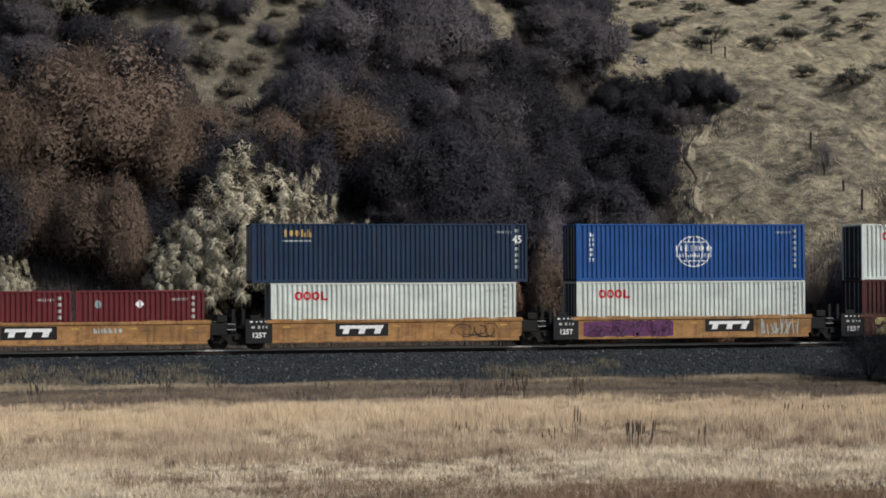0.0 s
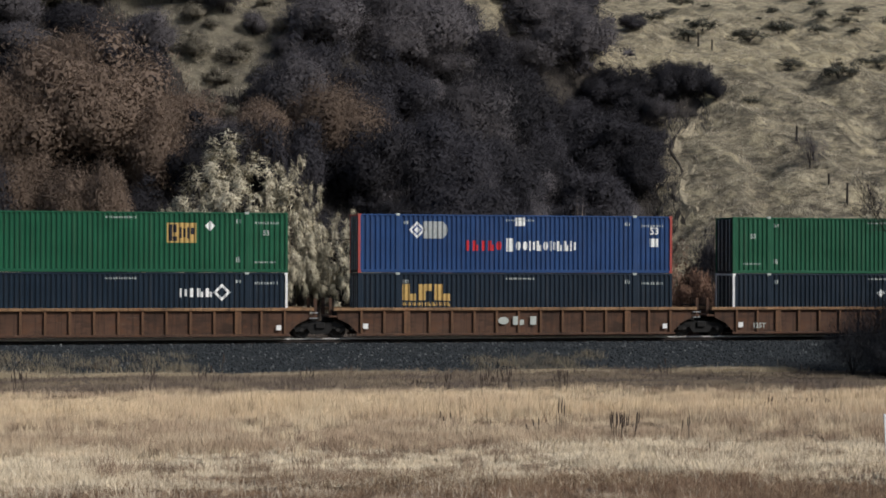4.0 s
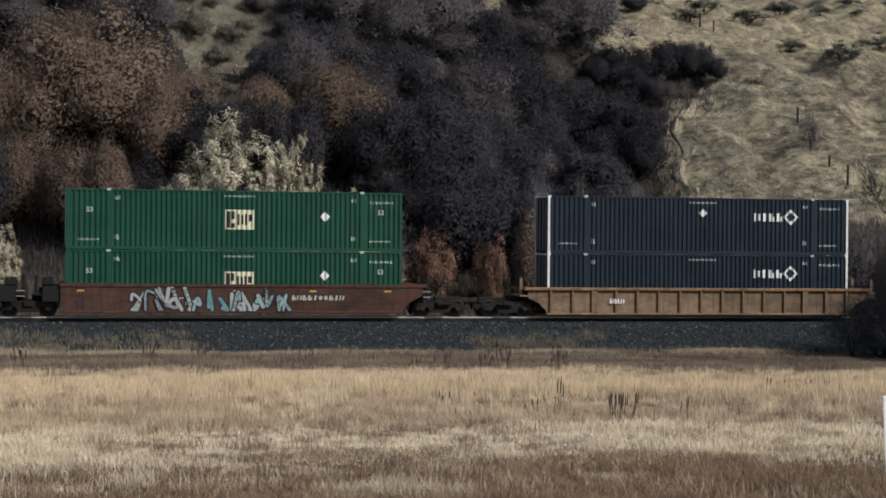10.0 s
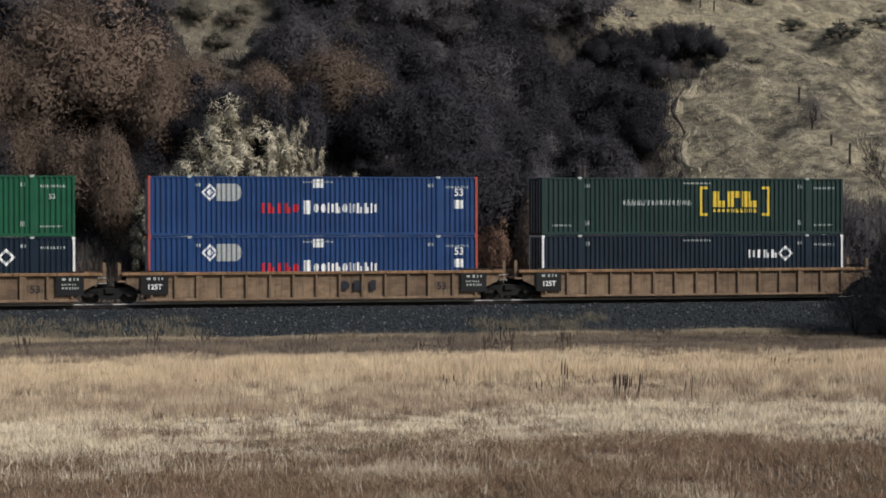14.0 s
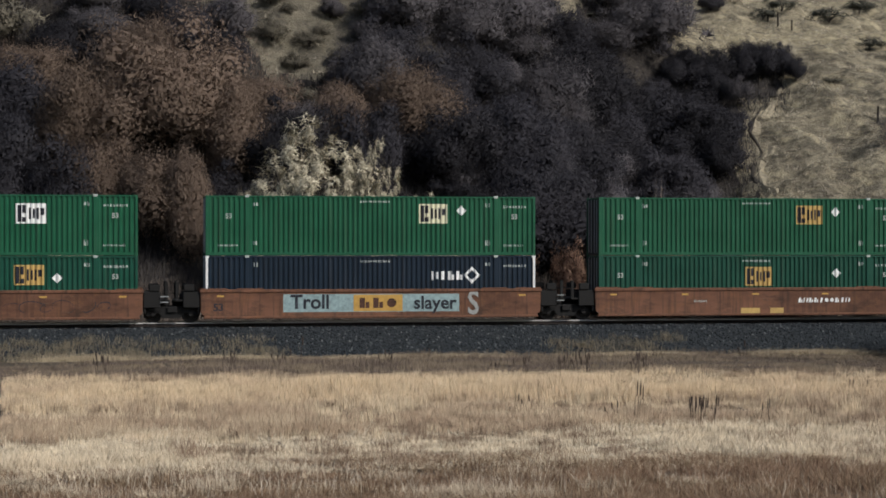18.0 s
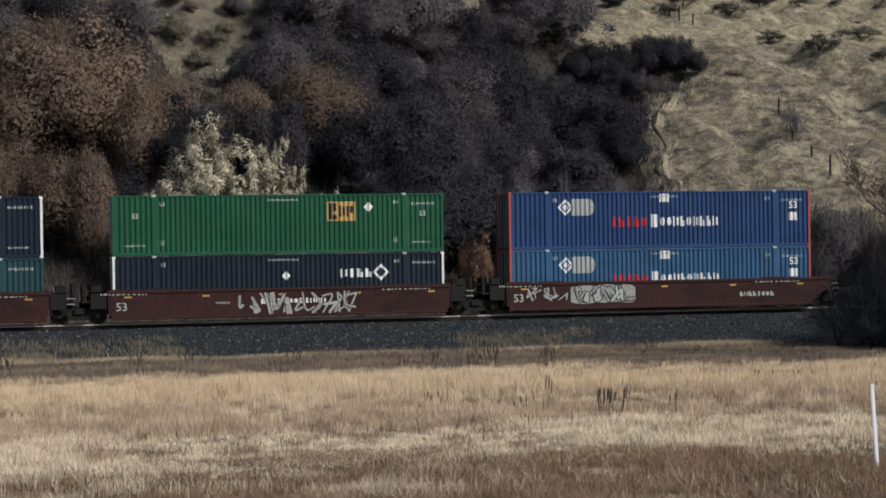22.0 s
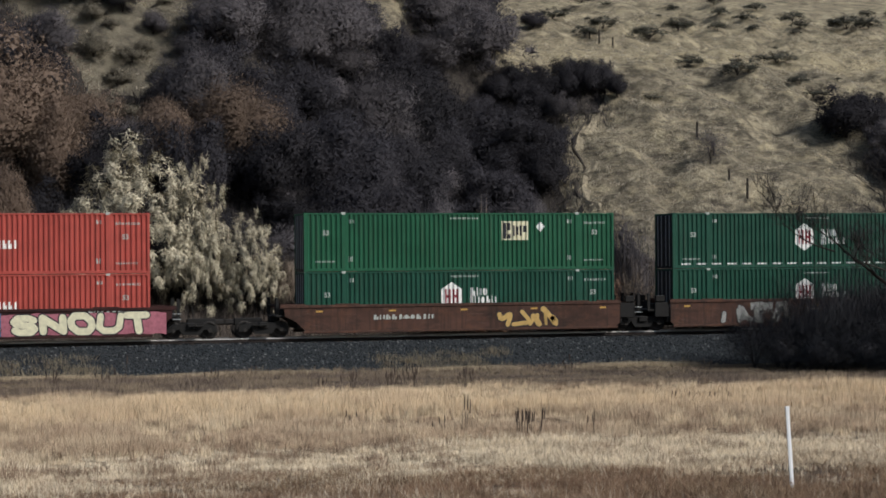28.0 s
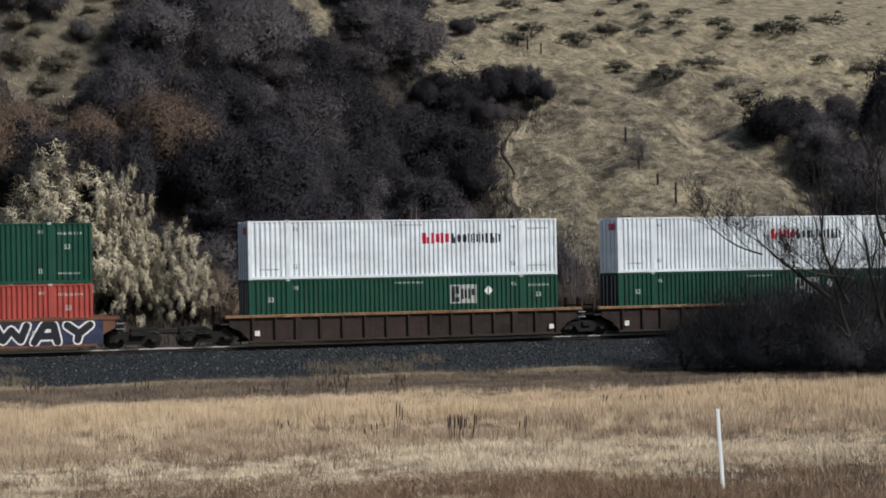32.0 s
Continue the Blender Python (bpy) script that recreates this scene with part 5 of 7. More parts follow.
    wild_piece(car, 9.9, 13.0, 0.86, 1.05, (M_GOLD, M_PALE), M_INK, 40, "pale bubble lettering in black outline", 0.24, 0.05, 0.75)
    put(459.65, hub("green container with white hexagon, in the well", DEEP_GREEN, False, False, 42), LOW)
    put(459.65, emp("green container with gold emblem above hexagon", GREEN, 10.85, 2.0, 12.2, 2.2, 43, M_CREAM), HIGH)
    car = put(479.05, well_car("rust-brown well car with white and silver scrawls", 16.15, RUST_BROWN, "plain"))
    wild_piece(car, 2.6, 4.4, 0.85, 1.0, (M_SILVER,), M_INK, 44, "white angular sprayed shape", 0.24, 0.03, 0.7)
    spray(car, [rect(4.7, 0.9, 0.5, 1.1), rect(4.9, 1.2, 1.3, 0.4), rect(5.8, 0.9, 0.45, 1.1, 0.35), rect(6.3, 0.9, 0.4, 1.1, -0.3)], M_SILVER, 1, "white spray-painted shape")
    wild_piece(car, 10.0, 16.3, 0.85, 1.1, (M_SILVER, M_GREY), M_INK, 45, "silver spray-painted scrawl", 0.11, 0.05, 0.45)
    tagged(marking("placard_mark", car, bars(7.4, 9.9, 0.95, 0.40, 4, 96, 0.2), M_WHITE, y=SIDE_Y), kind="stuff")
    put(479.05, hub("green container with hexagon, lower of two", DEEP_GREEN, False, False, 47), LOW)
    put(479.05, hub("green container with hexagon and dashes, upper of two", DEEP_GREEN, seed=48), HIGH)
    car = put(498.45, well_car("blue-sprayed well car with large outlined lettering", 16.15, ORANGE_BROWN, "plain", last=True))
    spray(car, patch(-0.6, 16.6, 0.87, 1.24, 200), M_DUSK, 1, "dusky blue sprayed background")
    for body, x0, x1 in (("DEKOY.", 0.35, 8.35), ("NOWAY", 8.45, 16.2)):
        fat_word(car, body, x0, x1, 0.86, 1.18, 0.36, M_WHITE, 2, "white outline of a sprayed word", 0.085)
        fat_word(car, body, x0, x1, 0.86, 1.18, 0.36, M_INK, 3, "black spray-painted word with white outline")
    number_bars(car, 10.0, 0.92, 10, 3.4, M_PALE)
    put(498.45, hub("faded red container with hexagon, in the well", RED, True, False, 50), LOW)
    put(498.45, hub("green container with hexagon stacked on red", DEEP_GREEN, False, False, 51), HIGH)

    car = put(522.15, well_car("ribbed dark brown well car with ochre chord", 16.15, DARK_BROWN, "ribbed", True, chord=CHORD))
    put(522.15, emp("deep green container with a pale worn emblem", DEEP_GREEN, 11.05, 2.0, 12.4, 2.15, 52, ghost=True), LOW)
    put(522.15, xpo("cool white container with crimson and black lettering", COOL_WHITE), HIGH)
    car = put(541.7, well_car("ribbed dark brown well car under white container", 16.15, DARK_BROWN, "ribbed", chord=CHORD))
    put(541.7, emp("deep green container with small emblem", DEEP_GREEN, 11.05, 2.0, 12.4, 2.15, 53, ghost=True), LOW)
    put(541.7, xpo("cool white container, grimy at its end", COOL_WHITE, 54), HIGH)
    put(561.2, well_car("ribbed dark brown well car, empty", 16.15, DARK_BROWN, "ribbed", last=True, chord=CHORD))
    return rides


RIDES = train()

# ---- vegetation ----


def bearing(az, r):
    a = radians(az)
    return r * math.sin(a), r * math.cos(a)


def ground_at(az, el):
    """The place on the hill behind the track that is met from the eye at a bearing and an elevation."""
    r = np.arange(98.0, 420.0, 0.5)
    x, y = bearing(az, r)
    z = terrain(x, y)
    k = int(np.argmax(z > EYE.z + r * math.tan(radians(el))))
    return float(x[k]), float(y[k]), float(z[k]), float(r[k])


def blades(x, y, tall, wide, lean, seed, z=None, lift=0.0):
    """Thin upright triangles on the ground: verts and corners."""
    r = np.random.RandomState(seed)
    n = len(x)
    z = terrain(x, y) if z is None else z
    a, b = r.normal(0.75, 0.6, n), r.uniform(0, 6.283, n)
    tilt = tall * lean * r.uniform(0, 1, n) ** 1.5
    base = np.stack([x, y, z - 0.02 + lift * 0], -1)
    side = np.stack([np.cos(a), np.sin(a), 0 * a], -1) * (wide * r.uniform(0.6, 1.4, n))[:, None]
    tip = base + np.stack([tilt * np.cos(b), tilt * np.sin(b), tall * np.sqrt(np.maximum(0.1, 1 - (lean * 0.6) ** 2))], -1)
    v = np.stack([base - side, base + side, tip], 1).reshape(-1, 3)
    return v, np.arange(3 * n).reshape(-1, 3)


def field_grass(name, label, n, y0, y1, tall, wide, lean, tones, patch_rgb, seed, edge=2.5, clump=0.8, tuft=14):
    """Grass of one kind over a stretch of the field, with uneven borders."""
    r = np.random.RandomState(seed)
    y = y0 + (y1 - y0) * r.uniform(0, 1, n)
    x = y * np.tan(np.radians(r.uniform(-3.5, 32.5, n)))
    y = y + edge * wave(x * 0.13, 0 * x + seed, seed) + 0.6 * edge * r.normal(0, 0.6, n)
    # gather the blades into tufts
    k = n // tuft
    pick = r.randint(0, k, n)
    near = r.uniform(0, 1, n) < clump
    wide_tuft = 0.07 * (tuft / 14) ** 0.6
    x = np.where(near, x[pick] + r.normal(0, wide_tuft, n), x)
    y = np.where(near, y[pick] + r.normal(0, wide_tuft, n), y)
    y = np.minimum(y, TRACK - 4.5 - 0.3 * r.uniform(0, 1, n))
    big = 0.75 + 0.35 * wave(x * 0.35, y * 0.35, seed + 1)
    h = tall * r.uniform(0.5, 1.15, n) * np.clip(big, 0.45, 1.3) * np.clip(0.95 + 0.35 * wave(x * 1.1, y * 1.1, seed + 3), 0.6, 1.35)
    v, c = blades(x, y, h, wide, lean, seed + 2)
    m = Mat(name, 0.9, 0, 0.15)
    step = 1.0 / (len(tones) - 1)
    col = m.ramp(m.island(), [(i * step, t) for i, t in enumerate(tones)])
    p = m.noise(m.world_coords((0.10, 0.30, 0.0)), 1.6, 5, 0.6)
    col = m.mix(m.value(p, 0.45, 0.62, 0, 0.8), col, patch_rgb)
    q = m.noise(m.world_coords((0.55, 0.9, 0.0)), 1.5, 4, 0.6)
    col = m.mix(1.0, col, m.ramp(q, [(0.31, (0.50, 0.47, 0.46)), (0.44, (0.93, 0.93, 0.93)), (0.66, (1.20, 1.20, 1.20))]), "MULTIPLY")
    m.colour(col)
    m.let_through(col, 0.10)
    tagged(new("grass", soup("grass", v, c, m.m)), label, "grass", kind="stuff")


field_grass("russet dry grass", "russet-brown dry grass of the near field", 200000, 28, 45.5, 0.48, 0.0085, 1.3,
            [(0.089, 0.058, 0.039), (0.212, 0.140, 0.089), (0.140, 0.089, 0.060), (0.391, 0.293, 0.191), (0.064, 0.043, 0.031), (0.212, 0.136, 0.085), (0.476, 0.374, 0.255)], (0.221, 0.140, 0.093), 101, 1.8)
field_grass("pale straw", "low flattened pale straw-coloured grass", 115000, 43.5, 51.5, 0.36, 0.013, 1.05,
            [(0.665, 0.570, 0.418), (0.779, 0.684, 0.518), (0.570, 0.480, 0.351), (0.817, 0.731, 0.570)], (0.570, 0.465, 0.332), 111, 2.2)
field_grass("ochre dry grass", "ochre-brown dry grass", 130000, 50, 61, 0.46, 0.0125, 0.75,
            [(0.387, 0.286, 0.198), (0.484, 0.370, 0.260), (0.299, 0.216, 0.151), (0.546, 0.431, 0.308)], (0.528, 0.431, 0.308), 121, 1.8)
field_grass("golden dry grass", "tall golden dry grass before the bank", 150000, 58.0, 70.5, 0.56, 0.013, 0.6,
            [(0.598, 0.471, 0.304), (0.704, 0.563, 0.374), (0.475, 0.356, 0.238), (0.739, 0.616, 0.427)], (0.510, 0.387, 0.273), 131, 2.6)
field_grass("brown weeds", "dull brown weeds along the ballast", 120000, 69.0, 84.0, 0.34, 0.015, 0.7,
            [(0.119, 0.092, 0.076), (0.170, 0.133, 0.106), (0.085, 0.068, 0.060), (0.238, 0.187, 0.143)], (0.289, 0.230, 0.157), 141, 2.4)
field_grass("bleached stalks", "scattered bleached stalks over the russet grass", 4500, 29, 44.0, 0.48, 0.009, 0.75,
            [(0.527, 0.451, 0.348), (0.629, 0.561, 0.451), (0.442, 0.357, 0.272)], (0.561, 0.476, 0.365), 161, 1.5, 0.3)
field_grass("bleached patches", "bleached straw lying in the russet grass", 22000, 29, 45.0, 0.36, 0.010, 1.1,
            [(0.480, 0.400, 0.296), (0.576, 0.496, 0.376), (0.400, 0.320, 0.232)], (0.440, 0.352, 0.256), 171, 1.5, 1.0, 240)
field_grass("russet tufts", "russet-brown tufts among the pale straw", 26000, 43, 53, 0.42, 0.010, 0.8,
            [(0.15, 0.105, 0.078), (0.27, 0.195, 0.14), (0.36, 0.27, 0.19)], (0.22, 0.155, 0.11), 201, 1.5, 1.0, 90)
field_grass("straw tufts", "pale straw tufts among the ochre grass", 26000, 49, 72, 0.54, 0.012, 0.6,
            [(0.614, 0.502, 0.344), (0.725, 0.614, 0.437), (0.512, 0.400, 0.270)], (0.651, 0.530, 0.372), 211, 1.5, 1.0, 60)
field_grass("umber tufts", "dark umber tufts among the golden grass", 20000, 51, 72, 0.42, 0.012, 0.7,
            [(0.13, 0.092, 0.066), (0.21, 0.15, 0.105), (0.30, 0.22, 0.15)], (0.17, 0.12, 0.085), 221, 1.5, 1.0, 90)


def bank_tufts():
    """Weeds that creep up the foot of the ballast, and mats of straw before it."""
    straw_v = []
    r = np.random.RandomState(171)
    k, per = 760, 40
    cx, cy = r.uniform(-8, 60, k), TRACK - 4.7 + 1.9 * r.uniform(0, 1, k) ** 1.6
    keep = wave(cx * 0.25, cy * 0, 172) > -0.05
    cx, cy = np.repeat(cx[keep], per), np.repeat(cy[keep], per)
    x, y = cx + r.normal(0, 0.28, len(cx)), cy + r.normal(0, 0.12, len(cx))
    z = -0.46 - (TRACK - 2.35 - y) / 2.25 * 1.16
    v, c = blades(x, y, r.uniform(0.12, 0.46, len(x)), 0.012, 0.8, 173, z)
    for mx, my, half in ((14.0, 84.4, 4.6), (4.5, 84.6, 3.2), (-1.5, 84.8, 2.6), (24.5, 84.4, 3.0), (33.0, 84.6, 3.4)):
        q = 5200
        sx, sy = mx + half * r.normal(0, 0.45, q), my + r.normal(0, 0.22, q)
        w, d = blades(sx, sy, r.uniform(0.15, 0.40, q), 0.014, 1.0, 174, np.maximum(-0.46 - (TRACK - 2.35 - sy) / 2.25 * 1.16, FIELD))
        straw_v.append(w)
    straw = np.concatenate(straw_v)
    tagged(new("straw_mat", soup("straw_mat", straw, np.arange(len(straw)).reshape(-1, 3), strands("matted pale straw", [(0.38, 0.31, 0.21), (0.50, 0.42, 0.29), (0.28, 0.225, 0.155)], thin=0.1))), "matted pale straw at the foot of the ballast", "grass", kind="stuff")
    mat = strands("weeds on the ballast", [(0.15, 0.125, 0.095), (0.24, 0.205, 0.15), (0.32, 0.28, 0.20)], thin=0.3)
    tagged(new("bank_weeds", soup("bank_weeds", v, c, mat)), "grey-brown weeds on the ballast foot", "weeds", kind="stuff")


bank_tufts()


def scrub_rim(az):
    """Elevation up to which the scrub covers the hill at a bearing."""
    return np.interp(az, [-4, 1, 3.6, 4.6, 6.8, 7.6, 9.2, 12.1, 12.2, 13.8, 14.2, 16.8, 17.2, 18.1, 19.4, 20.6], [8.6, 8.6, 7.4, 5.4, 5.3, 6.6, 8.8, 8.9, 7.4, 7.3, 7.8, 7.2, 6.5, 5.75, 5.75, 5.6])


def hill_grass():
    """Bunch grass in tufts, set in broken rows along the contours of the open slopes."""
    r = np.random.RandomState(151)
    n = 16000
    az = np.where(r.uniform(0, 1, n) < 0.72, r.uniform(18.5, 33, n), r.uniform(-4, 18.5, n))
    rr = 98 + 130 * r.uniform(0, 1, n) ** 1.15
    x, y = rr * np.sin(np.radians(az)), rr * np.cos(np.radians(az))
    z = terrain(x, y)
    rows = np.sin(z * 5.5 + 1.6 * wave(x * 0.22, y * 0.22, 155))
    keep = (y > 98) & (rows + 0.9 * wave(x * 0.5, y * 0.5, 152) > -0.25)
    keep &= (np.degrees(np.arctan2(z - EYE.z, rr)) > scrub_rim(az)) | (az > 19.7)
    x, y, per = x[keep], y[keep], 15
    size = np.repeat(r.uniform(0.5, 1.5, len(x)), per)
    x, y = np.repeat(x, per), np.repeat(y, per)
    x, y = x + r.normal(0, 0.16, len(x)) * size, y + r.normal(0, 0.09, len(x)) * size
    v, c = blades(x, y, r.uniform(0.14, 0.42, len(x)) * size, 0.026, 1.2, 154)
    mat = strands("bunch grass of the slope", [(0.41, 0.362, 0.272), (0.65, 0.577, 0.44), (0.28, 0.248, 0.19), (0.80, 0.71, 0.54), (0.17, 0.151, 0.122)], 0.45, (0.30, 0.268, 0.215), thin=0.2)
    tagged(new("bunch_grass", soup("bunch_grass", v, c, mat)), "tan bunch grass on the hillside", "grass", kind="stuff")


hill_grass()

# twigs and leaves
MAUVE = strands("dark mauve twigs", [(0.048, 0.046, 0.054), (0.060, 0.057, 0.066), (0.074, 0.070, 0.080)], each=0.55, thin=0.4)
SMOKE = strands("smoky grey twigs", [(0.118, 0.109, 0.117), (0.142, 0.130, 0.138), (0.170, 0.156, 0.162)], each=0.42, thin=0.4)
UMBER = strands("brown autumn twigs", [(0.180, 0.132, 0.101), (0.215, 0.158, 0.121), (0.255, 0.19, 0.146)], each=0.3, thin=0.4)
HAZE = strands("grey haze of twigs", [(0.022, 0.022, 0.025), (0.034, 0.034, 0.038), (0.056, 0.055, 0.060)])
RUSSET = strands("russet withered leaves", [(0.14, 0.080, 0.058), (0.22, 0.13, 0.092), (0.32, 0.205, 0.145)], thin=0.3)
BUFF = strands("buff withered twigs", [(0.12, 0.092, 0.072), (0.19, 0.15, 0.115), (0.27, 0.215, 0.165)])
BRUSH = strands("olive-brown dry brush", [(0.11, 0.098, 0.076), (0.16, 0.142, 0.108), (0.22, 0.195, 0.148)], each=0.4, thin=0.2)
SILVER_LEAF = strands("silvery willow leaves", [(0.22, 0.193, 0.140), (0.36, 0.32, 0.232), (0.50, 0.45, 0.33), (0.66, 0.60, 0.45)])
SAGE = strands("dark sage leaves", [(0.035, 0.036, 0.030), (0.060, 0.060, 0.048), (0.095, 0.093, 0.072)])
BARK = plain("grey-brown bark", (0.035, 0.029, 0.025), 0.95, vary=0.35, scale=12)


def sprays(n, seed, clumps, length, wide, up=0.5, wild=0.5, droop=0.0, flat=1.0, core=0.45, size=0.16, hang=1.0, loose=0.3, puff=0.55, lacy=False):
    """Twigs or leaves of a crown one unit wide and high, gathered in rounded clumps, as loose triangles."""
    r = np.random.RandomState(seed)

    def unit(a):
        return a / (np.linalg.norm(a, axis=1)[:, None] + 1e-6)

    d = r.normal(0, 1, (clumps, 3))
    d[:, 2] = np.abs(d[:, 2]) * 0.95 - 0.42
    d = unit(d)
    rad = core + (1 - core) * r.uniform(0, 1, clumps) ** 0.5
    lump = 0.78 + 0.22 * np.sin(3 * np.arctan2(d[:, 1], d[:, 0]) + r.uniform(0, 6)) * np.cos(4 * d[:, 2] + r.uniform(0, 6)) + r.uniform(-0.14, 0.12, clumps)
    c = d * (rad * lump)[:, None] * np.array([0.5, 0.5, 0.60 * flat]) + np.array([0, 0, 0.34 * flat])
    c[:, 2] = np.maximum(c[:, 2], 0.06)
    if lacy:
        c = d * (r.uniform(0.03, 1, clumps) ** 0.4)[:, None] * np.array([0.47, 0.47, 0.62]) + np.array([0, 0, 0.36])
        c[:, 2] = np.maximum(c[:, 2], 0.05) + 0.04 * np.sin(9 * c[:, 0] + 2)
    pick = r.randint(0, clumps, n)
    spread = size * r.uniform(0.6, 1.4, clumps)
    e = unit(r.normal(0, 1, (n, 3)) + np.array([0, 0, 0.3]))
    p = c[pick] + e * (spread[pick] * r.uniform(0.35, 1.0, n) ** 0.6)[:, None] * np.array([1, 1, hang])
    out = unit((p - np.array([0, 0, 0.22])) * np.array([1, 1, 0.9]))
    face = unit(0.42 * e + 0.80 * out + r.normal(0, 0.14, (n, 3)))
    w = np.array([0, 0, up - droop]) + r.normal(0, wild, (n, 3))
    w = w - face * np.sum(w * face, axis=1)[:, None]
    free = r.uniform(0, 1, n) < loose
    w = unit(np.where(free[:, None], out * 0.8 + np.array([0, 0, 0.5 * up - droop]) + r.normal(0, 0.5, (n, 3)), w))
    s = unit(np.cross(face, w))
    ln = length * r.uniform(0.5, 1.4, n) * np.where(free, 1.3, 1.0)
    wd = wide * r.uniform(0.6, 1.4, n) * np.where(free, 0.5, 1.0)
    v = np.stack([p - s * wd[:, None], p + s * wd[:, None], p + w * ln[:, None]], 1)
    # round the shading of each clump, as fine twigs do
    nor = unit(puff * e + 0.75 * out + np.array([0, 0, 0.12]) + r.normal(0, 0.16, (n, 3)))
    turned = np.sum(np.cross(v[:, 1] - v[:, 0], v[:, 2] - v[:, 0]) * nor, axis=1) < 0
    v[turned] = v[turned][:, [1, 0, 2]]
    v = v.reshape(-1, 3)
    v[:, 2] = np.maximum(v[:, 2], 0.0)
    nor, tri = np.repeat(nor, 3, axis=0), np.arange(len(v)).reshape(-1, 3)
    return v, tri, nor


def mound(n, seed, lobes, length, wide, mush=0.0, loose=0.3, fuzz=0.36):
    """A shrub one unit wide and high: rounded uneven lobes of fine twigs."""
    r = np.random.RandomState(seed)

    def unit(a):
        return a / (np.linalg.norm(a, axis=1)[:, None] + 1e-6)

    d = r.normal(0, 1, (lobes, 3))
    d[:, 2] = np.abs(d[:, 2]) * 1.1 - 0.30
    d = unit(d)
    size = 0.10 + 0.15 * r.uniform(0, 1, lobes) ** 1.4
    lean = 0.20 * np.sin(2 * np.arctan2(d[:, 1], d[:, 0]) + r.uniform(0, 6)) + 0.14 * np.sin(5 * np.arctan2(d[:, 1], d[:, 0]) + r.uniform(0, 6))
    reach = (0.98 - size * 1.3 + lean) * r.uniform(0.45, 1.08, lobes)
    c = d * reach[:, None] * np.array([0.50, 0.50, 0.62]) + np.array([0, 0, 0.36])
    c[:, 2] = np.maximum(c[:, 2], size * 0.5)
    c[:, :2] *= (1 - mush * (1 - np.clip(c[:, 2] / 0.5, 0, 1)))[:, None]
    share = size ** 2 / np.sum(size ** 2)
    pick = r.choice(lobes, n * 2, p=share)
    e = unit(r.normal(0, 1, (n * 2, 3)) + np.array([0, 0, 0.35]))
    p = c[pick] + e * (size[pick] * (1 - fuzz + 1.6 * fuzz * r.uniform(0, 1, n * 2)))[:, None] * np.array([1, 1, 1.3])
    # leave out what would lie hidden inside another lobe
    deep = np.zeros(n * 2, bool)
    for k in range(lobes):
        deep |= (np.sum((p - c[k]) ** 2, axis=1) < (0.45 * size[k]) ** 2) & (pick != k)
    p, e, pick = p[~deep][:n], e[~deep][:n], pick[~deep][:n]
    n = len(p)
    out = unit((p - np.array([0, 0, 0.25])) * np.array([1, 1, 0.9]))
    free = r.uniform(0, 1, n) < loose
    w = r.normal(0, 0.55, (n, 3)) + np.array([0, 0, 0.9])
    w = w - e * np.sum(w * e, axis=1)[:, None] * 0.8
    w = unit(np.where(free[:, None], e * 0.7 + np.array([0, 0, 0.5]) + r.normal(0, 0.4, (n, 3)), w))
    side = unit(np.cross(w, unit(e + r.normal(0, 0.5, (n, 3)))))
    ln = length * r.uniform(0.5, 1.5, n) * np.where(free, 1.35, 1.0)
    wd = wide * r.uniform(0.5, 1.5, n) * np.where(free, 0.55, 1.0)
    v = np.stack([p - side * wd[:, None], p + side * wd[:, None], p + w * ln[:, None]], 1)
    nor = unit(0.62 * e + 0.62 * out + np.array([0, 0, 0.14]) + r.normal(0, 0.15, (n, 3)))
    turned = np.sum(np.cross(v[:, 1] - v[:, 0], v[:, 2] - v[:, 0]) * nor, axis=1) < 0
    v[turned] = v[turned][:, [1, 0, 2]]
    v, nor, tri = v.reshape(-1, 3), np.repeat(nor, 3, axis=0), np.arange(3 * n).reshape(-1, 3)
    # broader sprays close in, that fill the gaps between the outer twigs
    k = n // 4
    pick = r.choice(lobes, k, p=share)
    e = unit(r.normal(0, 1, (k, 3)) + np.array([0, 0, 0.3]))
    p = c[pick] + e * (size[pick] * r.uniform(0.45, 0.74, k))[:, None] * np.array([1, 1, 1.3])
    w = r.normal(0, 0.6, (k, 3)) + np.array([0, 0, 0.6])
    w = unit(w - e * np.sum(w * e, axis=1)[:, None])
    side = np.cross(w, e) * (wide * 3.2 * r.uniform(0.5, 1.4, k))[:, None]
    b = np.stack([p - side, p + side, p + w * (length * 1.5 * r.uniform(0.6, 1.4, k))[:, None]], 1).reshape(-1, 3)
    bn = np.repeat(unit(0.62 * e + 0.62 * unit((p - np.array([0, 0, 0.25]))) + np.array([0, 0, 0.14]) + r.normal(0, 0.15, (k, 3))), 3, axis=0)
    v, nor = np.concatenate([v, b]), np.concatenate([nor, bn])
    tri = np.arange(len(v)).reshape(-1, 3)
    v[:, 2] = np.maximum(v[:, 2], 0.0)
    return v, tri, nor


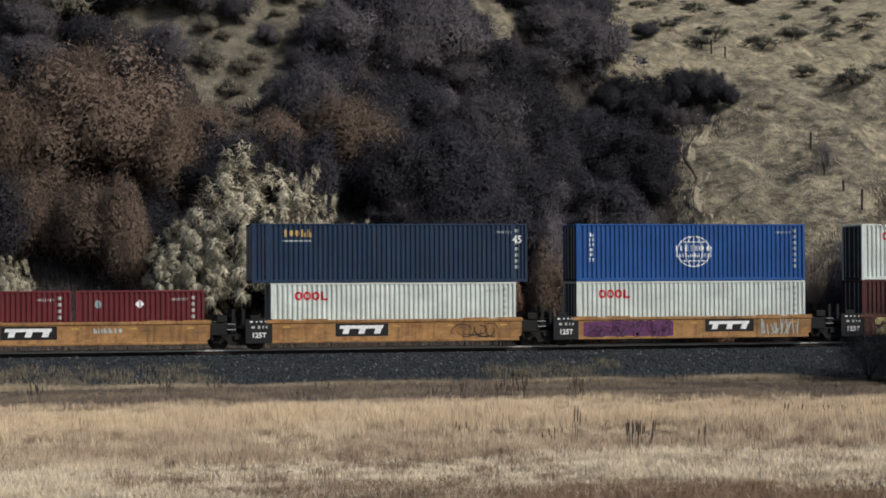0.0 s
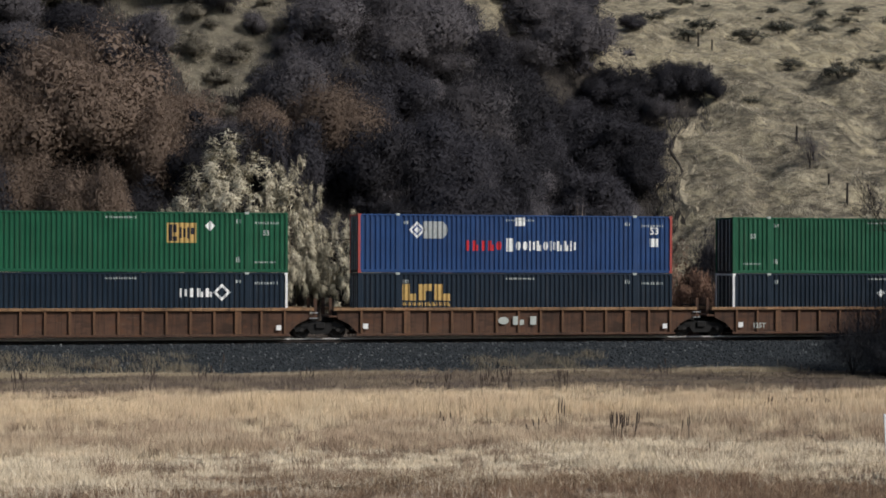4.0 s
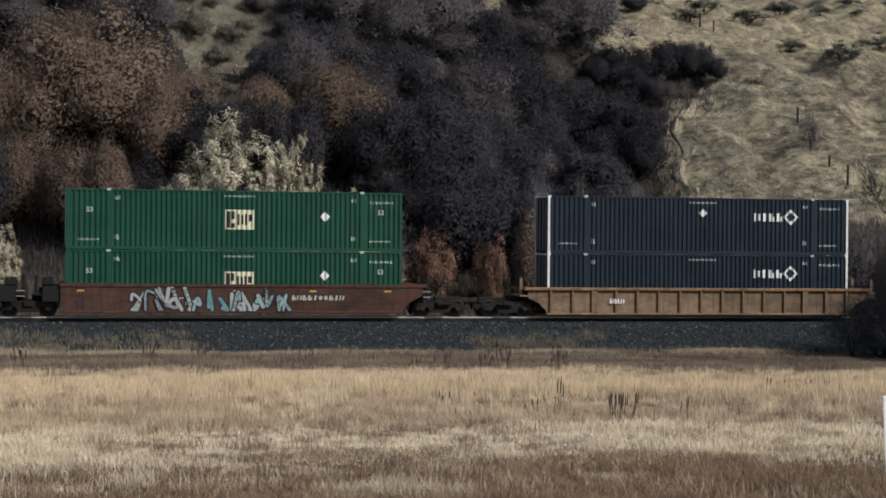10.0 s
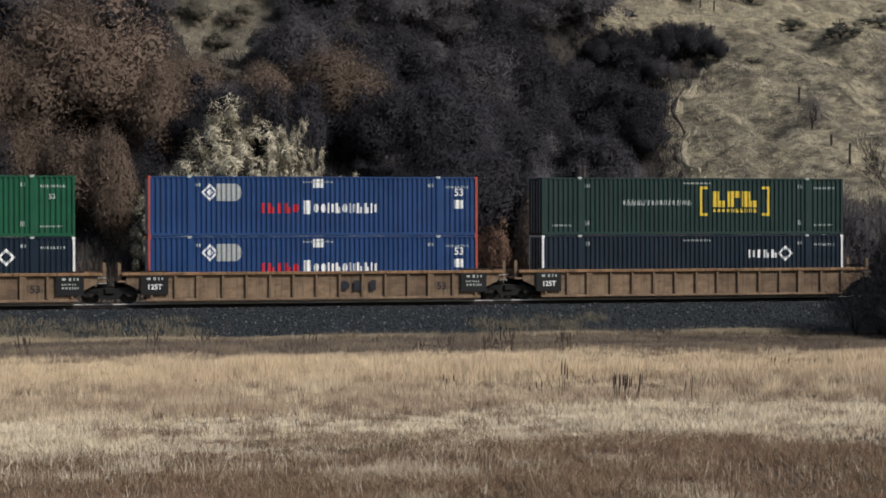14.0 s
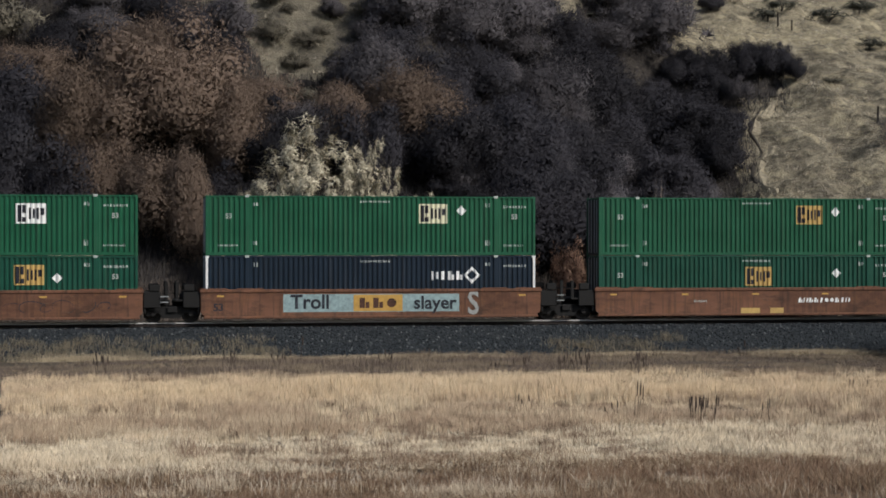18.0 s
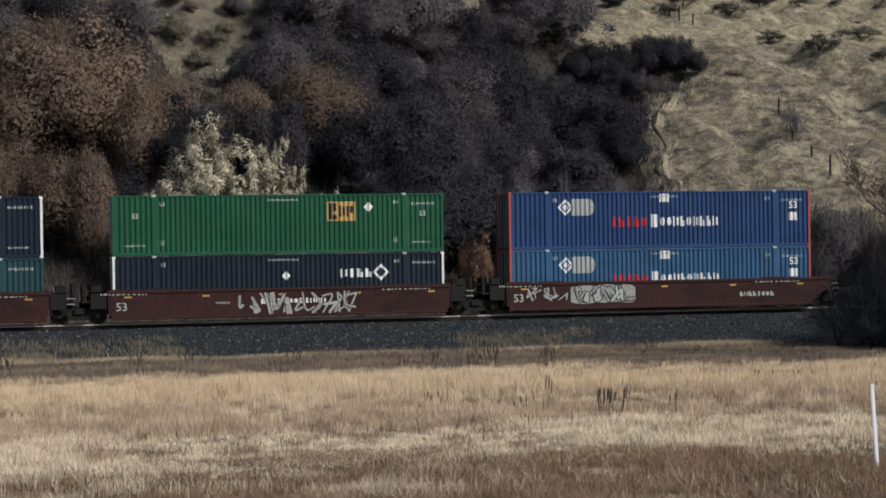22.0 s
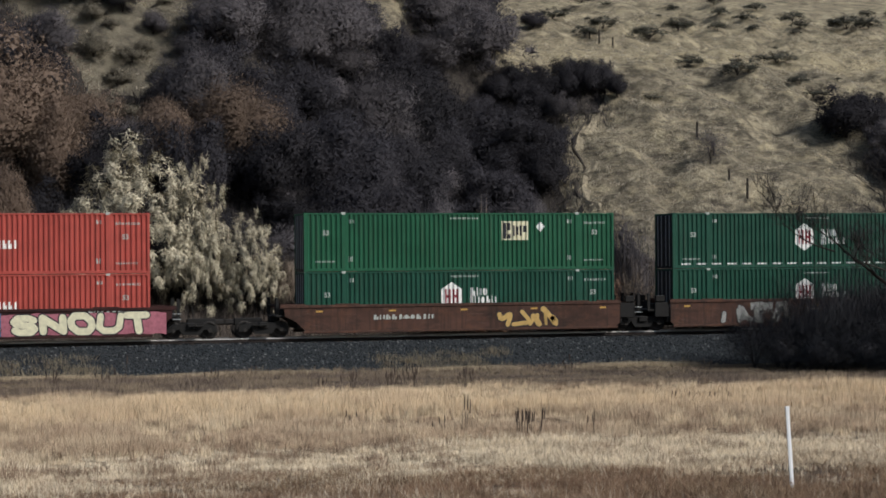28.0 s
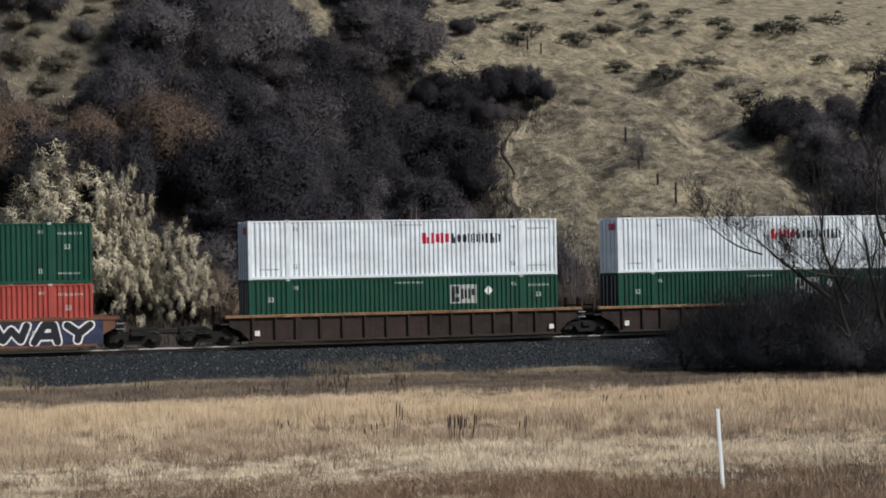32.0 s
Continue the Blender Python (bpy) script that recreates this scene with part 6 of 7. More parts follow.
def limbs(seed, count, reach, thick):
    """Stems that rise from the base and part towards the crown."""
    r = random.Random(seed)
    verts, faces = [], []
    for i in range(count):
        a = 2 * math.pi * (i + r.uniform(0, 0.7)) / count
        out, top = reach * r.uniform(0.4, 1.0), r.uniform(0.5, 0.85)
        pts, rad = [], []
        for k in range(5):
            t = k / 4
            pts.append((out * t ** 1.3 * math.cos(a + 0.4 * t) + r.uniform(-0.015, 0.015), out * t ** 1.3 * math.sin(a + 0.4 * t), top * t))
            rad.append(thick * (1 - 0.8 * t))
        for q in ((pts, rad), ([pts[2], (pts[2][0] * 2.0, pts[2][1] * 1.4 + 0.06, pts[2][2] + 0.22), (pts[2][0] * 2.6, pts[2][1] * 1.6 + 0.10, pts[2][2] + 0.36)], [thick * 0.5, thick * 0.3, thick * 0.1])):
            v, f = tube(*q, 5)
            b = len(verts)
            verts += v
            faces += [tuple(b + j for j in g) for g in f]
    return verts, faces


PLANTS = {}


def plant(kind, variant):
    """The shared meshes of one plant: crown and stems, one unit across."""
    key = (kind, variant)
    if key not in PLANTS:
        s = 300 + 17 * variant + 7 * len(kind)
        n, clumps, length, wide, mat, extra = {
            "dark_shrub": (11500, 40, 0.042, 0.0056, MAUVE, {"mush": 0.25, "loose": 0.35}),
            "bare_thicket": (9500, 60, 0.085, 0.0032, HAZE, {"up": 0.9, "core": 0.2, "size": 0.24, "loose": 0.8}),
            "smoky_shrub": (10500, 40, 0.050, 0.0050, SMOKE, {"mush": 0.2, "loose": 0.45, "fuzz": 0.45}),
            "brown_tree": (19000, 70, 0.027, 0.0050, UMBER, {"mush": 0.35, "loose": 0.35, "fuzz": 0.42}),
            "low_brush": (2200, 26, 0.11, 0.013, BRUSH, {"flat": 0.85, "size": 0.15, "up": 0.7, "loose": 0.5}),
            "twig_haze": (5600, 60, 0.11, 0.0024, HAZE, {"up": 0.9, "core": 0.1, "size": 0.26, "loose": 0.9}),
            "haze_shrub": (5200, 40, 0.075, 0.0030, SMOKE, {"up": 1.0, "core": 0.2, "size": 0.22, "loose": 0.75}),
            "russet_shrub": (7000, 60, 0.045, 0.0085, RUSSET, {"size": 0.14}),
            "buff_shrub": (5000, 40, 0.12, 0.0045, BUFF, {"up": 0.9, "loose": 0.7}),
            "willow": (24000, 330, 0.036, 0.0042, SILVER_LEAF, {"droop": 0.9, "up": 0.0, "wild": 0.6, "hang": 1.35, "size": 0.036, "loose": 0.45, "puff": 0.6, "lacy": True}),
            "sage_bush": (1600, 50, 0.085, 0.0105, SAGE, {"flat": 0.8, "size": 0.09}),
        }[kind]
        v, c, nor = (mound if "mush" in extra else sprays)(n, s, clumps, length, wide, **extra)
        crown = soup("crown", v, c, mat, nor)
        v, f = limbs(s, 5, 0.30, 0.018 if kind in ("brown_tree", "willow") else 0.010)
        PLANTS[key] = (crown, mesh_of("stem", v, f, BARK))
    return PLANTS[key]


LABELS = {
    "dark_shrub": ("dark leafless mauve-grey shrub on the hillside", "shrub"),
    "bare_thicket": ("dark leafless thicket beside the track", "shrub"),
    "smoky_shrub": ("smoky grey leafless shrub on the slope", "shrub"),
    "low_brush": ("low olive-brown dry bush on the upper slope", "bush"),
    "twig_haze": ("loose leafless shrub with thin dark twigs", "shrub"),
    "haze_shrub": ("grey leafless shrub with fine upright twigs", "shrub"),
    "brown_tree": ("brown autumn tree with fine bare twigs", "tree"),
    "russet_shrub": ("russet shrub with withered leaves behind the track", "shrub"),
    "buff_shrub": ("buff dry shrub with upright twigs", "shrub"),
    "willow": ("silvery-leaved tree with drooping sprays behind the track", "tree"),
    "sage_bush": ("low dark sage bush on dry grass", "bush"),
}


def grow(kind, variant, x, y, wide, tall, turn=0.0, z=None):
    crown, stem = plant(kind, variant)
    label, category = LABELS[kind]
    ob = thing(kind, label, category, kind.replace("_", " ") + "s of the hill")
    ob.matrix_basis = Matrix.Translation((x, y, (height(x, y) if z is None else z) - 0.05)) @ Matrix.Rotation(turn, 4, "Z") @ Matrix.Diagonal((wide, wide, tall, 1))
    part_mesh("crown", crown, ob)
    part_mesh("stem", stem, ob)
    return ob


def inside(poly, x, y):
    hit = False
    for (ax, ay), (bx, by) in zip(poly, poly[1:] + poly[:1]):
        if (ay > y) != (by > y) and x < ax + (y - ay) / (by - ay) * (bx - ax):
            hit = not hit
    return hit


# the trees that stand out: kind, variant, bearing, elevation of the top, distance, width
BROWN_TREES = (
        ("brown_tree", 0, 1.3, 6.9, 114, 10.6), ("brown_tree", 1, -1.4, 5.6, 112, 6.0), ("brown_tree", 2, 3.5, 5.0, 112, 5.0), ("brown_tree", 3, 0.9, 3.0, 106, 5.2), ("brown_tree", 3, 9.0, 5.6, 115, 6.4),
        ("brown_tree", 2, 6.7, 5.2, 114, 5.6), ("brown_tree", 1, 2.1, 3.1, 104, 3.6), ("brown_tree", 3, 4.3, 5.2, 115, 5.6), ("brown_tree", 2, -0.6, 3.4, 108, 5.0), ("brown_tree", 0, 15.2, 0.7, 101, 3.0))
GREY_SHRUBS = (
        ("dark_shrub", 1, 5.4, 4.6, 111, 6.0), ("smoky_shrub", 0, -0.8, 7.4, 124, 6.0), ("smoky_shrub", 3, 4.4, 2.2, 104, 4.6), ("dark_shrub", 2, 7.5, 4.3, 110, 4.6), ("dark_shrub", 1, 2.7, 2.6, 107, 4.5),
        ("dark_shrub", 2, -1.9, 2.9, 107, 5.0), ("smoky_shrub", 3, 15.2, 2.0, 104, 3.8), ("smoky_shrub", 0, 18.3, 1.8, 104, 3.6), ("smoky_shrub", 2, 20.9, 1.5, 104, 3.4), ("smoky_shrub", 1, 24.6, 1.0, 103, 4.0),
        ("dark_shrub", 3, 31.5, 6.2, 150, 7.0))
RUSSET_SHRUBS = (
        ("buff_shrub", 0, 16.7, 2.05, 104, 2.6), ("russet_shrub", 1, 16.2, 1.0, 102, 3.0), ("russet_shrub", 0, 12.2, 0.9, 102, 3.0), ("buff_shrub", 1, 10.6, 0.5, 101, 2.6), ("russet_shrub", 2, 19.9, 1.2, 103, 3.4),
        ("buff_shrub", 2, 21.6, 0.9, 103, 3.6), ("buff_shrub", 3, 23.2, 0.8, 103, 3.4), ("buff_shrub", 0, 26.4, 0.9, 103, 4.0), ("russet_shrub", 3, 14.0, 0.6, 101, 2.4), ("russet_shrub", 1, 16.85, 2.0, 100.6, 3.6),
        ("russet_shrub", 1, 20.4, 0.6, 101, 2.6))
HAZY_SHRUBS = (
        ("haze_shrub", 3, 28.0, 2.0, 104, 5.0), ("haze_shrub", 0, 30.2, 2.0, 104, 5.0), ("haze_shrub", 1, 21.4, 1.75, 103, 4.2), ("haze_shrub", 2, 22.9, 1.9, 103.5, 4.6), ("haze_shrub", 3, 24.4, 1.9, 103, 4.8),
        ("haze_shrub", 0, 25.8, 2.1, 104, 4.6), ("haze_shrub", 2, 27.0, 2.0, 103, 4.2), ("haze_shrub", 1, 29.1, 2.3, 103, 4.6), ("haze_shrub", 2, 18.6, 1.6, 101, 4.0))
WILLOWS = (
        ("willow", 0, 5.9, 4.0, 101.5, 9.6), ("willow", 1, 4.1, 1.9, 100.5, 5.6), ("willow", 2, 7.7, 3.4, 101.0, 4.4), ("willow", 3, 9.4, 1.75, 101.0, 4.6), ("willow", 1, -1.4, 0.75, 101, 3.4))
FEATURES = BROWN_TREES + GREY_SHRUBS + RUSSET_SHRUBS + HAZY_SHRUBS + WILLOWS


# mounds that stand out in the hollow: kind, bearing, elevation of the foot and of the top, width in degrees
LOW_MOUNDS = (
        ("dark_shrub", 11.8, 2.4, 3.6, 1.7), ("dark_shrub", 12.9, 2.4, 3.65, 1.7), ("smoky_shrub", 12.7, 1.3, 2.5, 2.5), ("smoky_shrub", 10.9, 1.2, 2.3, 1.8), ("dark_shrub", 17.0, 1.8, 3.15, 2.2),
        ("dark_shrub", 18.5, 2.0, 3.4, 1.7), ("dark_shrub", 17.4, 3.0, 4.05, 2.1), ("dark_shrub", 19.05, 3.2, 3.95, 0.8), ("smoky_shrub", 15.8, 1.3, 2.2, 0.8), ("buff_shrub", 17.25, 1.4, 2.25, 0.8),
        ("smoky_shrub", 14.6, 1.2, 2.1, 1.6), ("smoky_shrub", 18.2, 1.2, 1.9, 1.3), ("dark_shrub", 15.2, 2.6, 3.6, 1.9), ("dark_shrub", 14.3, 1.9, 2.9, 1.7))
HIGH_MOUNDS = (
        ("dark_shrub", 17.9, 3.6, 4.5, 1.7), ("dark_shrub", 16.5, 4.0, 4.9, 1.3), ("dark_shrub", 17.2, 4.6, 5.5, 1.2), ("dark_shrub", 18.0, 4.9, 5.8, 1.2), ("dark_shrub", 18.7, 5.0, 6.0, 1.3),
        ("dark_shrub", 19.3, 5.0, 6.0, 1.2), ("dark_shrub", 19.9, 5.1, 6.15, 1.2), ("dark_shrub", 20.5, 5.2, 6.05, 1.0), ("dark_shrub", 20.9, 5.1, 5.7, 0.7), ("dark_shrub", 18.3, 4.2, 5.2, 1.3),
        ("smoky_shrub", 19.1, 4.3, 5.1, 1.0), ("dark_shrub", 17.6, 5.2, 6.0, 1.2), ("smoky_shrub", 11.6, 4.7, 5.75, 1.6), ("smoky_shrub", 13.0, 4.5, 5.4, 1.8), ("smoky_shrub", 12.2, 5.6, 6.6, 1.9),
        ("smoky_shrub", 14.9, 5.6, 6.6, 2.0), ("smoky_shrub", 15.7, 6.4, 7.3, 1.8))
MOUNDS = LOW_MOUNDS + HIGH_MOUNDS


def thickets():
    """The dark scrub in the hollow and the brown wood beside it, as bearings and elevations of their outline."""
    r = random.Random(21)
    hollow = [(6.9, 0.4), (7.4, 6.3), (7.6, 7.0), (8.4, 8.3), (9.0, 9.6), (12.0, 9.6), (12.2, 7.7), (13.8, 7.5), (14.2, 8.3), (16.0, 8.2), (16.8, 7.2), (17.3, 6.3), (18.0, 5.8), (18.4, 5.2), (18.4, 4.6), (18.3, 3.6), (18.3, 0.4)]
    wood = [(-4.0, 0.4), (-4.0, 6.6), (1.0, 6.6), (3.4, 6.0), (4.8, 5.1), (6.9, 5.1), (6.9, 0.4)]
    top = [(-4.0, 6.6), (-4.0, 11.0), (4.2, 11.0), (4.2, 7.6), (4.6, 5.4), (3.4, 6.0), (1.0, 6.6)]
    strip = [(4.6, 5.1), (4.4, 11.0), (9.0, 11.0), (9.0, 9.6), (8.4, 8.3), (7.6, 7.0), (7.4, 6.3), (6.9, 5.1)]
    flank = [(27.3, 5.4), (28.6, 5.7), (30.2, 5.3), (34.0, 4.8), (34.0, 0.6), (31.2, 1.4), (30.0, 2.5), (28.7, 3.7)]
    for i, (kind, az, foot, peak, span) in enumerate(MOUNDS):
        x, y, z, d = ground_at(az, foot)
        grow(kind, i % 4, x, y, d * radians(span) * 1.1, d * radians(peak - foot) * 1.25, 1.7 * i, z)
    spots = []
    many = [(r.uniform(-4, 21.4), r.uniform(101, 215)) for k in range(13000)] + [(r.uniform(26, 34), r.uniform(101, 170)) for k in range(2500)]
    places = [bearing(az, rr) for az, rr in many]
    heights = terrain(*np.array(places).T)
    for (az, rr), (x, y), z in zip(many, places, heights.tolist()):
        el = math.degrees(math.atan2(z + 2.6 - EYE.z, rr))
        gap = 1.8 if inside(strip, az, el) else 3.4 if rr < 150 else 3.7 if az > 7.5 else 3.3 if az < 4.5 else 2.5
        if any(abs(az - f[2]) < math.degrees(0.34 * f[5] / f[4]) and f[4] - 9 < rr < f[4] + 2 for f in FEATURES):
            continue
        if y < 100 or any((x - a) ** 2 + (y - b) ** 2 < gap * gap for a, b in spots):
            continue
        if inside(hollow, az, el):
            pale = 0.95 if el > 6.3 else 0.55 if el < 2.6 or el > 5.6 else 0.06
            kind = "smoky_shrub" if r.random() < pale * (0.6 + 0.6 * float(wave(np.array([x * 0.2]), np.array([y * 0.2]), 41)[0])) else "dark_shrub"
            w = r.uniform(4.6, 8.2)
        elif inside(wood, az, el):
            kind = r.choices(("dark_shrub", "brown_tree", "smoky_shrub"), (0.5, 0.35, 0.15))[0]
            w = r.uniform(4.8, 7.2)
        elif inside(top, az, el) and r.random() < 0.92:
            kind = r.choices(("dark_shrub", "smoky_shrub", "brown_tree", "low_brush"), (0.28, 0.36, 0.12, 0.24))[0]
            w = r.uniform(3.6, 6.4)
        elif inside(strip, az, el) and r.random() < 0.95:
            kind = r.choices(("low_brush", "smoky_shrub"), (0.85, 0.15))[0]
            w = r.uniform(1.3, 2.9)
        elif inside(flank, az, el):
            kind = r.choices(("dark_shrub", "smoky_shrub"), (0.4, 0.6))[0]
            w = r.uniform(3.4, 6.0)
        else:
            continue
        spots.append((x, y))
        grow(kind, r.randrange(4), x, y, w, w * r.uniform(0.6, 0.85), r.uniform(0, 6.28), z)


thickets()


def scrub_floor():
    """Dark ground sheet just above the slope that darkens the gaps between the shrubs."""
    gx_, gy_ = np.arange(-14.2, 62, 0.6), np.arange(99.4, 200, 0.6)
    X, Y = np.meshgrid(gx_, gy_)
    Z = terrain(X, Y)
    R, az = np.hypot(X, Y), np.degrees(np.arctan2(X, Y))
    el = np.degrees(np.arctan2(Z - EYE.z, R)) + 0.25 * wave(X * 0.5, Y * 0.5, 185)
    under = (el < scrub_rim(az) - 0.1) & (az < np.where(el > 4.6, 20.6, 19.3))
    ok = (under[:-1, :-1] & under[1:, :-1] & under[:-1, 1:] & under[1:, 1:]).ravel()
    w = X.shape[1]
    i = (np.arange(X.shape[0] - 1)[:, None] * w + np.arange(w - 1)[None, :]).ravel()[ok]
    m = Mat("dark scrub ground", 0.95, 0, 0.1)
    p = m.world_coords((1, 1, 1))
    f = m.noise(p, 3.0, 6, 0.7)
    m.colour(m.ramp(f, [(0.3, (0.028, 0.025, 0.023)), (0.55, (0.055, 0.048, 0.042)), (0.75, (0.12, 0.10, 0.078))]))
    m.bump(f, 0.8, 0.3)
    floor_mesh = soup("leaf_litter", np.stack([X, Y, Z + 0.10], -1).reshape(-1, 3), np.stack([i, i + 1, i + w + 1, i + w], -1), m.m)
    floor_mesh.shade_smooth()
    tagged(new("leaf_litter", floor_mesh), "dark scrub ground on the slope under the shrubs", "ground", kind="structure")


scrub_floor()


def understory():
    """Low dark brush that fills the ground of the hollow and the wood."""
    r = np.random.RandomState(181)
    n = 170000
    az, rr = r.uniform(-4, 21.2, n), r.uniform(100, 195, n)
    x, y = rr * np.sin(np.radians(az)), rr * np.cos(np.radians(az))
    z = terrain(x, y)
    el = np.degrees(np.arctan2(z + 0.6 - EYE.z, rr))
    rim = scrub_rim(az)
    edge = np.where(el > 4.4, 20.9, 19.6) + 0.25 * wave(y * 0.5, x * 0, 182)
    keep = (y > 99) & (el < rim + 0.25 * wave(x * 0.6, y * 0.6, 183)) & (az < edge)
    x, y, z = x[keep], y[keep], z[keep]
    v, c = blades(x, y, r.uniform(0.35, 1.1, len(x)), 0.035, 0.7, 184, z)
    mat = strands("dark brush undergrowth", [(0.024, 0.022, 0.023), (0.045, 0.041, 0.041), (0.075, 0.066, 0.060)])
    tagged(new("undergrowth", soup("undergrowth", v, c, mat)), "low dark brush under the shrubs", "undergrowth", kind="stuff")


understory()


def trackside_brush():
    """Low brown brush between the ballast and the foot of the hill."""
    r = np.random.RandomState(191)
    n = 84000
    y = np.where(r.uniform(0, 1, n) < 0.66, r.uniform(93.6, 101.5, n), 101.5 + 14 * r.uniform(0, 1, n) ** 1.6)
    az = r.uniform(-4, 33, n)
    az = np.where((y > 101.5) & (az < 19.6), r.uniform(19.6, 33, n), az)
    x = y * np.tan(np.radians(az))
    v, c = blades(x, y, r.uniform(0.3, 1.2, n), 0.03, 0.7, 192)
    mat = strands("brown trackside brush", [(0.060, 0.051, 0.045), (0.105, 0.086, 0.074), (0.165, 0.135, 0.112)])
    tagged(new("trackside_brush", soup("trackside_brush", v, c, mat)), "low brown brush behind the track", "undergrowth", kind="stuff")


trackside_brush()


def stand(kind, variant, az, el_top, r, wide, turn=0.0):
    """A tree whose top reaches a given elevation at its bearing and distance."""
    x, y = bearing(az, r)
    z = height(x, y)
    return grow(kind, variant, x, y, wide, max(1.0, EYE.z + r * math.tan(radians(el_top)) - z), turn, z)


for kind, var, az, el, r, wide in FEATURES:
    stand(kind, var, az, el, r, wide, az)


def bench_brush():
    """Sage dotted over the bench and a little on the slope."""
    r = random.Random(77)
    for k in range(84):
        az, el = r.uniform(14.5, 32.5), r.uniform(6.9, 9.6) if k % 6 else r.uniform(4.2, 6.6)
        if el < 6.8 and az < 22:
            continue
        x, y, z, d = ground_at(az, el)
        w = r.choice((0.8, 1.2, 1.6, 2.6, 3.6)) * (1.15 if d > 170 else 0.9)
        grow("sage_bush", k % 4, x, y, w, w * r.uniform(0.42, 0.6), r.uniform(0, 6.28), z)


bench_brush()


def eroded_bank():
    """The pale broken edge where the slope has slipped away, with its dark crack."""
    sand = plain("pale eroded sand", (0.25, 0.215, 0.15), 0.95, vary=0.4, scale=2.5)
    soil = plain("dark cracked soil", (0.045, 0.038, 0.030), 0.95, vary=0.3, scale=4)
    line = [(20.28, 4.75), (20.05, 4.35), (19.75, 3.95), (19.6, 3.55), (19.85, 3.15), (19.98, 2.85), (19.7, 2.55), (19.62, 2.25), (19.85, 1.85), (20.02, 1.45), (20.12, 1.15)]
    bank = thing("eroded_bank", "pale eroded edge of the slope with a dark crack", "earth bank")
    for name, mat, off, wide, lift in (("sand_face", sand, 0.45, 0.62, 0.035), ("crack", soil, -0.30, 0.24, 0.03)):
        r = random.Random(len(name))
        verts, faces = [], []
        for i, (az, el) in enumerate(line):
            for s, up in ((-1, -0.12), (-0.3, lift), (0.4, lift * 1.4), (1, -0.12)):
                x, y, z, d = ground_at(az, el)
                w = wide * r.uniform(0.3, 1.5) * (1.0 if 0 < i < len(line) - 1 else 0.3)
                px = x + off + s * w
                verts.append((px, y, height(px, y) + up))
            if i:
                b = 4 * (i - 1)
                faces += [(b + k, b + k + 1, b + k + 5, b + k + 4) for k in range(3)]
        part_mesh(name, mesh_of(name, verts, faces, mat), bank)


eroded_bank()

# bushes scattered over the open slope and the bench: bearing, elevation of the foot, width, height
for i, (az, el, wide, tall) in enumerate((
        (21.4, 8.25, 5.4, 1.9), (18.9, 7.55, 3.4, 1.6), (19.9, 6.95, 2.6, 1.6), (21.9, 6.85, 4.6, 1.9), (24.0, 7.1, 2.2, 1.5),
        (24.6, 5.6, 3.2, 1.9), (25.8, 6.0, 3.2, 1.4), (18.2, 8.2, 4.0, 1.5), (17.2, 8.3, 3.2, 1.4), (22.6, 7.75, 1.8, 1.0),
        (25.2, 7.6, 3.0, 1.3), (26.5, 7.0, 2.4, 1.2), (27.9, 7.0, 5.2, 2.2), (29.6, 7.2, 5.0, 2.0), (26.9, 8.2, 4.0, 1.6),
        (28.9, 8.3, 4.4, 1.8), (30.5, 8.0, 4.0, 1.7), (23.3, 8.5, 2.6, 1.2), (19.3, 8.8, 3.4, 1.3), (15.4, 8.6, 3.4, 1.6),
        (20.6, 7.9, 1.4, 0.8), (22.0, 5.0, 1.6, 0.7), (26.9, 5.0, 2.2, 0.9), (29.4, 6.1, 2.4, 1.0), (13.9, 8.9, 2.6, 1.2))):
    x, y, z, r = ground_at(az, el)
    grow("sage_bush", i % 4, x, y, wide * 1.3, tall * 1.2, i * 1.3, z)
for az, el, wide, tall, kind in ((23.75, 3.0, 2.6, 3.6, "haze_shrub"), (14.5, 8.0, 5.0, 2.4, "dark_shrub"), (15.6, 8.1, 5.6, 2.4, "dark_shrub"), (16.7, 8.1, 5.0, 2.0, "dark_shrub"), (21.3, 8.2, 5.6, 2.2, "dark_shrub"), (18.3, 7.3, 3.4, 1.8, "dark_shrub")):
    x, y, z, r = ground_at(az, el)
    ob = grow(kind, 2, x, y, wide, tall, az, z)
    if kind == "haze_shrub":
        tagged(ob, "small leafless grey tree on the open slope", "shrub", "bare shrubs of the slope")


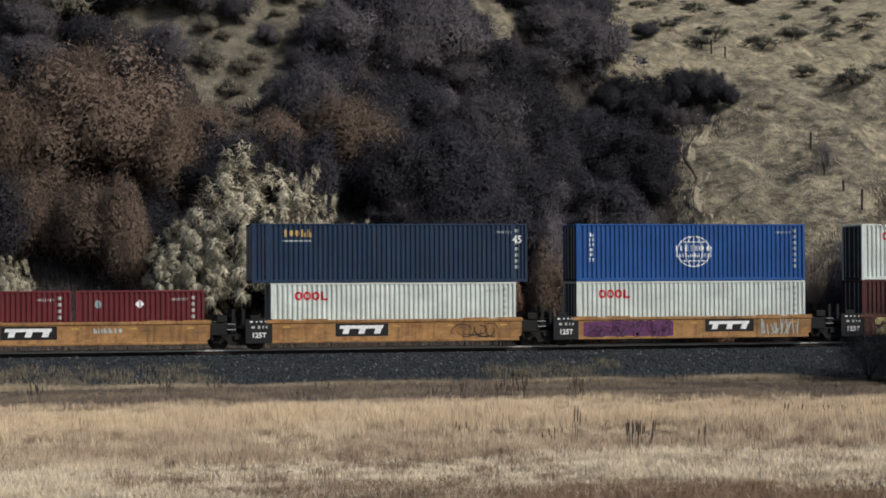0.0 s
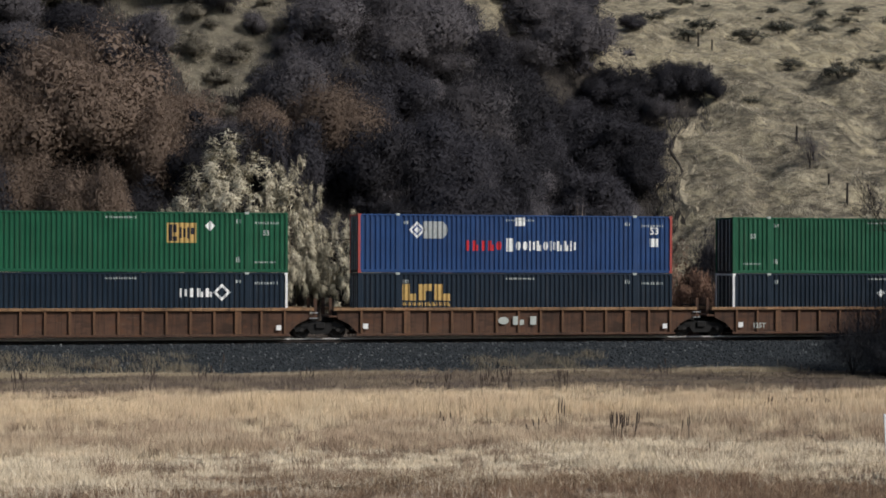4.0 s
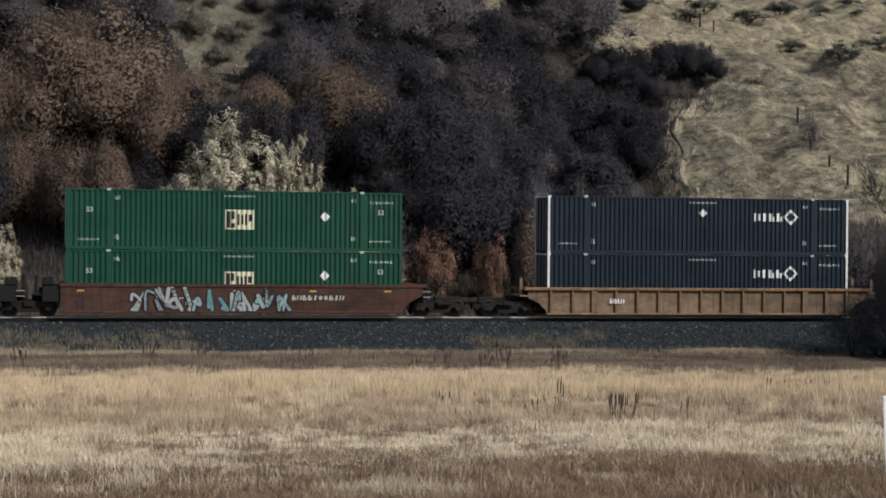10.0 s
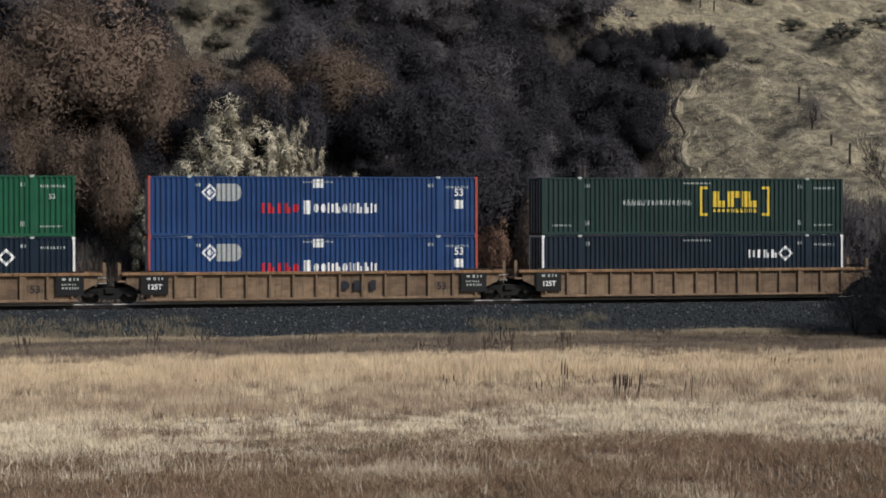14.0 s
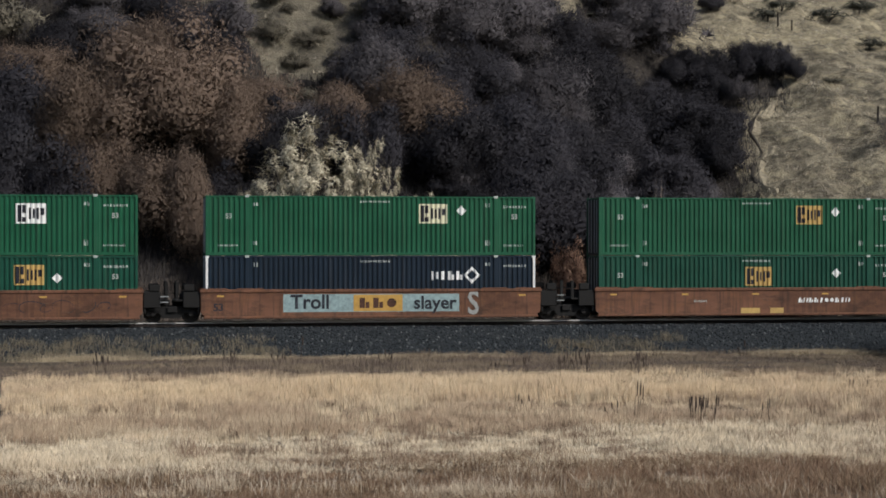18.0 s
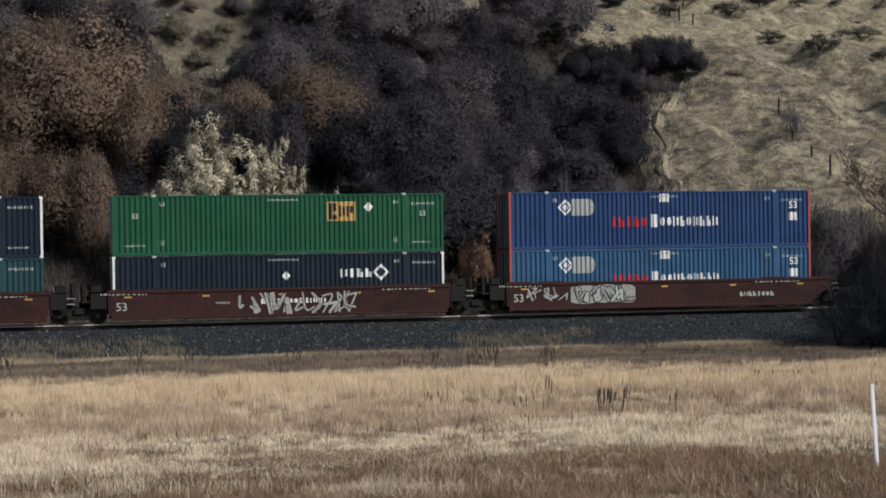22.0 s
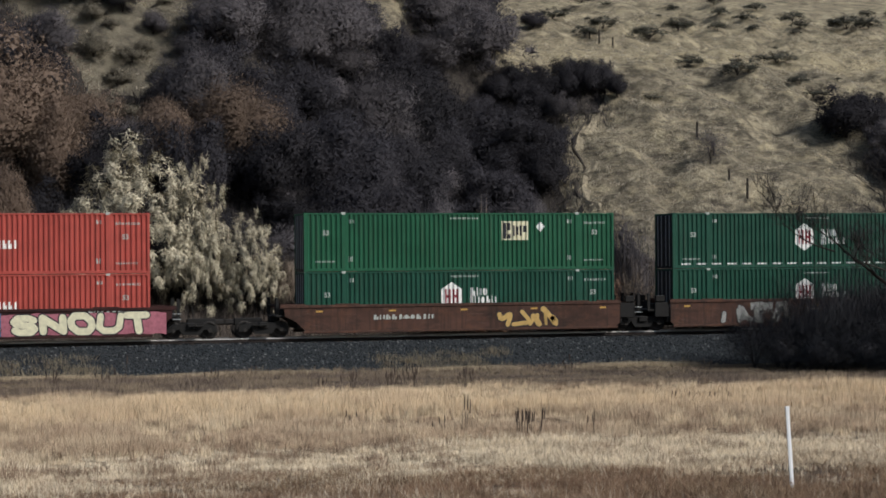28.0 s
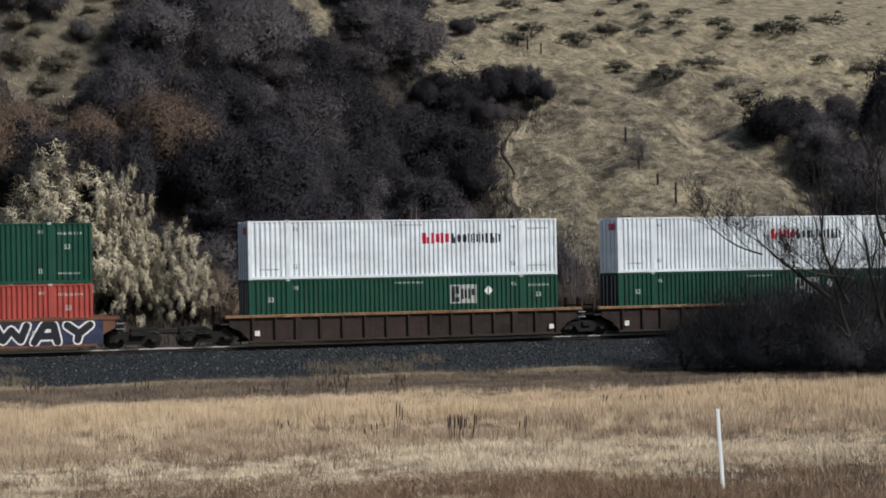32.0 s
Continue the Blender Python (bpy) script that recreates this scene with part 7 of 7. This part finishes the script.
def bare_tree(x, y, stems, seed, label, thick=0.15):
    """A leafless tree: stems and long limbs that fork into fine twigs. Each stem: start, heading and rise in degrees, length, bend of the rise."""
    r = random.Random(seed)
    tree = thing("bare_tree", label, "tree", at=(x, y, height(x, y) - 0.1))
    tips = []

    def bough(p, d, length, girth, depth, store, bend=0.0):
        pts, rad = [p.copy()], [girth]
        steps = 7 if depth == 0 else 4
        for k in range(steps):
            d = (d + Vector((r.uniform(-0.16, 0.16), r.uniform(-0.16, 0.16), bend / steps + r.uniform(-0.10, 0.14)))).normalized()
            p = p + d * length / steps
            pts.append(p.copy())
            rad.append(max(0.009, girth * (1 - 0.78 * (k + 1) / steps)))
        v, f = tube(pts, rad, 6 if depth < 2 else 4)
        b = len(store[0])
        store[0].extend(v)
        store[1].extend(tuple(b + j for j in g) for g in f)
        if depth == 3:
            tips.append((pts[-1], d))
            return
        for k in range((9, 5, 4)[depth]):
            i = min(steps, 1 + int((steps - 0.01) * (k + 1) / (9, 5, 4)[depth] * 0.95))
            side = Vector((r.uniform(-1, 1), r.uniform(-0.8, 0.8), r.uniform(-0.15, 1.1))).normalized()
            bough(pts[i].copy(), (d * 0.75 + side).normalized(), length * r.uniform(0.20, 0.42) + 0.25, rad[i] * r.uniform(0.45, 0.7), depth + 1, store)

    for start, heading, rise, length, share, bend in stems:
        store = ([], [])
        a, e = radians(heading), radians(rise)
        bough(Vector(start), Vector((math.cos(a) * math.cos(e), math.sin(a) * math.cos(e), math.sin(e))), length, thick * share, 0, store, bend)
        part_mesh("limb", mesh_of("limb", *store, BARK), tree, label="dark forking limb")
    q = np.random.RandomState(seed)
    n = len(tips) * 7
    pick = q.randint(0, len(tips), n)
    p = np.array([tuple(t[0]) for t in tips])[pick] + q.normal(0, 0.12, (n, 3))
    w = np.array([tuple(t[1]) for t in tips])[pick] + q.normal(0, 0.5, (n, 3))
    w /= np.linalg.norm(w, axis=1)[:, None]
    sd = np.cross(w, q.normal(0, 1, (n, 3)))
    sd /= np.linalg.norm(sd, axis=1)[:, None]
    v = np.stack([p - sd * 0.005, p + sd * 0.005, p + w * q.uniform(0.2, 0.6, n)[:, None]], 1).reshape(-1, 3)
    part_mesh("crown", soup("crown", v, np.arange(3 * n).reshape(-1, 3), HAZE), tree, label="haze of fine bare twigs")
    return tree


tx, ty = bearing(30.4, 86.5)
bare_tree(tx, ty, (((0, 0, 0), 200, 62, 4.4, 1.0, 0.0), ((-1.6, 0, 3.7), 172, 40, 4.9, 0.62, -0.55), ((-0.5, 0.2, 3.4), 190, 62, 6.6, 0.62, -0.5), ((-0.7, -0.3, 4.6), 185, 3, 3.6, 0.5, -0.1), ((-5.0, -0.1, 5.7), 165, 8, 3.4, 0.30, 0.5)),
          5, "leafless dark tree with long low limbs before the track")
bare_tree(tx + 1.9, ty + 0.6, (((0, 0, 0), 100, 84, 6.8, 1.15, 0.0), ((-0.1, 0, 6.0), 165, 62, 4.4, 0.62, 0.8), ((0, 0, 6.6), 110, 78, 4.0, 0.55, 0.2), ((0.1, 0, 4.4), 15, 45, 4.6, 0.5, 0.6)),
          12, "tall leafless dark tree before the track")
bare_tree(tx + 5.6, ty - 0.6, (((0, 0, 0), 120, 80, 7.4, 1.2, 0.0), ((0.1, 0, 4.0), 170, 45, 4.4, 0.5, 0.5), ((0, 0, 5.6), 20, 55, 4.2, 0.5, 0.3)),
          8, "leafless dark tree at the end of the thicket")
CLOSE_THICKET = (
        (26.0, 89.5, 2.6, 1.5), (26.8, 90.0, 3.2, 2.0), (27.5, 90.5, 3.4, 2.6), (28.1, 90.0, 3.8, 3.0), (28.8, 91.0, 4.2, 3.4),
        (29.5, 90.5, 4.2, 3.6), (30.2, 91.5, 4.4, 3.8), (31.0, 92.0, 4.6, 4.0), (31.8, 92.5, 4.8, 4.2), (32.7, 93.0, 5.0, 4.4),
        (27.2, 87.5, 3.0, 1.6), (28.3, 87.5, 3.6, 2.0), (29.2, 87.5, 3.8, 2.2), (30.1, 88.0, 4.0, 2.6), (31.1, 88.5, 4.2, 2.6),
        (32.2, 89.0, 4.4, 2.8), (29.8, 85.5, 3.4, 1.7), (31.6, 86.0, 3.8, 2.0))
LOOSE_THICKET = (
        (24.9, 91.0, 3.6, 3.2), (25.6, 91.5, 4.4, 4.2), (26.3, 90.5, 4.6, 4.6), (27.0, 91.5, 4.8, 5.2), (27.7, 90.5, 5.0, 5.0),
        (28.5, 92.0, 5.2, 5.6), (29.3, 91.0, 5.2, 5.4), (30.2, 92.5, 5.6, 5.8), (31.2, 93.0, 5.8, 6.6), (32.2, 93.5, 5.8, 7.2),
        (33.2, 94.0, 5.8, 7.4))
for i, (az, r, wide, tall) in enumerate(CLOSE_THICKET + LOOSE_THICKET):
    x, y = bearing(az, r)
    y = min(y, 82.0)
    ob = grow("bare_thicket" if i < 18 else "twig_haze", i % 3, x, y, wide, tall * (1.3 if i < 18 else 1.0), 1.1 * i)
    tagged(ob, "dark leafless thicket beside the track" if i < 18 else "grey leafless shrub rising out of the thicket", "shrub", "thicket before the track")


def fence_posts():
    wood = plain("weathered post timber", (0.030, 0.025, 0.022), 0.95, vary=0.3)
    for i, (az, el, tall) in enumerate(((20.05, 6.95, 1.2), (20.35, 6.8, 1.45), (20.77, 6.6, 1.1), (13.0, 7.65, 1.1), (14.4, 7.6, 1.0), (23.35, 3.75, 1.2), (23.85, 3.2, 1.2), (24.32, 2.5, 0.85), (24.87, 1.82, 1.5))):
        x, y, z, r = ground_at(az, el)
        post = thing("fence_post", "dark weathered leaning timber fence post", "fence post", "fence posts on the hill", (x, y, z - 0.1))
        n = 7
        v, f = tube([(0, 0, 0), (0.01, 0, tall * 0.5), (0.03 * (i % 3 - 1), 0.02, tall), (0.03 * (i % 3 - 1), 0.02, tall + 0.04)], [0.085, 0.08, 0.078, 0.05], n)
        part_mesh("shaft", mesh_of("shaft", v, f, wood), post)


fence_posts()


def marker_post():
    x, y = bearing(26.15, 43.0)
    z = height(x, y)
    post = thing("marker_post", "thin white plastic marker post in the grass", "marker post", at=(x, y, z))
    post.rotation_euler = (0, radians(-3.4), 0)
    m = plain("white post plastic", (0.80, 0.82, 0.84), 0.45, vary=0.04)
    v, f = prism([(-0.012, -0.045), (0.012, -0.045), (0.02, 0.0), (0.012, 0.045), (-0.012, 0.045), (-0.02, 0.0)], -0.2, 1.82)
    v = [(b, a, c) for c, a, b in v]
    part_mesh("blade", mesh_of("blade", v, [g[::-1] for g in f], m), post)
    box("cap", post, (0, 0, 1.80), (0.10, 0.05, 0.09), m, 0.01)


marker_post()


def dry_weeds():
    """Dark dead stalks that stand out of the grass."""
    stalk = strands("dead dark stalks", [(0.030, 0.022, 0.020), (0.060, 0.045, 0.038), (0.10, 0.075, 0.060)])
    near_spots = [
        (18.15, 55, 16, 0.85, 0.45), (17.65, 55.2, 3, 0.85, 0.2), (19.8, 55.5, 3, 0.8, 0.3), (16.0, 55.5, 3, 1.3, 0.15), (15.3, 56, 3, 0.7, 0.2),
        (12.6, 58, 3, 0.6, 0.3), (22.6, 68, 5, 0.45, 0.6), (24.0, 68, 5, 0.45, 0.6)]
    bank_spots = [
        (14.35, 75.5, 8, 1.0, 0.3), (13.75, 75.5, 7, 0.9, 0.3), (16.1, 75.5, 8, 0.85, 0.3), (12.4, 76, 5, 0.7, 0.4), (11.7, 76, 5, 0.6, 0.4),
        (-0.6, 76, 7, 0.9, 0.3), (5.57, 85.2, 1, 1.0, 0.1), (1.7, 84.9, 1, 0.9, 0.1), (2.15, 84.9, 1, 0.95, 0.1), (19.3, 86.5, 2, 0.9, 0.3),
        (9.6, 85.2, 2, 0.8, 0.4), (23.5, 88.0, 2, 0.9, 0.4), (5.0, 80, 5, 0.8, 0.4), (3.4, 79.5, 5, 0.7, 0.4), (8.2, 80, 5, 0.7, 0.4)]
    for i, (az, r, n, tall, wide) in enumerate(near_spots + bank_spots):
        q = random.Random(400 + i)
        x, y = bearing(az, r)
        weed = thing("dead_weed", "dark dead weed stalks standing in dry grass", "weed", "dead weeds of the field", (x, y, height(x, y)))
        for k in range(n):
            dx, dy, h = q.uniform(-wide, wide), q.uniform(-0.3, 0.3), tall * q.uniform(0.6, 1.1)
            lx = q.uniform(-0.12, 0.12)
            v, f = tube([(dx, dy, 0), (dx + lx * 0.4, dy, h * 0.6), (dx + lx, dy, h * 0.62), (dx + lx * 1.1, dy, h * 0.85), (dx + lx * 1.2, dy, h)], [t * r / 75 for t in (0.010, 0.010, 0.024, 0.028, 0.008)], 5)
            part_mesh("stalk", mesh_of("stalk", v, f, stalk), weed)


dry_weeds()


# ---- motion ----
def motions():
    """The train rolls along the track towards -x; its wheels turn."""
    for ob, at, z in RIDES:
        walk(ob, [(i / 2, pose(at - s, TRACK, z)) for i, s in enumerate(TRAVEL)])
    lead = wheelsets[0]
    rows = []
    for k in range(int(32 * FPS) + 1):
        t = k / FPS
        gone = float(np.interp(t, np.arange(len(TRAVEL)) / 2, TRAVEL))
        rows.append((t, pose(0, 0, 0, 0, -math.degrees(gone / WHEEL_R), 0)))
    walk(lead, rows)
    for ws in wheelsets[1:]:
        ws.rotation_mode = "QUATERNION"
        ws.animation_data_create()
        ws.animation_data.action = lead.animation_data.action
        ws.animation_data.action_slot = lead.animation_data.action_slot


motions()
